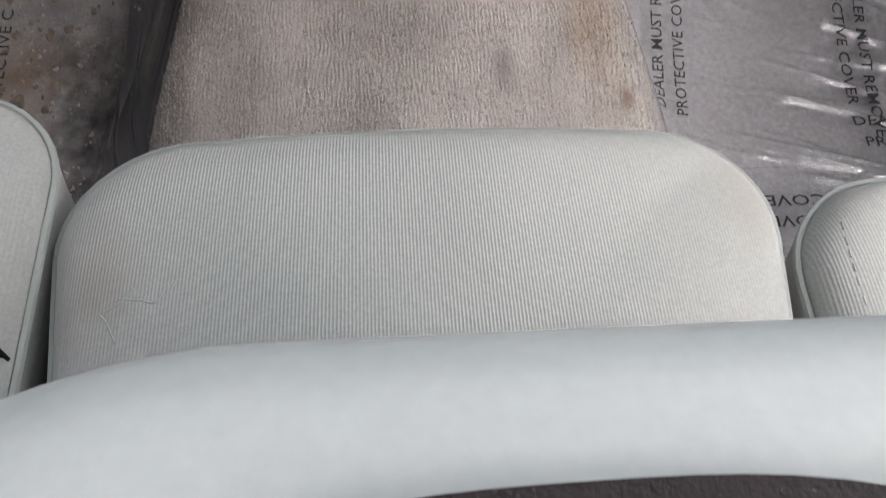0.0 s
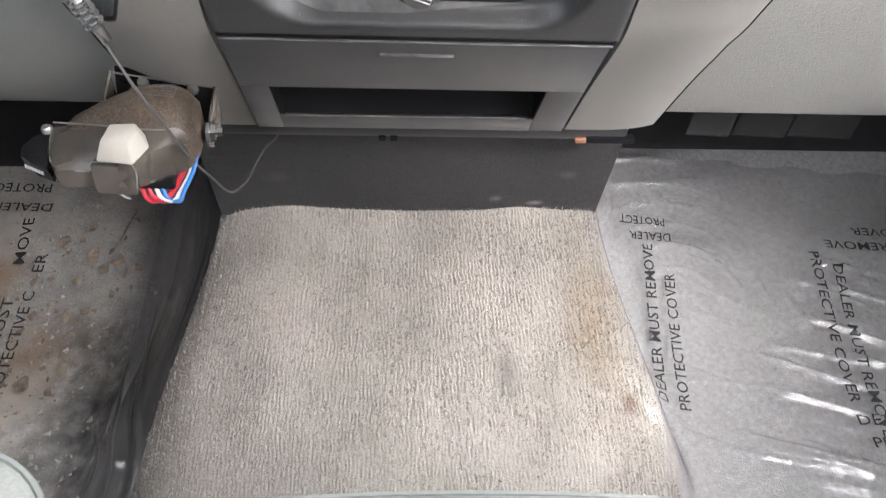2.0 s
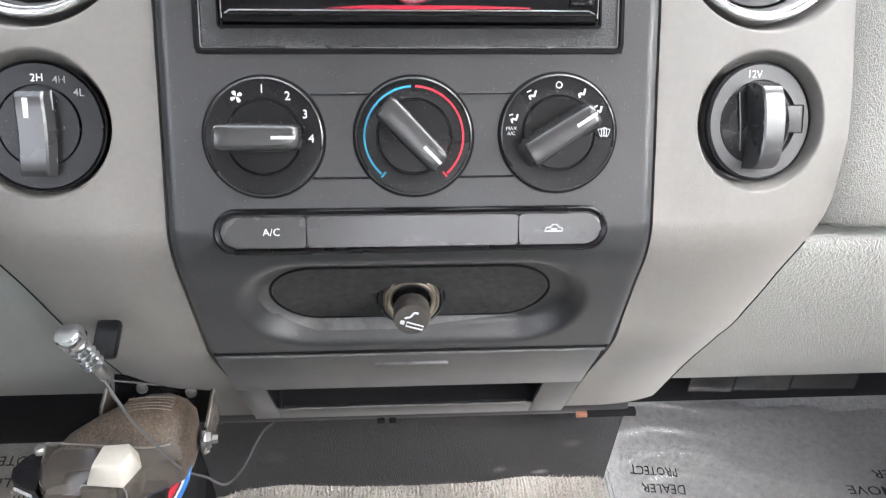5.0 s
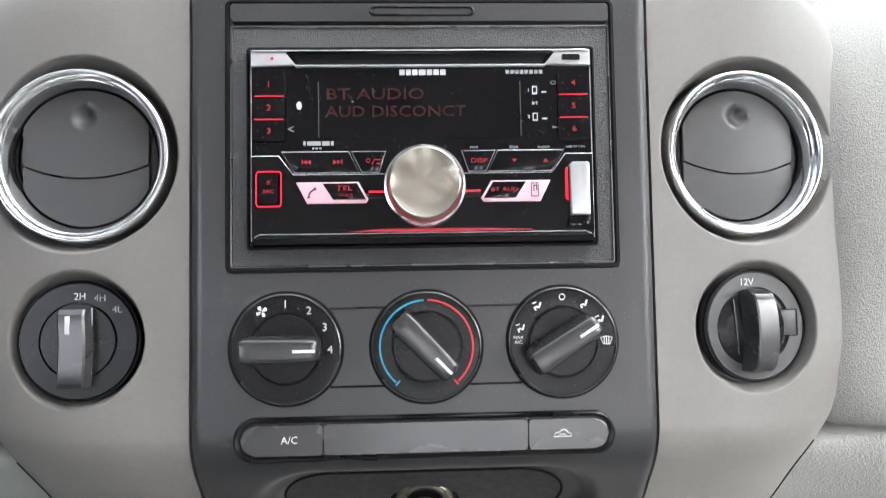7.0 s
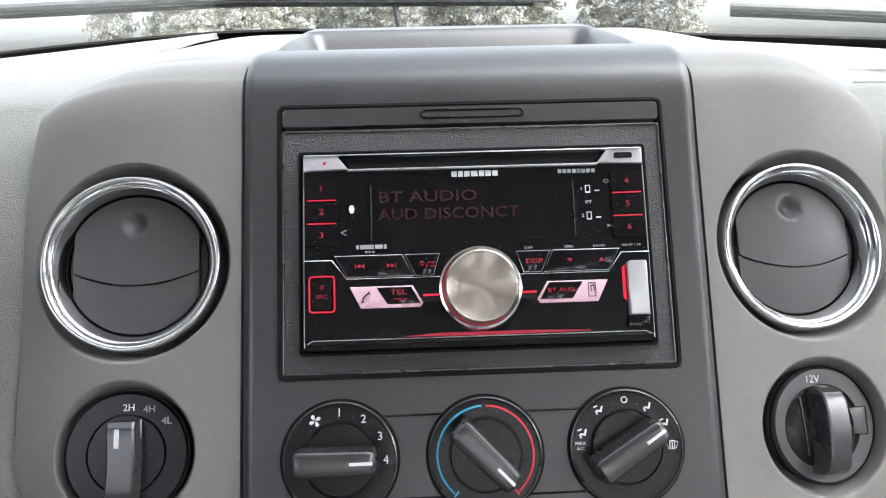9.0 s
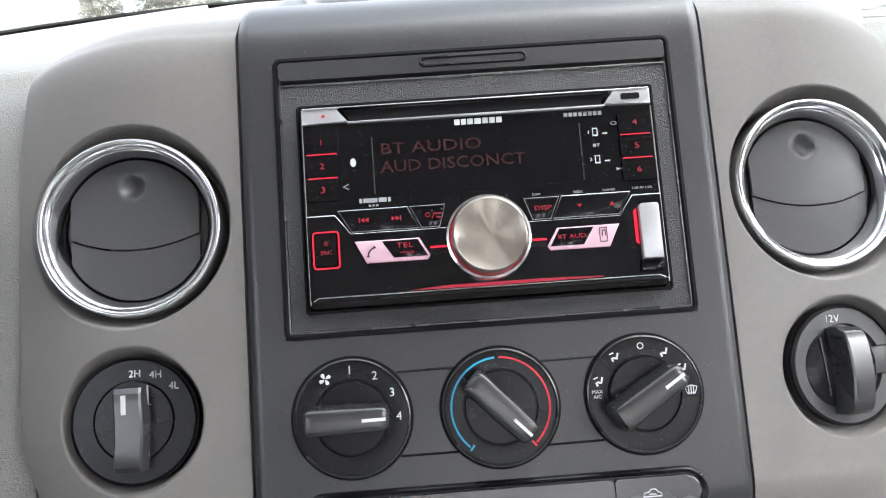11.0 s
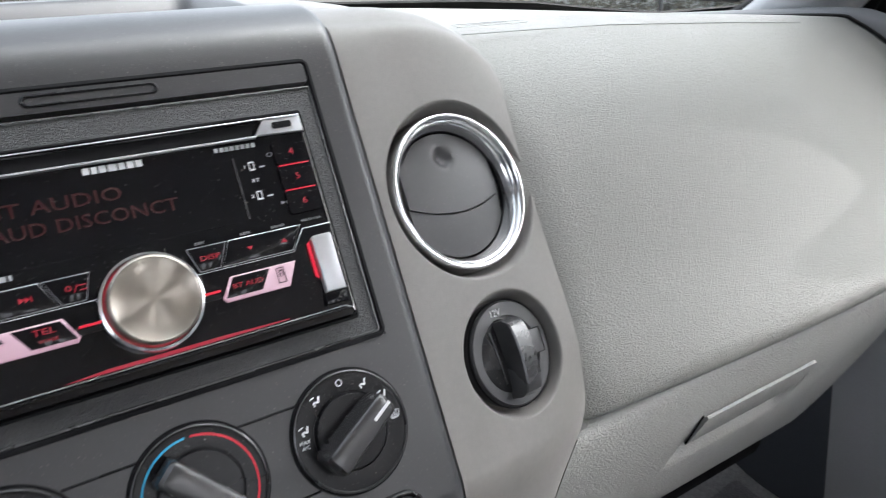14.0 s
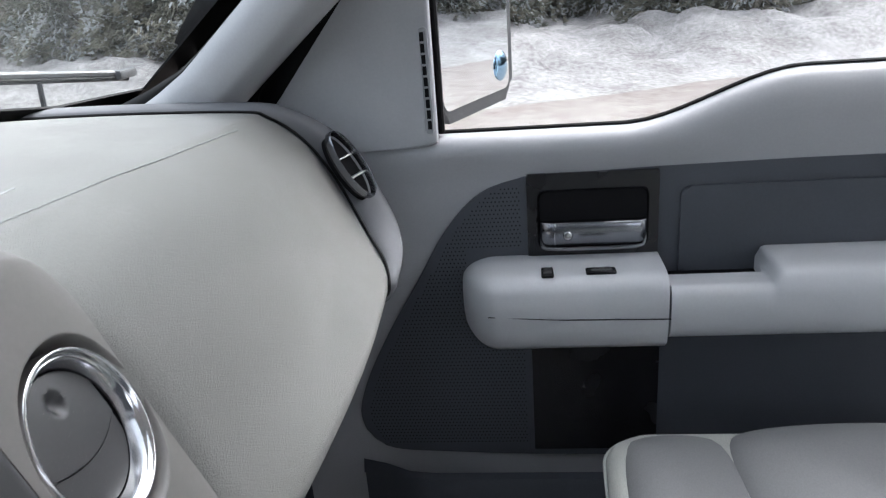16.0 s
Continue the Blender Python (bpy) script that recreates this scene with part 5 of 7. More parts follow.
part("opening_filler", thicken(grid([[(p.x + 0.01, p.y - 0.02, -0.03), (p.x - 0.03, p.y + 0.03, -0.032), (p.x - 0.08, p.y + 0.07, -0.034), (p.x - 0.13, p.y + 0.09, -0.036)] for p in edge]), 0.004), RUBBER, door, "black filler sheet behind the door opening gap")
wr = thing("window_side", "clear lowered passenger side glass", "window", DOORM, kind="structure")
gl = part("pane", thicken(grid([[(u, v, -0.02 - 0.05 * (v - 0.64)) for u in (0.105, 0.4, 0.7, 1.0)] for v in (0.63, 0.8, 0.95, 1.12)]), 0.003), GLASS, wr, "clear side glass")
gl.visible_shadow = False
b = bmesh.new()
rbox(0.16, 0.64, 0.05, at=(1.08, 0.93, -0.03), bm=b)
part("rear_post", b, CAPGRAY, wr, "gray door pillar")
part("header", rbox(1.0, 0.16, 0.05, at=(0.63, 1.19, -0.06)), CAPGRAY, wr, "gray window header")

# mirror outside
mir = thing("side_mirror", "black door mirror with a round blue blind spot mirror", "mirror")
mp = Vector((0.985, -0.153, 0.800))
MM = Matrix(((0.92, 0, -0.39, mp.x), (-0.39, 0, -0.92, mp.y), (0, 1, 0, mp.z), (0, 0, 0, 1)))
part("housing", prism(round_rect(-0.140, -0.152, 0.110, 0.158, 0.028), -0.07, 0.006, 0.012, 3), WIPERGRAY, mir, "black plastic housing", MM)
part("glass", prism(round_rect(-0.128, -0.134, 0.094, 0.14, 0.018), 0.004, 0.0072), MIRROR, mir, "mirror glass", MM)
part("blind_spot", lathe([(0.0, 0.010), (0.014, 0.0085), (0.022, 0.004), (0.0225, 0.002)], 28, at=(0.062, -0.098, 0.005)), BLUEMIRROR, mir, "blue tinted convex mirror", MM)
part("arm", tube([(0.87, -0.02, 0.66), (0.95, -0.05, 0.655), (1.0, -0.08, 0.66)], 0.022, 10), RUBBER, mir, "black mirror arm")

# end vent on the cap
ev_up = Vector((0.16, 0.50, 0.82)).normalized()
ev_out = Vector((-0.42, -0.86, 0.45))
ev_out = (ev_out - ev_up * ev_out.dot(ev_up)).normalized()
ev_side = ev_up.cross(ev_out)
ev_m = Matrix.Translation(Vector((0.7255, -0.0095, 0.639)) - ev_out * 0.0035) @ Matrix((ev_side, ev_up, ev_out)).transposed().to_4x4()
ev = thing("end_vent", "small oval vent with chrome slats at the dash end", "air vent", ev_m)
oval = [(0.020 * math.cos(a), 0.046 * math.sin(a)) for a in [2 * math.pi * k / 40 for k in range(40)]]
b = grid([[(u * 0.88, v * 0.93, -0.004) for u, v in oval], [(u * 0.90, v * 0.945, 0.004) for u, v in oval], [(u * 0.95, v * 0.96, 0.006) for u, v in oval], [(u, v, 0.003) for u, v in oval], [(u, v, -0.003) for u, v in oval]], close_u=True)
part("rim", b, DULLCHROME, ev, "chrome rim")
part("well", prism([(u * 0.885, v * 0.935) for u, v in oval], -0.014, -0.008), DARK, ev, "dark vent well")
for v in (-0.014, 0.012):
    hw = 0.0195 * math.sqrt(max(0.05, 1 - (v / 0.042) ** 2))
    part("slat", rbox(2 * hw * 0.86, 0.0022, 0.007, 0.0008, at=(0, v, -0.0025), m=pose(0, 0, 0, 18, 0, 0)), STEEL, ev, "satin slat")

# ---- seats ----


def cushion(name, label, x0, x1, front, back, top, bottom, mat, r=0.06, crown=0.012, lean=0.0, bulge=0.010, taper=0.0):
    t = thing(name, label, "seat")
    cx, cy = (x0 + x1) / 2, (front + back) / 2
    hx, hy = (x1 - x0) / 2, (front - back) / 2
    out = []
    for q in round_rect(-hx, -hy, hx, hy, r, 10):
        out.append(q)
    dense = []
    for k in range(len(out)):
        a, c = out[k], out[(k + 1) % len(out)]
        n = max(1, int(math.hypot(a[0] - c[0], a[1] - c[1]) / 0.02))
        for j in range(n):
            dense.append((lerp(a[0], c[0], j / n), lerp(a[1], c[1], j / n)))
    # the front edge bows forward
    dense = [(x, y + (bulge * (1 - (x / hx) ** 2) if y > 0 else 0) * max(0, y / hy)) for x, y in dense]
    # and the sides draw in behind it
    dense = [(x * (1 - taper * sstep(0.01, 0.17, hy - y)), y) for x, y in dense]
    rings = [(0.03, bottom - top), (0.010, -0.10), (0.003, -0.045), (0.0, -0.026), (0.0, -0.017), (0.0025, -0.010), (0.008, -0.004), (0.018, 0.0), (0.034, 0.003), (0.06, 0.006), (0.10, 0.010), (0.14, 0.014)]
    rows = []
    for inset, h in rings:
        f = 1 - inset / min(hx, hy)
        rows.append([(cx + x * (1 - inset / hx if hx > hy * 0.5 else f), cy + y * (1 - inset / hy), top + h + lean * (y / hy) * 0.5) for x, y in dense])
    b = grid(rows, close_u=True)
    ctr = b.verts.new((cx, cy, top + crown))
    b.verts.ensure_lookup_table()
    n = len(dense)
    lastv = b.verts[(len(rings) - 1) * n:(len(rings) - 1) * n + n]
    for k in range(n):
        b.faces.new((lastv[k], lastv[(k + 1) % n], ctr))
    part("cushion", b, mat, t, "ribbed cloth cushion", angle=180)
    part("piping", tube([(cx + x * (1 + 0.0008 / hx), cy + y * (1 + 0.0008 / hy), top - 0.0165 + lean * (y / hy) * 0.5) for x, y in dense], 0.0020, 6, closed=True), PIPING, t, "pale green piping")
    return t


bench = cushion("bench_seat", "gray-green ribbed cloth middle seat with a folded armrest", -0.1675, 0.1695, -0.269, -0.86, 0.314, 0.07, CLOTH, r=0.055, crown=0.026, taper=0.085)
pass_seat = cushion("passenger_seat", "gray-green cloth passenger seat with piped bolsters", 0.177, 0.66, -0.297, -0.88, 0.308, 0.07, CLOTH, r=0.05, crown=0.02)
driver_seat = cushion("driver_seat", "gray-green cloth driver seat with piped bolsters", -0.66, -0.1700, -0.240, -0.88, 0.322, 0.07, CLOTH, r=0.05, crown=0.02)
for y0, y1, z in ((-0.302, -0.450, 0.3310), (-0.415, -0.76, 0.3450)):
    rows = []
    for k in range(21):
        t = k / 20
        e = math.sin(math.pi * t) ** 0.32 if 0 < t < 1 else 0.0
        xx = lerp(0.30, 0.652, 0.5 - 0.5 * math.cos(math.pi * t))
        rows.append([(xx, (y0 + y1) / 2 + (y0 - y1) / 2 * math.cos(a) * (0.6 + 0.4 * e), z - 0.07 + 0.07 * e * max(0.0, math.sin(a)) ** 0.42) for a in [math.pi * j / 24 for j in range(25)]])
    part("bolster", grid(rows), SHADED_CLOTH, pass_seat, "raised padded section, darkened for shade", angle=180)

def stitches(name, pts, parent, gap, label):
    """A row of short pale threads along a seam."""
    line = smooth_path(pts, 12)
    b = bmesh.new()
    run = 0.0
    for p, q in zip(line, line[1:]):
        run += (q - p).length
        if run >= gap:
            run = 0.0
            d = (q - p).normalized() * gap * 0.3
            tube([p - d, p + d], 0.0006, 5, bm=b)
    return part(name, b, PIPING, parent, label)


stitches("stitching", [(0.1885, -0.325, 0.3165), (0.1855, -0.36, 0.3185), (0.1860, -0.40, 0.3190), (0.1885, -0.46, 0.3190), (0.190, -0.56, 0.3190)], pass_seat, 0.0062, "pale green stitching along the bolster")
stitches("stitching", [(-0.1835, -0.345, 0.3330), (-0.1815, -0.40, 0.3330), (-0.1815, -0.47, 0.3330)], driver_seat, 0.0062, "pale green stitching along the bolster")
part("cross_seam", tube(smooth_path([(-0.1725, -0.372, 0.3090), (-0.1780, -0.366, 0.3265), (-0.1950, -0.361, 0.3325), (-0.24, -0.357, 0.3350), (-0.32, -0.355, 0.3360)], 6), 0.0016, 6), RUBBER, driver_seat, "dark seam across the bolster")
for pts in ([(-0.1265, -0.3655, 0), (-0.1235, -0.3690, 0), (-0.1195, -0.3770, 0)], [(-0.1205, -0.3590, 0), (-0.1120, -0.3600, 0), (-0.1065, -0.3610, 0), (-0.1035, -0.3560, 0)], [(-0.1250, -0.3640, 0), (-0.1190, -0.3600, 0), (-0.1150, -0.3545, 0)], [(-0.1015, -0.3570, 0), (-0.0990, -0.3510, 0)]):
    part("pale_scuff", tube([(p.x, p.y, 0.3345 + 0.06 * min(0.03, 0.16 + p.x)) for p in smooth_path(pts, 5)], 0.0004, 5), PIPING, bench, "thin pale scratch in the cloth")

# folded armrest between the seats
rows = []
for k in range(41):
    u = -1 + 2 * k / 40
    x = 0.172 * u
    bow = 0.003 - 4.6 * max(0.0, abs(x - 0.02) - 0.055) ** 2
    edge = 1 - abs(u) ** 10
    z = 0.470 + 0.035 * edge
    rows.append([(x, -0.86, 0.332), (x, -0.52 + bow, 0.335), (x, -0.466 + bow, 0.40), (x, -0.446 + bow, 0.445), (x, -0.437 + bow, 0.468), (x, -0.4345 + bow, z - 0.026), (x, -0.4365 + bow, z - 0.017), (x, -0.4410 + bow, z - 0.010), (x, -0.4485 + bow, z - 0.005), (x, -0.459 + bow, z - 0.0018), (x, -0.473 + bow, z), (x, -0.50, z + 0.001), (x, -0.55, z + 0.001), (x, -0.86, z)])
armr = part("armrest", grid(rows, caps=True), VINYL, bench, "smooth gray-green vinyl armrest", angle=80)
poly = smooth_path([(0.105, -0.86, 0), (0.10, -0.55, 0), (0.085, -0.482, 0), (0.045, -0.4655, 0), (0.005, -0.4625, 0), (-0.035, -0.4665, 0), (-0.075, -0.485, 0), (-0.09, -0.55, 0), (-0.095, -0.86, 0)], 6)
part("tray", prism([(p.x + 0.006, p.y + 0.0015) for p in poly], 0.500, 0.5080, 0.002), TRAYBROWN, armr, "dark brown tray")

# ---- car radio ----
def face(u=0.0, v=0.0, w=0.0, turn=0.0):
    return Matrix.Translation((u, v, w)) @ Matrix.Rotation(radians(turn), 4, "Z")


def bars(bm, u, v, w, sizes, h, gap=0.0012):
    """Plain bars in a row in place of writing."""
    x = u
    for s in sizes:
        rbox(s, h, 0.0003, at=(x + s / 2, v, w), bm=bm)
        x += s + gap
    return bm


b = bmesh.new()
for q in ((-0.1005, -0.0625, -0.0905, 0.0655), (0.0905, -0.0625, 0.1005, 0.0655), (-0.0905, 0.0525, 0.0905, 0.0655), (-0.0905, -0.0625, 0.0905, -0.0515)):
    rbox(q[2] - q[0], q[3] - q[1], 0.006, at=((q[0] + q[2]) / 2, (q[1] + q[3]) / 2, -0.0035), bm=b)
part("radio_frame", b, BLACK_GRAIN, stack, "grained black adapter frame", smooth=False)
part("frame_rim", tube([(u, v, -0.0004) for u, v in round_rect(-0.0998, -0.0618, 0.0998, 0.0648, 0.0012)], 0.0007, 6, closed=True), KNOB_BLACK, stack, "raised rim of the adapter frame")
part("frame_rim", tube([(u, v, -0.0004) for u, v in round_rect(-0.0912, -0.0522, 0.0912, 0.0530, 0.0012)], 0.0009, 6, closed=True), DARK, stack, "dark gap round the radio")
part("slot_lid", prism(round_rect(-0.1, 0.0672, 0.1, 0.0768, 0.0012), -0.006, 0.0012, 0.0012), BLACK, stack, "narrow black lid")
b = bmesh.new()
grid([[(u, v, 0.0013) for u, v in round_rect(-0.0275, 0.0698, 0.0285, 0.0755, 0.0027)], [(u * 0.97, 0.0726 + (v - 0.0726) * 0.75, 0.002) for u, v in round_rect(-0.0275, 0.0698, 0.0285, 0.0755, 0.0027)], [(u * 0.94, 0.0726 + (v - 0.0726) * 0.5, 0.0013) for u, v in round_rect(-0.0275, 0.0698, 0.0285, 0.0755, 0.0027)]], b, close_u=True)
part("finger_slot", b, BLACK_DIAL, stack, "finger slot in the lid")
part("joint", tube([(u, v, -0.0005) for u, v in round_rect(-0.1018, -0.0638, 0.1018, 0.0783, 0.003)], 0.0016, 6, closed=True), DARK, stack, "dark joint round the radio")

radio = thing("car_radio", "glossy black double-height car radio with red lit keys and steel knob", "car radio", FM)
W0 = 0.0035
part("chassis", prism(round_rect(-0.0893, -0.0505, 0.0893, 0.0512, 0.0015), -0.03, W0, 0.001), BLACK_GLOSS, radio, "gloss black face")
# top rail with the disc slot
part("top_rail", prism([(-0.088, 0.0502), (0.088, 0.0502), (0.088, 0.0495), (-0.088, 0.0495)], W0, W0 + 0.003, 0.0003), CHROME, radio, "bright top rail")
part("slot_rail", prism([(-0.0655, 0.0415), (0.0645, 0.0415), (0.0655, 0.0426), (-0.0665, 0.0426)], W0, W0 + 0.0022, 0.0003), SILVER, radio, "silver slot edge")
part("disc_slot", prism([(-0.064, 0.0432), (0.063, 0.0432), (0.066, 0.0488), (-0.068, 0.0488)], W0, W0 + 0.0006), DARK, radio, "dark disc slot")
part("corner_plate", prism([(-0.0885, 0.0495), (-0.071, 0.0495), (-0.0655, 0.0425), (-0.0885, 0.0418)], W0, W0 + 0.0022, 0.0004), SILVER, radio, "silver corner")
ej = part("eject_plate", prism([(0.070, 0.0495), (0.0885, 0.0495), (0.0885, 0.0418), (0.0645, 0.0425)], W0, W0 + 0.0022, 0.0004), SILVER, radio, "silver eject corner")
part("eject_key", prism(round_rect(0.0735, 0.0445, 0.083, 0.0475, 0.0006), W0 + 0.0022, W0 + 0.003, 0.0004), BLACK_DIAL, ej, "small black eject key")
part("disc_lamp", lathe([(0, 0.0004), (0.0009, 0.0)], 8, at=(-0.0775, 0.0458, W0 + 0.0025)), GLOW_RED, radio, "tiny red lamp")
part("edge_light", prism([(-0.0888, 0.043), (-0.0882, 0.043), (-0.0882, -0.049), (-0.0888, -0.049)], W0, W0 + 0.0012), CHROME, radio, "bright side edge")
part("edge_light", prism([(0.0882, 0.041), (0.0888, 0.041), (0.0888, -0.049), (0.0882, -0.049)], W0, W0 + 0.0012), CHROME, radio, "bright side edge")
# preset keys
for sgn, nums in ((-1, "123"), (1, "456")):
    for k, num in enumerate(nums):
        v1 = 0.0385 - 0.0122 * k
        key = part("preset_key", prism(round_rect(-0.0085, -0.0056, 0.0085, 0.0056, 0.0012), 0, 0.0014, 0.0005), BLACK_GLOSS, radio, "gloss black preset key", face(sgn * 0.0795, v1 - 0.0058, W0))
        lettering(num, 0.0042, GLOW_TEXT, key, face(0, -0.0002, 0.0015), wide=1.3)
    for k in range(2):
        part("light_bar", rbox(0.0150, 0.0007, 0.0012, 0.0002, at=(sgn * 0.0795, 0.0265 - 0.0122 * k, W0 + 0.0006)), GLOW_RED, radio, "lit red bar")
# display
disp = part("display", prism(round_rect(-0.0525, 0.004, 0.0495, 0.0345, 0.001), W0, W0 + 0.0004), BLACK_GLOSS, radio, "dark display window")
lettering("BT AUDIO", 0.0083, GLOW_DIM, disp, face(-0.0505, 0.0272, W0 + 0.0006), align="LEFT", wide=1.35)
lettering("AUD DISCONCT", 0.0083, GLOW_DIM, disp, face(-0.0505, 0.0180, W0 + 0.0006), align="LEFT", wide=1.18)
for u in (-0.0540, 0.0515):
    part("display_edge", rbox(0.0005, 0.029, 0.0006, at=(u, 0.0195, W0 + 0.0004)), DIM_EDGE, radio, "thin silver display edge")
x_ = -0.0118
for s_ in (0.0028, 0.0026, 0.0029, 0.0036, 0.0029, 0.0029, 0.0029):
    part("maker_mark", rbox(s_, 0.0030, 0.0003, at=(x_ + s_ / 2, 0.0388, W0 + 0.0005)), INK, radio, "pale maker mark", smooth=False)
    x_ += s_ + 0.0006
b = bars(bmesh.new(), 0.0440, 0.0388, W0 + 0.0005, (0.0019,) * 8, 0.0021, 0.0006)
part("model_mark", b, INK_GRAY, radio, "pale model mark", smooth=False)
b = bars(bmesh.new(), -0.0620, 0.0016, W0 + 0.0005, (0.0014, 0.0070, 0.0040, 0.0014), 0.0022, 0.0006)
bars(b, -0.0575, -0.0010, W0 + 0.0005, (0.0012,) * 3, 0.0010, 0.0006)
part("service_mark", b, INK_GRAY, radio, "pale service mark", smooth=False)
part("wireless_mark", prism([(-0.0640 + 0.0014 * math.cos(a), 0.0215 + 0.0022 * math.sin(a)) for a in [2 * math.pi * k / 16 for k in range(16)]], W0 + 0.0003, W0 + 0.0006), INK, radio, "pale oval symbol")
for v, num in ((0.0290, "1"), (0.0148, "2")):
    b = bmesh.new()
    rbox(0.0004, 0.0038, 0.0003, at=(0.0580, v, W0 + 0.0005), bm=b)
    rbox(0.0004, 0.0038, 0.0003, at=(0.0602, v, W0 + 0.0005), bm=b)
    rbox(0.0026, 0.0005, 0.0003, at=(0.0591, v + 0.0018, W0 + 0.0005), bm=b)
    rbox(0.0026, 0.0007, 0.0003, at=(0.0591, v - 0.0018, W0 + 0.0005), bm=b)
    rbox(0.0026, 0.0006, 0.0003, at=(0.0640, v - 0.001, W0 + 0.0005), bm=b)
    part("phone_symbol", b, INK, radio, "pale phone symbol", smooth=False)
    lettering(num, 0.0024, INK, radio, face(0.0558, v, W0 + 0.0004), wide=1.3)
lettering("BT", 0.0022, INK, radio, face(0.0592, 0.0220, W0 + 0.0004), wide=1.4)
lettering("DIM", 0.0017, INK_GRAY, radio, face(0.0265, -0.0012, W0 + 0.0004), wide=1.4)
lettering("SEEK", 0.0017, INK_GRAY, radio, face(0.0475, -0.0012, W0 + 0.0004), wide=1.4)
lettering("BAND", 0.0017, INK_GRAY, radio, face(0.0632, -0.0012, W0 + 0.0004), wide=1.4)
lettering("USB 5V 1.5A", 0.0016, INK_GRAY, radio, face(0.0800, -0.0012, W0 + 0.0004), wide=1.2)
b = bmesh.new()
grid([[(0.0690 + 0.0016 * math.cos(a) * s, 0.0330 + 0.0010 * math.sin(a) * s, W0 + 0.0004) for a in [6.283 * k / 14 for k in range(14)]] for s in (1.0, 0.72)], b, close_u=True)
for q in ((-0.0682, 0.0086), (-0.0682, 0.0100)):
    rbox(0.003, 0.0004, 0.0003, at=(q[0], q[1], W0 + 0.0004), m=pose(0, 0, 0, 0, 0, 25 if q[1] > 0.009 else -25), bm=b)
for k in range(2):
    rbox(0.0005, 0.0016, 0.0003, at=(0.0712 + 0.0009 * k, 0.0092, W0 + 0.0004), bm=b)
prism([(0.0682, 0.0084), (0.0682, 0.0100), (0.0704, 0.0092)], W0 + 0.0003, W0 + 0.0006, bm=b)
part("small_symbols", b, INK_GRAY, radio, "small pale key symbols", smooth=False)
# key row
ROW = (("skip_keys", [(-0.0730, -0.0030), (-0.0385, -0.0030), (-0.0330, -0.0138), (-0.0665, -0.0138)]), ("search_key", [(-0.0372, -0.0030), (-0.0195, -0.0030), (-0.0230, -0.0138), (-0.0318, -0.0138)]), ("display_key", [(0.0200, -0.0030), (0.0375, -0.0030), (0.0325, -0.0138), (0.0235, -0.0138)]), ("seek_keys", [(0.0388, -0.0030), (0.0735, -0.0030), (0.0670, -0.0138), (0.0338, -0.0138)]))
keys = {}
for nm, poly in ROW:
    keys[nm] = part(nm, prism(poly[::-1], W0, W0 + 0.0020, 0.0006), BLACK_GLOSS, radio, "gloss black key")
    part("key_edge", tube([(u, v, W0 + 0.0014) for u, v in poly], 0.00025, 5, closed=True), SILVER, keys[nm], "thin bright edge")
b = bmesh.new()
for u, d in ((-0.0610, -1), (-0.0455, 1)):
    for k in range(2):
        q = u + k * 0.0021
        tri = [(q + d * 0.0010, -0.0084), (q - d * 0.0010, -0.0072), (q - d * 0.0010, -0.0096)]
        prism(tri if d < 0 else tri[::-1], W0 + 0.002, W0 + 0.0023, bm=b)
    rbox(0.0005, 0.0024, 0.0003, at=(u + (0.0035 if d > 0 else -0.0014), -0.0084, W0 + 0.0022), bm=b)
part("skip_symbols", b, GLOW_TEXT, keys["skip_keys"], "red skip symbols", smooth=False)
b = bmesh.new()
grid([[(-0.0285 + r * math.cos(a), -0.0079 + r * math.sin(a), W0 + 0.0023) for a in [6.283 * k / 12 for k in range(12)]] for r in (0.0012, 0.0008)], b, close_u=True)
rbox(0.0004, 0.0034, 0.0003, m=pose(0, 0, 0, 0, 0, -25), at=(-0.0258, -0.0083, W0 + 0.0022), bm=b)
rbox(0.0032, 0.0005, 0.0003, at=(-0.0232, -0.0074, W0 + 0.0022), bm=b)
rbox(0.0028, 0.0005, 0.0003, at=(-0.0230, -0.0093, W0 + 0.0022), bm=b)
part("search_symbol", b, GLOW_TEXT, keys["search_key"], "red search symbol", smooth=False)
lettering("DISP", 0.0033, GLOW_TEXT, keys["display_key"], face(0.0290, -0.0084, W0 + 0.0021), wide=1.4)
b = bmesh.new()
prism([(0.0460, -0.0076), (0.0474, -0.0094), (0.0488, -0.0076)], W0 + 0.002, W0 + 0.0023, bm=b)
prism([(0.0622, -0.0094), (0.0652, -0.0094), (0.0637, -0.0074)], W0 + 0.002, W0 + 0.0023, bm=b)
part("seek_symbols", b, GLOW_TEXT, keys["seek_keys"], "red up and down symbols", smooth=False)
# lower half with a bright line above it
part("lower_ledge", prism([(-0.0885, -0.0050), (-0.0745, -0.0050), (-0.0670, -0.0148), (0.0672, -0.0148), (0.0742, -0.0050), (0.0885, -0.0050), (0.0885, -0.0465), (-0.0885, -0.0465)][::-1], W0, W0 + 0.0016, 0.0004), BLACK_GLOSS, radio, "gloss black lower half")
part("ledge_line", tube([(u, v, W0 + 0.0014) for u, v in [(-0.0885, -0.0050), (-0.0745, -0.0050), (-0.0670, -0.0148), (0.0672, -0.0148), (0.0742, -0.0050), (0.0885, -0.0050)]], 0.00028, 5), SILVER, radio, "bright line")
part("mid_strip", rbox(0.060, 0.0025, 0.0006, at=(-0.0005, -0.0262, W0 + 0.0018)), BLACK_DIAL, radio)
L2 = W0 + 0.0016
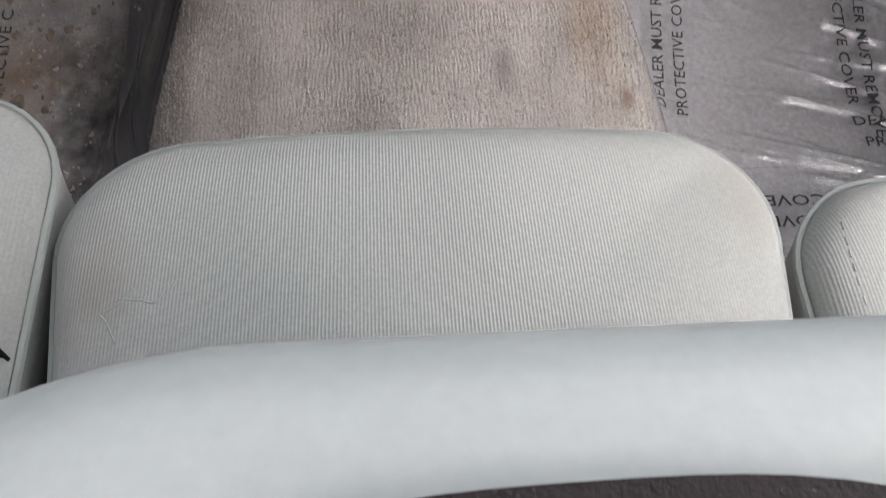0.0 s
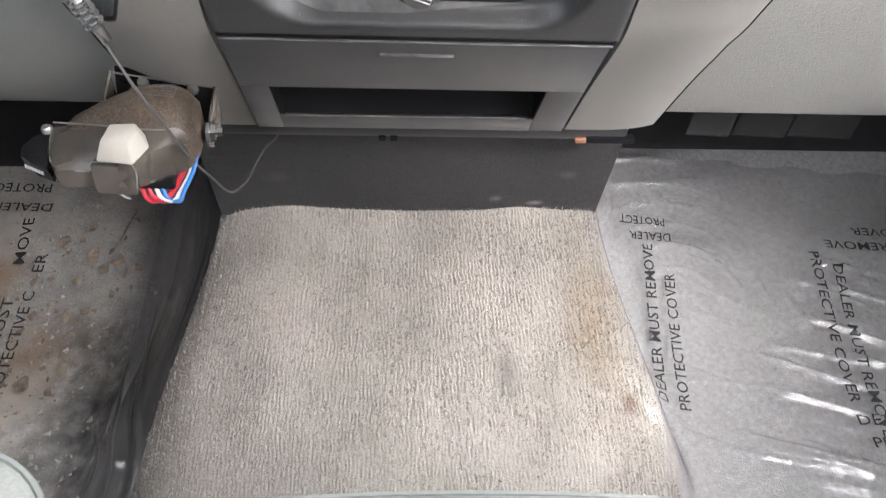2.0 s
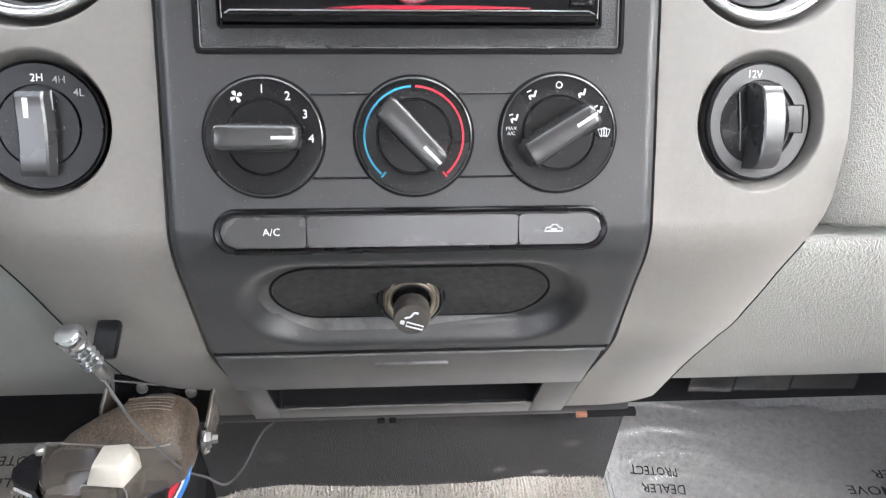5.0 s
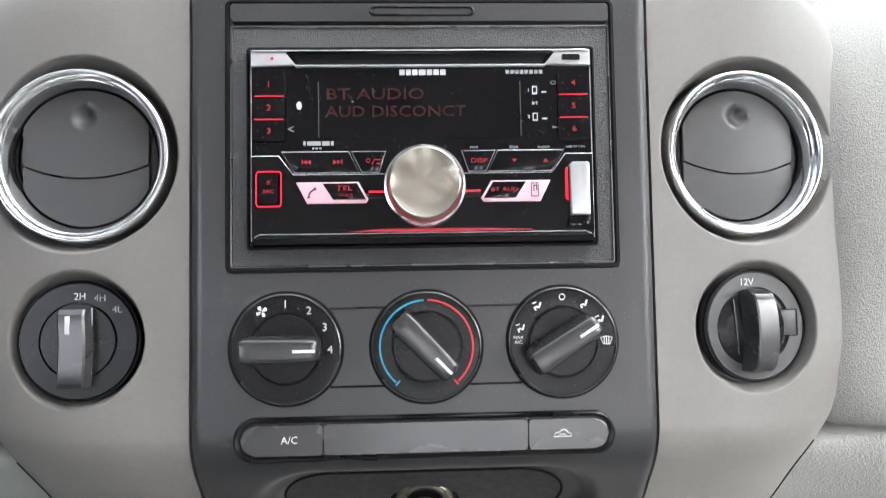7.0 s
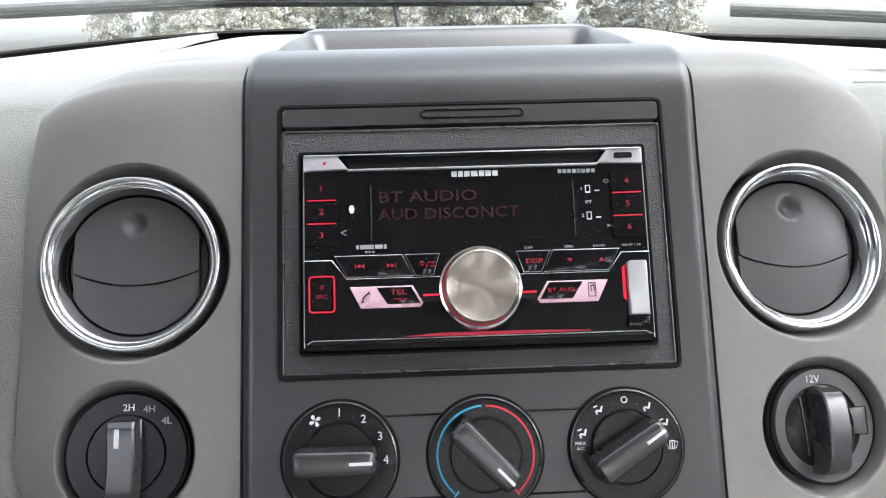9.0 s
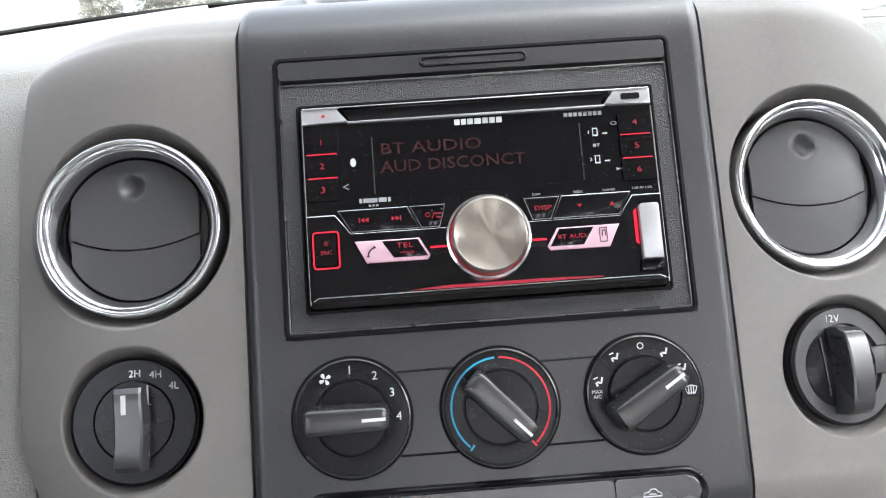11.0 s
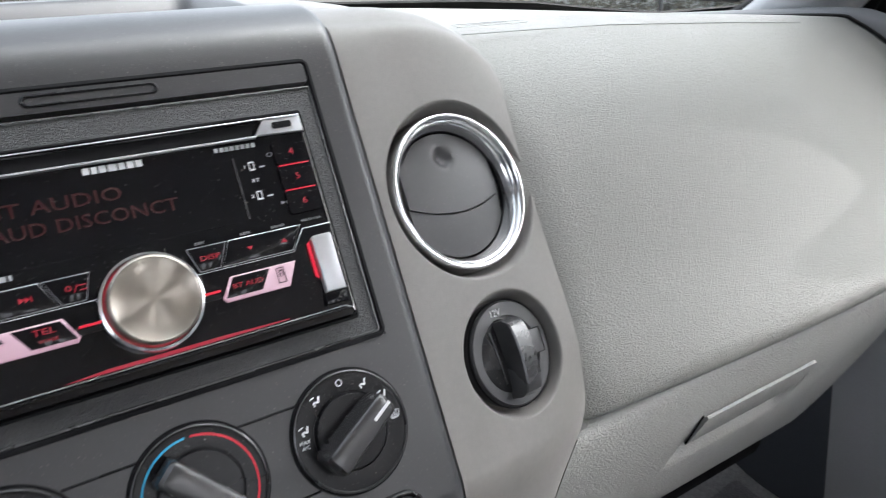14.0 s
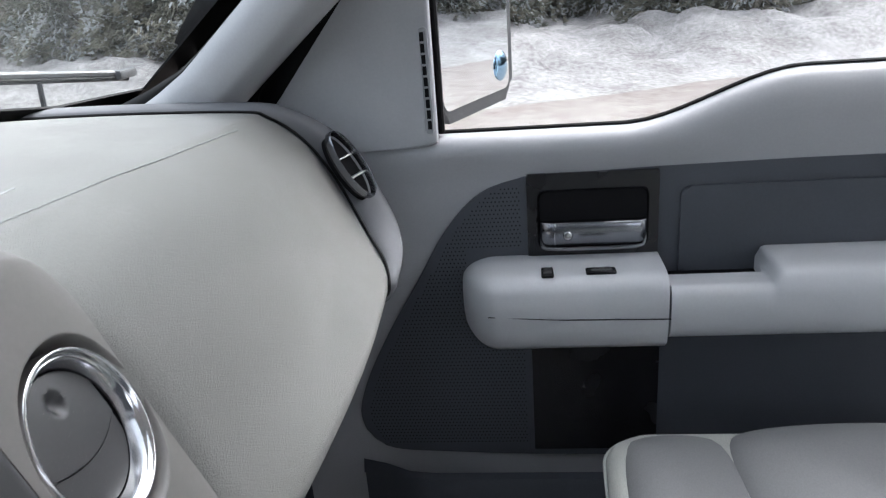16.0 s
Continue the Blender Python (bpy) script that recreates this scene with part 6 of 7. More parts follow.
src = part("source_key", prism(round_rect(-0.0845, -0.0300, -0.0745, -0.0145, 0.0012), L2, L2 + 0.0014, 0.0005), BLACK_GLOSS, radio, "source key")
part("lit_ring", tube([(u, v, L2 + 0.0006) for u, v in round_rect(-0.0858, -0.0312, -0.0732, -0.0132, 0.0016)], 0.00045, 6, closed=True), GLOW_RED, src, "lit red ring")
lettering("SRC", 0.0027, GLOW_TEXT, src, face(-0.0795, -0.0235, L2 + 0.0015), wide=1.25)
b = grid([[(-0.0795 + r * math.cos(a), -0.0190 + r * math.sin(a), L2 + 0.0016) for a in [radians(115 + 310 * k / 12) for k in range(13)]] for r in (0.0010, 0.0007)])
rbox(0.0003, 0.0012, 0.0002, at=(-0.0795, -0.0182, L2 + 0.0016), bm=b)
part("power_symbol", b, GLOW_TEXT, src, smooth=False)
tel = part("phone_key", prism([(-0.0655, -0.0190), (-0.0335, -0.0190), (-0.0285, -0.0280), (-0.0300, -0.0300), (-0.0600, -0.0300)][::-1], L2, L2 + 0.0016, 0.0005), PINK, radio, "lit pink phone key")
part("key_face", prism([(-0.0520, -0.0197), (-0.0343, -0.0197), (-0.0297, -0.0282), (-0.0465, -0.0282)][::-1], L2 + 0.0014, L2 + 0.0019, 0.0002), BLACK_GLOSS, tel, "gloss black key face")
lettering("TEL", 0.0036, GLOW_TEXT, tel, face(-0.0408, -0.0224, L2 + 0.0020), wide=1.5)
lettering("VOICE", 0.0018, GLOW_TEXT, tel, face(-0.0400, -0.0260, L2 + 0.0020), wide=1.4)
hs = smooth_path([(-0.0590, -0.0272, L2 + 0.0019), (-0.0586, -0.0250, L2 + 0.0019), (-0.0573, -0.0234, L2 + 0.0019), (-0.0553, -0.0222, L2 + 0.0019)], 5)
part("handset_symbol", tube(hs, [0.0009, 0.0008] + [0.0004] * 12 + [0.0008, 0.0009], 6), LETTER, tel, "black handset symbol")
aud = part("audio_key", prism([(0.0350, -0.0190), (0.0660, -0.0190), (0.0605, -0.0300), (0.0310, -0.0300), (0.0295, -0.0280)][::-1], L2, L2 + 0.0016, 0.0005), PINK, radio, "lit pink audio key")
part("key_face", prism([(0.0358, -0.0197), (0.0530, -0.0197), (0.0475, -0.0282), (0.0308, -0.0282)][::-1], L2 + 0.0014, L2 + 0.0019, 0.0002), BLACK_GLOSS, aud, "scuffed black key face")
lettering("BT AUD", 0.0031, GLOW_TEXT, aud, face(0.0418, -0.0238, L2 + 0.0020), wide=1.3)
b = bmesh.new()
for q in ((0.0557, 0.0003, 0.0070), (0.0593, 0.0003, 0.0070)):
    rbox(q[1], q[2], 0.0003, at=(q[0], -0.0240, L2 + 0.0018), bm=b)
for v in (-0.0206, -0.0274):
    rbox(0.0039, 0.0004, 0.0003, at=(0.0575, v, L2 + 0.0018), bm=b)
rbox(0.0004, 0.0030, 0.0003, at=(0.0570, -0.0234, L2 + 0.0018), bm=b)
rbox(0.0004, 0.0030, 0.0003, at=(0.0585, -0.0230, L2 + 0.0018), bm=b)
rbox(0.0018, 0.0005, 0.0003, at=(0.0578, -0.0219, L2 + 0.0018), bm=b)
part("player_symbol", b, LETTER, aud, "black player symbol", smooth=False)
for u0, u1 in ((-0.0285, -0.0195), (0.0210, 0.0295)):
    part("light_bar", rbox(u1 - u0, 0.0011, 0.0008, 0.0002, at=((u0 + u1) / 2, -0.0241, L2 + 0.0004)), GLOW_RED, radio, "lit red bar")
part("chin_light", prism([(-0.040, -0.0447), (-0.022, -0.0434), (0.026, -0.0434), (0.056, -0.0442), (0.056, -0.0447), (0.0, -0.0451)][::-1], L2 - 0.001, L2 + 0.0006), GLOW_SOFT, radio, "lit red strip under the knob")
part("chin", prism([(-0.0885, -0.0475), (-0.0845, -0.0448), (0.0840, -0.0448), (0.0885, -0.0475)][::-1], W0, W0 + 0.0012, 0.0003), BLACK_DIAL, radio, "lower lip")
part("chin_line", tube([(-0.0870, -0.0470, W0 + 0.0014), (-0.0845, -0.0455, W0 + 0.0016), (-0.058, -0.0456, W0 + 0.0016), (0.084, -0.0456, W0 + 0.0016), (0.087, -0.0470, W0 + 0.0014)], 0.0003, 5), SILVER, radio)
usb = part("usb_cover", prism([(0.0760, -0.0112), (0.0775, -0.0098), (0.0855, -0.0098), (0.0862, -0.0110), (0.0862, -0.0375), (0.0760, -0.0375)][::-1], L2, L2 + 0.0035, 0.0008), SILVER, radio, "silver socket cover")
part("cover_light", prism([(0.0738, -0.0130), (0.0752, -0.0118), (0.0752, -0.0300), (0.0738, -0.0285)][::-1], L2, L2 + 0.0012), GLOW_RED, usb, "lit red edge")
part("cover_foot", prism([(0.0755, -0.0378), (0.0862, -0.0378), (0.0862, -0.0435), (0.0745, -0.0435)][::-1], L2, L2 + 0.0024, 0.0006), BLACK_GLOSS, usb, "gloss black foot")
part("input_jack", lathe([(0.0018, 0.0), (0.0018, 0.0006), (0.0010, 0.0006), (0.0010, -0.0002)], 16, at=(-0.0790, -0.0405, L2)), BLACK_DIAL, radio, "small round jack")
# volume knob
KM = face(0.0005, -0.0215, L2)
knob = part("volume_knob", lathe([(0.0185, 0.0), (0.0185, 0.0135), (0.0178, 0.0150), (0.0172, 0.0153), (0.0168, 0.0150), (0.0110, 0.01495), (0.0055, 0.0149), (0.0, 0.01485)], 96), BRUSHED, radio, "brushed steel volume knob", KM)
part("knob_ring", lathe([(0.0210, 0.0), (0.0213, 0.004), (0.0208, 0.0062), (0.0196, 0.0066), (0.0188, 0.0050)], 64), CHROME, knob, "bright ring")
part("ring_light", lathe([(0.0188, 0.0030), (0.0202, 0.0058), (0.0198, 0.0058), (0.0186, 0.0030)], 48), GLOW_RED, knob, "red lit gap")

# ---- climate controls ----
clim = thing("climate_controls", "black climate control panel with three rotary knobs", "climate controls", FM)
part("strip_line", tube([(-0.0495, -0.0838, 0.0003), (-0.021, -0.0836, 0.0003)], 0.0006, 5), BLACK_DIAL, clim)
part("strip_line", tube([(-0.0495, -0.1240, 0.0003), (-0.021, -0.1240, 0.0003)], 0.0006, 5), BLACK_DIAL, clim)
part("strip_line", tube([(0.021, -0.0836, 0.0003), (0.0495, -0.0834, 0.0003)], 0.0006, 5), BLACK_DIAL, clim)
part("strip_line", tube([(0.021, -0.1240, 0.0003), (0.0495, -0.1238, 0.0003)], 0.0006, 5), BLACK_DIAL, clim)


def knob_bar(length, width, height, back=0.0):
    """A straight grip bar along u with a rounded crown and ends."""
    rows = []
    for k in range(25):
        t = -1 + 2 * k / 24
        e = max(0.0, 1 - abs(t) ** 12) ** 0.5
        u = length / 2 * t
        wd = width / 2 * (0.80 + 0.20 * e) * (1.04 - 0.06 * t)
        h = height * (0.86 + 0.14 * e) * (1.0 - 0.04 * t)
        row = [(u, -wd * 1.10, 0)]
        for a in range(0, 181, 15):
            row.append((u, -wd * math.copysign(abs(math.cos(radians(a))) ** 0.55, math.cos(radians(a))), h * (0.80 + 0.20 * math.sin(radians(a)) ** 0.8)))
        rows.append(row + [(u, wd * 1.10, 0)])
    return grid(rows, close_u=True, caps=True)


def dial(cu, cv, turn, name, label):
    m = face(cu, cv, 0.0)
    base = part(name, lathe([(0.0285, -0.004), (0.0285, 0.0006), (0.0277, 0.0018), (0.0262, 0.0020), (0.0186, 0.0014), (0.0182, 0.0006), (0.0178, 0.0006), (0.0176, 0.0024), (0.0170, 0.0030), (0.0, 0.0032)], 64), BLACK_DIAL, clim, label, m)
    part("groove", lathe([(0.0285, 0.0002), (0.0285, 0.0010), (0.0296, 0.0010), (0.0298, 0.0002)], 64), DARK, base, "dark groove")
    part("rim_line", lathe([(0.0272, 0.0020), (0.0277, 0.0026), (0.0284, 0.0022), (0.0285, 0.0010)], 64), KNOB_BLACK, base, "raised rim")
    grip = part("grip", knob_bar(0.0390, 0.0118, 0.0170), KNOB_BLACK, base, "tapered black grip", Matrix.Rotation(radians(turn), 4, "Z") @ Matrix.Translation((-0.0012, 0, 0.0030)))
    part("pointer", rbox(0.0110, 0.0015, 0.0012, at=(0.0125, 0, 0.0166)), INK, grip, "white pointer line", Matrix.Rotation(radians(1.6), 4, "Y"))
    return base


fan = dial(-0.0720, -0.1041, 0, "fan_dial", "black fan speed dial")
temp = dial(0.0002, -0.1042, -46, "temperature_dial", "black temperature dial with a blue and red arc")
mode = dial(0.0711, -0.1030, 32, "mode_dial", "black air mode dial")
for s, a in (("1", 90), ("2", 58), ("3", 28), ("4", -2)):
    lettering(s, 0.0058, INK, fan, face(0.0228 * math.cos(radians(a)), 0.0228 * math.sin(radians(a)), 0.0021))
b = bmesh.new()
fx, fy = 0.0228 * math.cos(radians(122)), 0.0228 * math.sin(radians(122))
for k in range(4):
    a = radians(20 + 90 * k)
    blade = [(0.0003, 0.0), (0.0012, 0.0011), (0.0026, 0.0013), (0.0031, 0.0002), (0.0024, -0.0006), (0.0012, -0.0003)]
    prism([(fx + p * math.cos(a) - q * math.sin(a), fy + p * math.sin(a) + q * math.cos(a)) for p, q in blade], 0.0018, 0.0023, bm=b)
part("fan_symbol", b, INK, fan, "white fan symbol", smooth=False)


def arc(r, a0, a1, wd=0.0010, h=0.0024, n=28):
    return grid([[((r + d) * math.cos(radians(lerp(a0, a1, k / n))), (r + d) * math.sin(radians(lerp(a0, a1, k / n))), h) for k in range(n + 1)] for d in (-wd / 2, wd / 2)])


b = arc(0.0240, 93, 228)
rbox(0.0032, 0.0010, 0.0002, at=(-0.0150, -0.0183, 0.0024), m=pose(0, 0, 0, 0, 0, 50), bm=b)
part("blue_arc", b, BLUE, temp, "blue cold arc", smooth=False)
b = arc(0.0240, 88, -48)
rbox(0.0032, 0.0010, 0.0002, at=(0.0150, -0.0183, 0.0024), m=pose(0, 0, 0, 0, 0, -50), bm=b)
part("red_arc", b, RED, temp, "red warm arc", smooth=False)


def sitter(u, v, extra):
    """A tiny seated outline with an air arrow, in plain strokes."""
    bb = bmesh.new()
    rbox(0.0009, 0.0022, 0.0003, at=(u + 0.0012, v + 0.0004, 0.0022), m=pose(0, 0, 0, 0, 0, -15), bm=bb)
    rbox(0.0024, 0.0009, 0.0003, at=(u + 0.0000, v - 0.0010, 0.0022), m=pose(0, 0, 0, 0, 0, -12), bm=bb)
    rbox(0.0009, 0.0020, 0.0003, at=(u - 0.0014, v - 0.0018, 0.0022), m=pose(0, 0, 0, 0, 0, 20), bm=bb)
    if extra:
        rbox(0.0022, 0.0006, 0.0003, at=(u - 0.0018, v + 0.0012, 0.0022), m=pose(0, 0, 0, 0, 0, 20), bm=bb)
    return bb


for a, ex in ((160, True), (124, True), (60, False), (30, True)):
    part("seat_symbol", sitter(0.0230 * math.cos(radians(a)), 0.0230 * math.sin(radians(a)), ex), INK, mode, "small white airflow symbol", smooth=False)
b = grid([[(r * math.cos(a), 0.0232 + r * math.sin(a), 0.0023) for a in [6.283 * k / 18 for k in range(18)]] for r in (0.0017, 0.0012)], close_u=True)
part("off_symbol", b, INK, mode, "white ring symbol", smooth=False)
b = bmesh.new()
uu, vv = 0.0228, 0.0004
for k in range(3):
    rbox(0.0005, 0.0040, 0.0003, at=(uu - 0.0012 + 0.0012 * k, vv - 0.0004, 0.0022), bm=b)
tube([(uu - 0.0030, vv + 0.0012, 0.0022), (uu, vv + 0.0020, 0.0022), (uu + 0.0030, vv + 0.0012, 0.0022), (uu + 0.0019, vv - 0.0018, 0.0022), (uu - 0.0019, vv - 0.0018, 0.0022)], 0.0003, 4, closed=True, bm=b)
part("defrost_symbol", b, INK, mode, "white defrost symbol", smooth=False)
lettering("MAX\nA/C", 0.0024, INK, mode, face(-0.0232, 0.0012, 0.0020), wide=1.05)

# button strip
strip = thing("button_strip", "black rounded button strip with two climate buttons", "button strip", FM @ face(-0.0006, -0.1502, 0))
b = bmesh.new()
pill = round_rect(-0.0985, -0.0117, 0.0985, 0.0117, 0.0115, 8)
pill2 = round_rect(-0.0950, -0.0085, 0.0950, 0.0085, 0.0083, 8)
grid([[(u, v, -0.001) for u, v in pill], [(u * 0.995, v * 0.96, 0.0014) for u, v in pill], [(u * 0.985, v * 0.88, 0.0022) for u, v in pill], [(u, v, 0.0012) for u, v in pill2], [(u, v, -0.001) for u, v in pill2]], b, close_u=True)
part("surround", b, BLACK_DIAL, strip, "raised black surround")
part("well", prism(pill2, -0.002, -0.0006), DARK, strip)


def button(u0, u1, left, right, label):
    r0, r1 = (0.0075 if left else 0.0012), (0.0075 if right else 0.0012)
    pts = []
    for cu, cv, a0, r in ((u1, 1, 0, r1), (u0, 1, 90, r0), (u0, -1, 180, r0), (u1, -1, 270, r1)):
        for k in range(7):
            a = radians(a0 + 15 * k)
            pts.append(((cu - r if cu == u1 else cu + r) + r * math.cos(a), cv * (0.0077 - r) + r * math.sin(a)))
    return part("button", prism(pts, -0.001, 0.0030, 0.0008, 2), KNOB_BLACK, strip, label)


b1 = button(-0.0943, -0.0527, True, False, "black air conditioning button")
button(-0.0521, 0.0521, False, False, "blank black center bar")
b2 = button(0.0527, 0.0943, False, True, "black recirculation button")
lettering("A/C", 0.0052, INK, b1, face(-0.0695, 0.0, 0.0031))
b = tube([(u * 1.0 + 0.0700, v, 0.0032) for u, v in [(-0.0045, -0.0012), (-0.0038, 0.0006), (-0.0016, 0.0010), (-0.0004, 0.0022), (0.0016, 0.0022), (0.0028, 0.0008), (0.0044, 0.0002), (0.0045, -0.0012)]], 0.00035, 5, closed=True)
rbox(0.0034, 0.0005, 0.0003, at=(0.0702, -0.0001, 0.0032), bm=b)
part("car_symbol", b, INK, b2, "white car outline symbol", smooth=False)

# ---- cigarette lighter in its recess ----
LV, LW = -0.197, -0.0470
lm = FM @ Matrix.Translation((-0.0015, LV + 0.0045, LW + 0.001)) @ Matrix.Rotation(radians(20), 4, "X")
lighter = thing("cigarette_lighter", "dusty black cigarette lighter knob in a metal ring", "lighter", lm)
part("socket_ring", lathe([(0.0195, -0.002), (0.0195, 0.004), (0.0180, 0.0060), (0.0168, 0.0060), (0.0160, 0.0035)], 40), BLACK_DIAL, lighter, "black socket ring")
part("metal_ring", lathe([(0.0160, 0.003), (0.0160, 0.0080), (0.0148, 0.0095), (0.0138, 0.0080), (0.0128, 0.0098), (0.0114, 0.0095), (0.0105, 0.006)], 40), BRASS, lighter, "worn metal ring")
part("stem", lathe([(0.0086, 0.0), (0.0086, 0.0150), (0.0098, 0.0165)], 32), BLACK_DIAL, lighter, "dark stem")
lk = part("pull_knob", lathe([(0.0086, 0.0140), (0.0098, 0.0155), (0.0101, 0.0255), (0.0094, 0.0271), (0.0, 0.0273)], 40), LIGHTERGRAY, lighter, "black pull knob")
b = bmesh.new()
tube([(-0.0035, -0.0035, 0.0275), (0.0055, -0.0065, 0.0275), (0.0062, -0.0042, 0.0275), (-0.0027, -0.0012, 0.0275)], 0.0004, 5, closed=True, bm=b)
rbox(0.0024, 0.0024, 0.0003, at=(-0.0052, -0.0012, 0.0275), m=pose(0, 0, 0, 0, 0, -18), bm=b)
tube(smooth_path([(-0.004, 0.0015, 0.0275), (-0.0010, 0.0022, 0.0275), (0.0012, 0.0045, 0.0275), (0.0034, 0.0042, 0.0275)], 4), 0.0006, 5, bm=b)
part("lighter_symbol", b, INK, lk, "white cigarette symbol", smooth=False)

# ---- round vents ----


def round_vent(name, cu, w, turn):
    """A round vent: a dished chrome ring round a barrel with two flaps, sunk into the trim."""
    v = thing(name, "round dark vent with a chrome ring in the gray trim", "air vent", FM @ face(cu, -0.0015, w) @ Matrix.Rotation(radians(turn), 4, "Y"), "round dash vents")
    ring = [(0.0464, -0.014), (0.0464, -0.0010), (0.0460, 0.0006), (0.0452, 0.0015), (0.0441, 0.0015), (0.0431, 0.0008), (0.0424, -0.0006), (0.0420, -0.0012), (0.0415, -0.0010), (0.0409, -0.0014), (0.0400, -0.0032), (0.0389, -0.0060), (0.0379, -0.0088), (0.0373, -0.0104), (0.0370, -0.0135)]
    part("chrome_ring", lathe(ring, 96), CHROME, v, "polished chrome ring", angle=50)
    part("well", lathe([(0.0372, -0.010), (0.0372, -0.022), (0.0, -0.023)], 48), DARK, v, "dark vent well")
    R, half = 0.0362, 0.0322

    def dome(u, q):
        return -0.0092 - 2.2 * (u * u + q * q)

    rows = []
    for i in range(65):
        u = lerp(-half, half, i / 64)
        top = math.sqrt(R * R - u * u)
        cut = -0.0112 + 0.0072 * (u / half) ** 2
        row = []
        for j in range(45):
            q = lerp(cut + 0.0005, top, j / 44)
            d = math.hypot(u + 0.0008, q - 0.0218) / 0.0078
            row.append((u, q, dome(u, q) - (0.0042 * (1 - d * d) if d < 1 else 0.0)))
        rows.append(row)
    part("flap", thicken(grid(rows), 0.003), VENTGRAY, v, "dark upper flap with a thumb dimple", angle=35)
    rows = []
    for i in range(33):
        u = lerp(-half, half, i / 32)
        low = -math.sqrt(R * R - u * u)
        cut = -0.0112 + 0.0072 * (u / half) ** 2
        rows.append([(u, q, dome(u, q) - 0.0006) for q in [lerp(cut - 0.0004, low, j / 11) for j in range(12)]])
    part("flap", thicken(grid(rows), 0.003), VENTGRAY, v, "dark lower flap", angle=60)
    for sgn in (-1, 1):
        edge = math.sqrt(R * R - (half + 0.0008) ** 2)
        rows = []
        for k in range(13):
            q = lerp(-edge, edge, k / 12)
            out = math.sqrt(max(0.0, R * R - q * q))
            rows.append([(sgn * (half + 0.0008), q, dome(half, q) - 0.0012), (sgn * max(half + 0.0008, out), q, dome(out, q) - 0.0016)])
        part("barrel_side", thicken(grid(rows), 0.003), VENTGRAY, v, "dark side of the vent barrel")
    return v


round_vent("round_vent", VENT_U, -0.0145, 5.8)
round_vent("round_vent", -VENT_U, -0.0054, 1.5)

# ---- switch and power socket ----
sw = thing("drive_mode_switch", "dusty black rotary drive mode switch", "rotary switch", FM @ face(-0.1790, -0.0983, -0.0075))
base = part("bezel", lathe([(0.0304, -0.006), (0.0304, 0.0018), (0.0296, 0.0030), (0.0200, 0.0030), (0.0196, 0.0012), (0.0191, 0.0012), (0.0188, 0.0034), (0.0, 0.0036)], 64), BLACK_DIAL, sw, "black round bezel")
part("bezel_gap", lathe([(0.0303, 0.0016), (0.0306, 0.0022), (0.0313, 0.0020), (0.0314, 0.0)], 64), DARK, sw, "dark gap round the bezel")
grip_rows = []
for k in range(17):
    t = -1 + 2 * k / 16
    e = max(0.0, 1 - abs(t) ** 6) ** 0.5
    v = 0.0199 * t - 0.0036
    lean = 0.0012 * (1 - t * t)
    h = 0.0118 * (0.78 + 0.22 * e)
    grip_rows.append([(-0.0082 + lean, v, 0.003), (-0.0078 + lean, v, h * 0.90), (-0.0068 + lean, v, h), (0.0050 + lean, v, h * 1.02), (0.0060 + lean, v, h * 0.94), (0.0068 + lean, v, 0.003)])
gr = part("grip", grid(grip_rows, close_u=True, caps=True), KNOB_BLACK, sw, "upright black grip", angle=28)
part("pointer", rbox(0.0024, 0.0092, 0.0006, 0.0002, at=(-0.0016, 0.0085, 0.0119)), INK, gr, "white pointer line")
b = bmesh.new()
for k in range(3):
    rbox(0.0012, 0.0055, 0.0010, at=(0.0050, 0.006 - 0.0085 * k, 0.0042), m=pose(0, 0, 0, 0, 0, -25), bm=b)
rbox(0.0006, 0.034, 0.0008, at=(0.0072, 0.000, 0.0040), bm=b)
part("worn_marks", b, INK_GRAY, sw, "worn pale marks", smooth=False)
lettering("2H", 0.0050, INK, sw, face(0.0008, 0.0228, 0.0031))
lettering("4H", 0.0050, INK_GRAY, sw, face(0.0110, 0.0218, 0.0031))
lettering("4L", 0.0050, INK_GRAY, sw, face(0.0197, 0.0158, 0.0031))

ps = thing("power_socket", "glossy black capped power socket in a round bezel", "power socket", FM @ face(0.1810, -0.0978, -0.0180) @ Matrix.Rotation(radians(10), 4, "Y"))
part("bezel", lathe([(0.0300, -0.006), (0.0300, 0.0018), (0.0292, 0.0030), (0.0215, 0.0030), (0.0208, 0.0010), (0.0, 0.0008)], 64), MIDBEZEL, ps, "dark gray round bezel")
part("bezel_gap", lathe([(0.0299, 0.0016), (0.0302, 0.0022), (0.0309, 0.0020), (0.0310, 0.0)], 64), DARK, ps, "dark gap round the bezel")
cap_rows = []
for k in range(23):
    t = -1 + 2 * k / 22
    e = max(0.0, 1 - abs(t) ** 7) ** 0.5
    v = 0.0218 * t - 0.0022
    lean = 0.0016 * (1 - t * t)
    h = 0.0165 * (0.72 + 0.28 * e) - 0.0016 * t * t
    cap_rows.append([(-0.0102 + lean, v, 0.001), (-0.0086 + lean, v, h * 0.95), (-0.0078 + lean, v, h), (0.0030 + lean, v, h * 0.99), (0.0040 + lean, v, h * 0.92), (0.0056 + lean, v, 0.001)])
part("cap", grid(cap_rows, close_u=True, caps=True), KNOB_BLACK, ps, "satin black blade of the lid", angle=28)
part("cap_disc", lathe([(0.0212, 0.001), (0.0207, 0.0030), (0.0200, 0.0036), (0.0, 0.0040)], 48, at=(-0.003, -0.001, 0)), BLACK_DIAL, ps, "satin black lid")
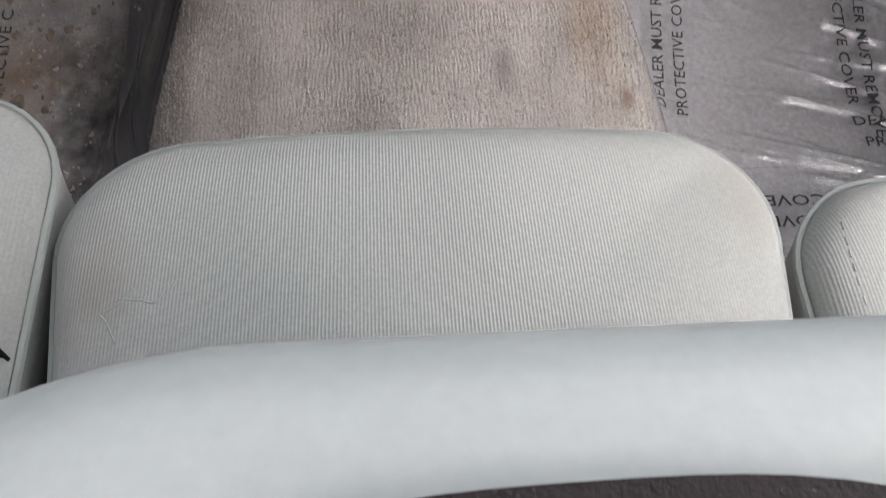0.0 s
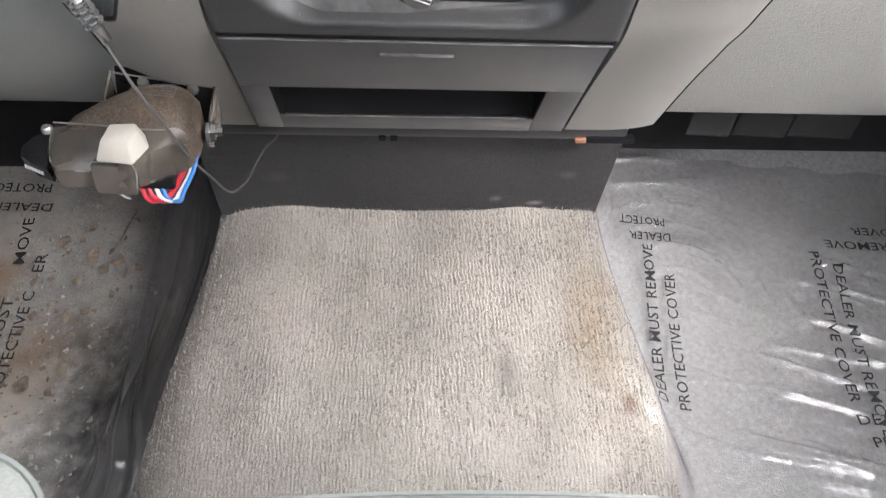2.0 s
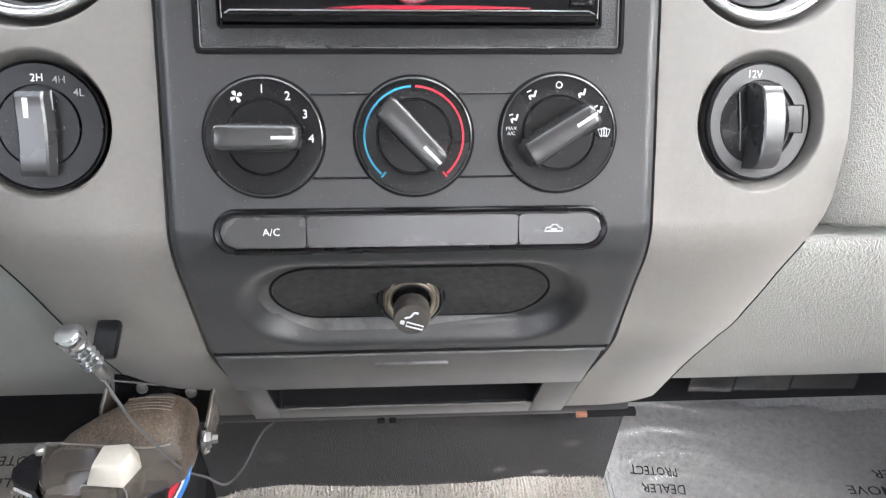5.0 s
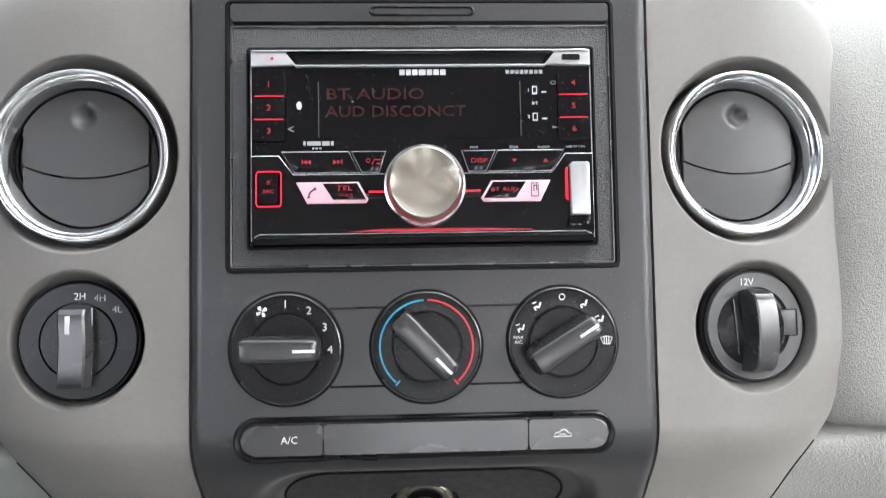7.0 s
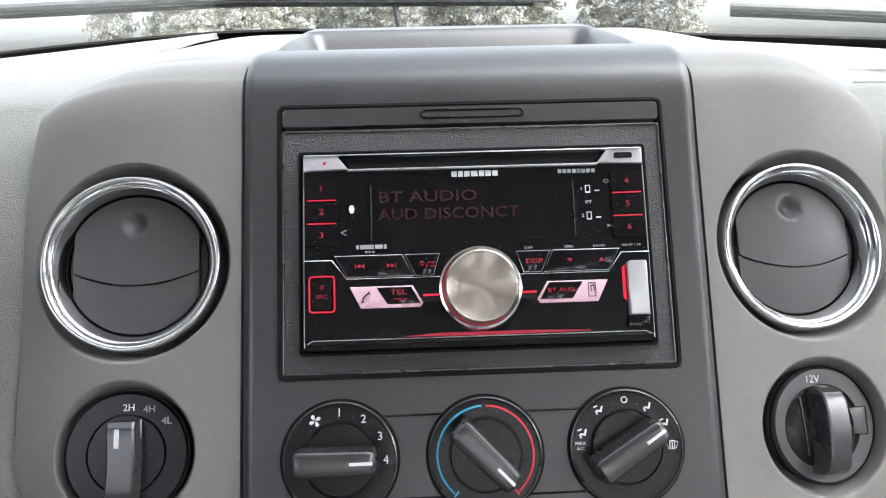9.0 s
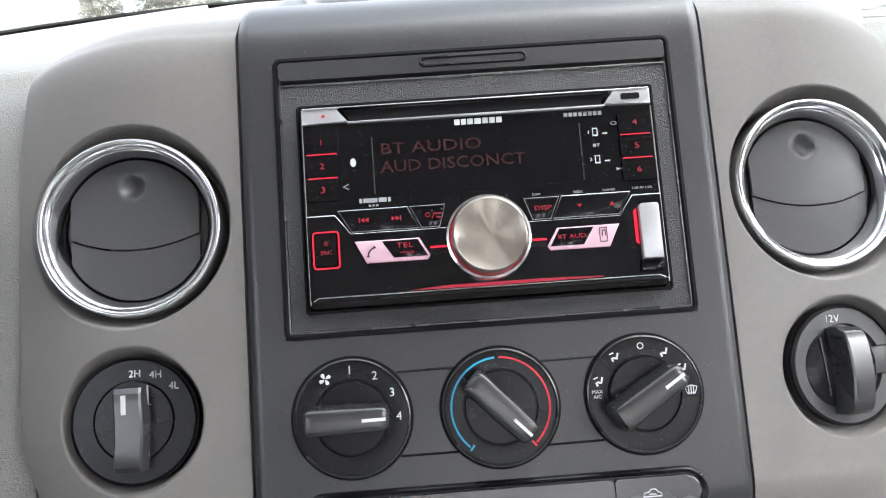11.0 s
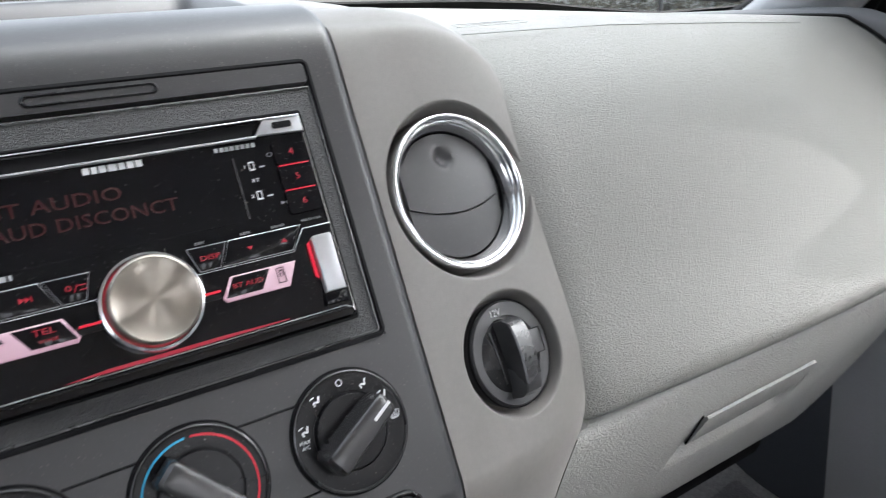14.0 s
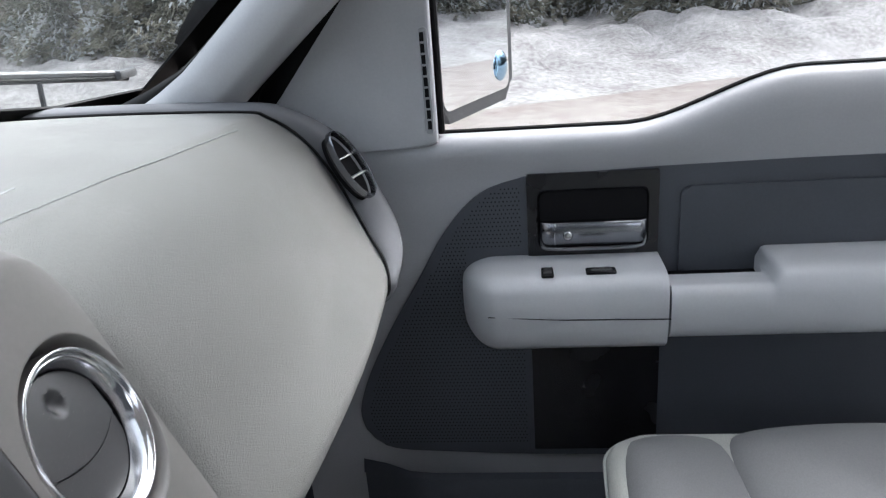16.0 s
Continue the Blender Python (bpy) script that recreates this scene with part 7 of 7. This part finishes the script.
part("lid_ridge", tube([(-0.0140, 0.0150, 0.0042), (-0.0130, 0.0, 0.0046), (-0.0118, -0.0150, 0.0042)], 0.0005, 6), KNOB_BLACK, ps, "thin ridge on the lid")
part("hinge", rbox(0.0096, 0.0138, 0.003, 0.0006, at=(0.0205, 0.0014, 0.0016)), MIDBEZEL, ps, "square hinge cover")
part("hinge_gap", tube([(0.0205 + q[0], 0.0014 + q[1], 0.0031) for q in round_rect(-0.0051, -0.0072, 0.0051, 0.0072, 0.0006)], 0.0003, 5, closed=True), DARK, ps, "dark joint round the hinge")
lettering("12V", 0.0056, INK, ps, face(-0.0050, 0.0240, 0.0031))

# ---- trailer brake controller on its bracket ----
ctrl = thing("brake_controller", "dusty trailer brake controller in smoky clear plastic on a bracket", "controller")


rows = []
for yy, x0, x1, zb, zt in ((0.006, -0.180, -0.150, 0.322, 0.351), (-0.002, -0.188, -0.1445, 0.321, 0.3575), (-0.010, -0.196, -0.1430, 0.320, 0.3600), (-0.020, -0.207, -0.1425, 0.319, 0.3605), (-0.032, -0.220, -0.1430, 0.318, 0.3585), (-0.043, -0.2290, -0.1460, 0.318, 0.352)):
    rows.append([(x0, yy, zb + 0.006), (x0, yy, zt - 0.014), (x0 + 0.006, yy, zt - 0.005), (x0 + 0.016, yy, zt), (x1 - 0.014, yy, zt), (x1 - 0.005, yy, zt - 0.005), (x1, yy, zt - 0.014), (x1, yy, zb + 0.004), (x1 - 0.006, yy, zb), (x0 + 0.006, yy, zb)])
house = part("housing", grid(rows, close_u=True, caps=True), BROWNHOUSE, ctrl, "dusty dark housing", angle=50)
for k in range(5):
    yy = -0.0065 - 0.0030 * k
    line = [(x, yy - 0.004 * ((x + 0.168) / 0.02) ** 2, lerp(0.3592, 0.3606, k / 4)) for x in (-0.184, -0.176, -0.168, -0.160, -0.154)]
    part("rib", tube(line, 0.0007, 6), BROWNHOUSE, house, "dusty raised rib")
rows = []
for yy, x0, x1, zb, zt in ((-0.041, -0.2275, -0.1455, 0.318, 0.3525), (-0.052, -0.2285, -0.158, 0.319, 0.346), (-0.060, -0.2255, -0.170, 0.320, 0.340), (-0.064, -0.2225, -0.173, 0.322, 0.336)):
    rows.append([(x0, yy, zb + 0.004), (x0, yy, zt - 0.004), (x0 + 0.004, yy, zt), (x1 - 0.004, yy, zt), (x1, yy, zt - 0.004), (x1, yy, zb + 0.004), (x1 - 0.004, yy, zb), (x0 + 0.004, yy, zb)])
cover = part("clear_cover", grid(rows, close_u=True, caps=True), SMOKE, ctrl, "smoky clear front cover", angle=50)
part("inner_board", rbox(0.046, 0.014, 0.014, 0.002, at=(-0.192, -0.052, 0.330), m=pose(0, 0, 0, 0, 0, 4)), BROWNHOUSE, ctrl, "dark circuit block inside")
part("front_box", rbox(0.0245, 0.010, 0.021, 0.0015, at=(-0.1865, -0.0645, 0.332), m=pose(0, 0, 0, -8, 0, -4)), SMOKE, ctrl, "smoky clear box below the lever")
for line in ([(-0.1985, -0.0635, 0.3425), (-0.1740, -0.0655, 0.3425), (-0.1750, -0.0690, 0.3215)], [(-0.226, -0.040, 0.350), (-0.227, -0.049, 0.344), (-0.2235, -0.0600, 0.3365), (-0.202, -0.0650, 0.3362), (-0.1985, -0.0640, 0.3425)], [(-0.2255, -0.0385, 0.3530), (-0.200, -0.0425, 0.3545), (-0.164, -0.0465, 0.3545), (-0.150, -0.0425, 0.3530)]):
    part("molded_edge", tube(smooth_path(line, 4), 0.0005, 6), MOLDED, cover, "pale molded edge")
b = bmesh.new()
low = [(-0.1945, -0.0670, 0.3455), (-0.1715, -0.0700, 0.3455), (-0.1635, -0.0570, 0.3490), (-0.1680, -0.0470, 0.3510), (-0.1880, -0.0485, 0.3510)]
top_ = [(-0.1900, -0.0620, 0.3580), (-0.1735, -0.0635, 0.3580), (-0.1680, -0.0550, 0.3600), (-0.1710, -0.0495, 0.3620), (-0.1860, -0.0505, 0.3620)]
grid([low, top_], b, close_u=True, caps=True)
bmesh.ops.bevel(b, geom=b.edges[:], offset=0.0012, segments=2, profile=0.5, affect="EDGES")
part("manual_lever", b, BULB, ctrl, "ivory manual lever")
b = bmesh.new()
grid([[(-0.229, -0.036, 0.346), (-0.229, -0.060, 0.334), (-0.229, -0.057, 0.320), (-0.229, -0.036, 0.322)], [(-0.240, -0.040, 0.343), (-0.240, -0.055, 0.334), (-0.240, -0.053, 0.322), (-0.240, -0.040, 0.324)], [(-0.2475, -0.044, 0.338), (-0.2475, -0.0495, 0.335), (-0.2470, -0.049, 0.326), (-0.2470, -0.044, 0.327)]], b, close_u=True, caps=True)
part("nose", b, BLACK_DIAL, ctrl, "dark end with a maker label", angle=50)
b = bars(bmesh.new(), -0.0085, 0, 0, (0.0022, 0.0020, 0.0018, 0.0022, 0.0018, 0.0022), 0.0026, 0.0006)
part("maker_label", b, INK, ctrl, "pale bars on the dark end", pose(-0.2385, -0.0560, 0.3290, 80, 0, -27), smooth=False)
part("side_stub", lathe([(0.0, 0.004), (0.0025, 0.004), (0.0034, 0.0028), (0.0034, 0.0)], 12, at=(-0.2300, -0.0400, 0.347)), ZINC, ctrl, "pale stub")
b = bmesh.new()
rbox(0.066, 0.0018, 0.036, at=(-0.1735, 0.021, 0.332), m=pose(0, 0, 0, 0, 9.5, 0), bm=b)
part("bracket_back", b, BLACK_DIAL, ctrl, "black bracket plate")
part("bracket_edge", tube([(-0.2065, 0.0195, 0.3515), (-0.1405, 0.0195, 0.3405)], 0.0006, 6), MOLDED, ctrl, "worn bracket edge")
for pts, x in (([(0.020, 0.352), (0.000, 0.345), (-0.012, 0.335), (-0.012, 0.318), (0.020, 0.318)], -0.2075), ([(0.020, 0.341), (0.006, 0.3375), (-0.018, 0.3300), (-0.022, 0.3220), (-0.014, 0.3160), (0.020, 0.3120)], -0.1390)):
    part("bracket_arm", prism(pts, -0.0008, 0.0008), SMOKE, ctrl, "smoky bracket side", Matrix(((0, 0, 1, x), (1, 0, 0, 0), (0, 1, 0, 0), (0, 0, 0, 1))), smooth=False)
    part("arm_edge", tube([(x + 0.001, q, z) for q, z in pts[:-1]], 0.0007, 5), MOLDED, ctrl, "pale bracket edge")
for x, z in ((-0.1865, 0.3435), (-0.154, 0.3385)):
    part("screw", lathe([(0.0, 0.003), (0.0030, 0.0022), (0.0042, 0.0)], 12, at=(x, 0.0195, z), m=pose(0, 0, 0, 80, 0, 0)), ZINC, ctrl, "round screw head")
bm_ = lathe([(0.0, 0.010), (0.0030, 0.010), (0.0034, 0.0065), (0.0056, 0.0060), (0.0060, 0.0028), (0.0075, 0.0023), (0.0075, 0.0)], 6, m=pose(0, 0, 0, 0, 90, 0), at=(-0.1385, -0.0185, 0.3320))
part("pivot_bolt", bm_, CHROME, ctrl, "bright pivot bolt and nut")
part("tie_tail", tube(smooth_path([(-0.1930, -0.0560, 0.3190), (-0.1925, -0.0555, 0.3120), (-0.1900, -0.0550, 0.3060), (-0.1870, -0.0545, 0.3040)], 5), 0.0007, 6), WIRE_WHITE, ctrl, "white cable tie tail")
part("plug", rbox(0.026, 0.014, 0.012, 0.002, at=(-0.170, -0.046, 0.316)), RUBBER, ctrl, "black wire plug")
for k, (mt, dx) in enumerate(((WIRE_RED, 0.0), (WIRE_WHITE, 0.005), (WIRE_BLUE, 0.009), (WIRE_RED, -0.004), (WIRE_BLACK, 0.003))):
    pts = smooth_path([(-0.175 + dx, -0.050, 0.314), (-0.172 + dx, -0.055, 0.307 - 0.0008 * k), (-0.164 + dx, -0.056, 0.304), (-0.158 + dx * 0.6, -0.050, 0.308), (-0.150 + dx * 0.5, -0.040, 0.320), (-0.149 + dx * 0.4, -0.025, 0.330)], 6)
    part("wire", tube(pts, 0.0015, 7), mt, ctrl, ("red wire", "white wire", "blue wire", "red wire", "black wire")[k])

# ---- small plug microphone hanging on a clip, with its cable ----
mic = thing("plug_clip", "chrome ribbed plug in a black clip with a thin cable", "plug")
part("clip_plate", prism([(-0.026, 0.031), (0.004, 0.028), (0.020, 0.002), (0.016, -0.019), (-0.003, -0.015), (-0.022, 0.008)], -0.0015, 0.0015, 0.0006), BLACK_GLOSS, mic, "glossy black clip plate", FM @ face(-0.1690, -0.1935, -0.0490) @ Matrix.Rotation(radians(44), 4, "X"))
part("clip_arm", rbox(0.013, 0.022, 0.007, 0.0025, at=(-0.165, -0.054, 0.444), m=pose(0, 0, 0, 30, 0, 0)), BLACK_DIAL, mic, "black clip tongue")
p0, p1 = Vector((-0.174, -0.074, 0.465)), Vector((-0.166, -0.066, 0.430))
d = (p1 - p0).normalized()
prof = [(0.0, 0.0), (0.0085, 0.0004), (0.0095, 0.002), (0.0095, 0.007), (0.008, 0.009), (0.0055, 0.0095)]
for k in range(5):
    h = 0.0105 + 0.0042 * k
    prof += [(0.0052, h), (0.0074, h + 0.0008), (0.0074, h + 0.0020), (0.0052, h + 0.0028), (0.0050, h + 0.0040)]
prof += [(0.0042, 0.034), (0.0038, 0.042), (0.0, 0.043)]
bm_ = lathe([(r * 0.78, h * 0.92) for r, h in prof], 28)
bmesh.ops.transform(bm_, matrix=Matrix.Translation(p0) @ d.to_track_quat("Z", "Y").to_matrix().to_4x4(), verts=bm_.verts[:])
part("plug_body", bm_, CHROME, mic, "ribbed chrome plug body")
cable = smooth_path([(-0.1670, -0.0665, 0.4285), (-0.157, -0.070, 0.403), (-0.150, -0.062, 0.372), (-0.147, -0.040, 0.327), (-0.149, 0.0, 0.275), (-0.146, 0.030, 0.233), (-0.138, 0.055, 0.2235), (-0.130, 0.074, 0.231), (-0.123, 0.0815, 0.239), (-0.115, 0.0835, 0.246), (-0.106, 0.084, 0.262)], 8)
part("cable", tube(cable, 0.0009, 7), CABLE, mic, "thin black cable")

# clear tabs hanging under the dash
tabs = thing("plastic_tab", "clear plastic duct edge hanging under the dash", "duct")
for x0, x1 in ((0.272, 0.315), (0.318, 0.372), (0.375, 0.440)):
    part("tab", thicken(grid([[(x0, 0.15, 0.245), (x1, 0.15, 0.245)], [(x0, 0.152, 0.205), (x1, 0.152, 0.203)], [(x0 + 0.004, 0.165, 0.196), (x1 - 0.004, 0.165, 0.194)]]), 0.0015), CLEARTAB, tabs)

# ---- wipers outside the glass ----
def wiper(a, c, label):
    t = thing("windshield_wiper", label, "wiper", group="windshield wipers")
    a, c = Vector(a), Vector(c)
    part("blade", tube([a, a.lerp(c, 0.5) + Vector((0, 0, 0.008)), c], 0.0055, 8), WIPERGRAY, t, "weathered gray blade")
    part("squeegee", tube([a + Vector((0, -0.002, -0.007)), a.lerp(c, 0.5) + Vector((0, -0.002, 0.001)), c + Vector((0, -0.002, -0.007))], 0.004, 6), RUBBER, t, "black rubber edge")
    p = a.lerp(c, 0.76)
    part("arm", tube([p, p + Vector((0.004, 0.004, -0.03)), p + Vector((0.012, 0.012, -0.08))], 0.0035, 8), WIPERGRAY, t, "thin gray wiper arm")
    part("end_clip", rbox(0.05, 0.014, 0.014, 0.004, at=c), WIPERGRAY, t)


wiper((-0.56, 0.49, 0.810), (0.11, 0.53, 0.818), "gray wiper lying along the windshield foot")
wiper((0.345, 0.532, 0.802), (0.938, 0.36, 0.737), "gray wiper lying along the windshield foot")
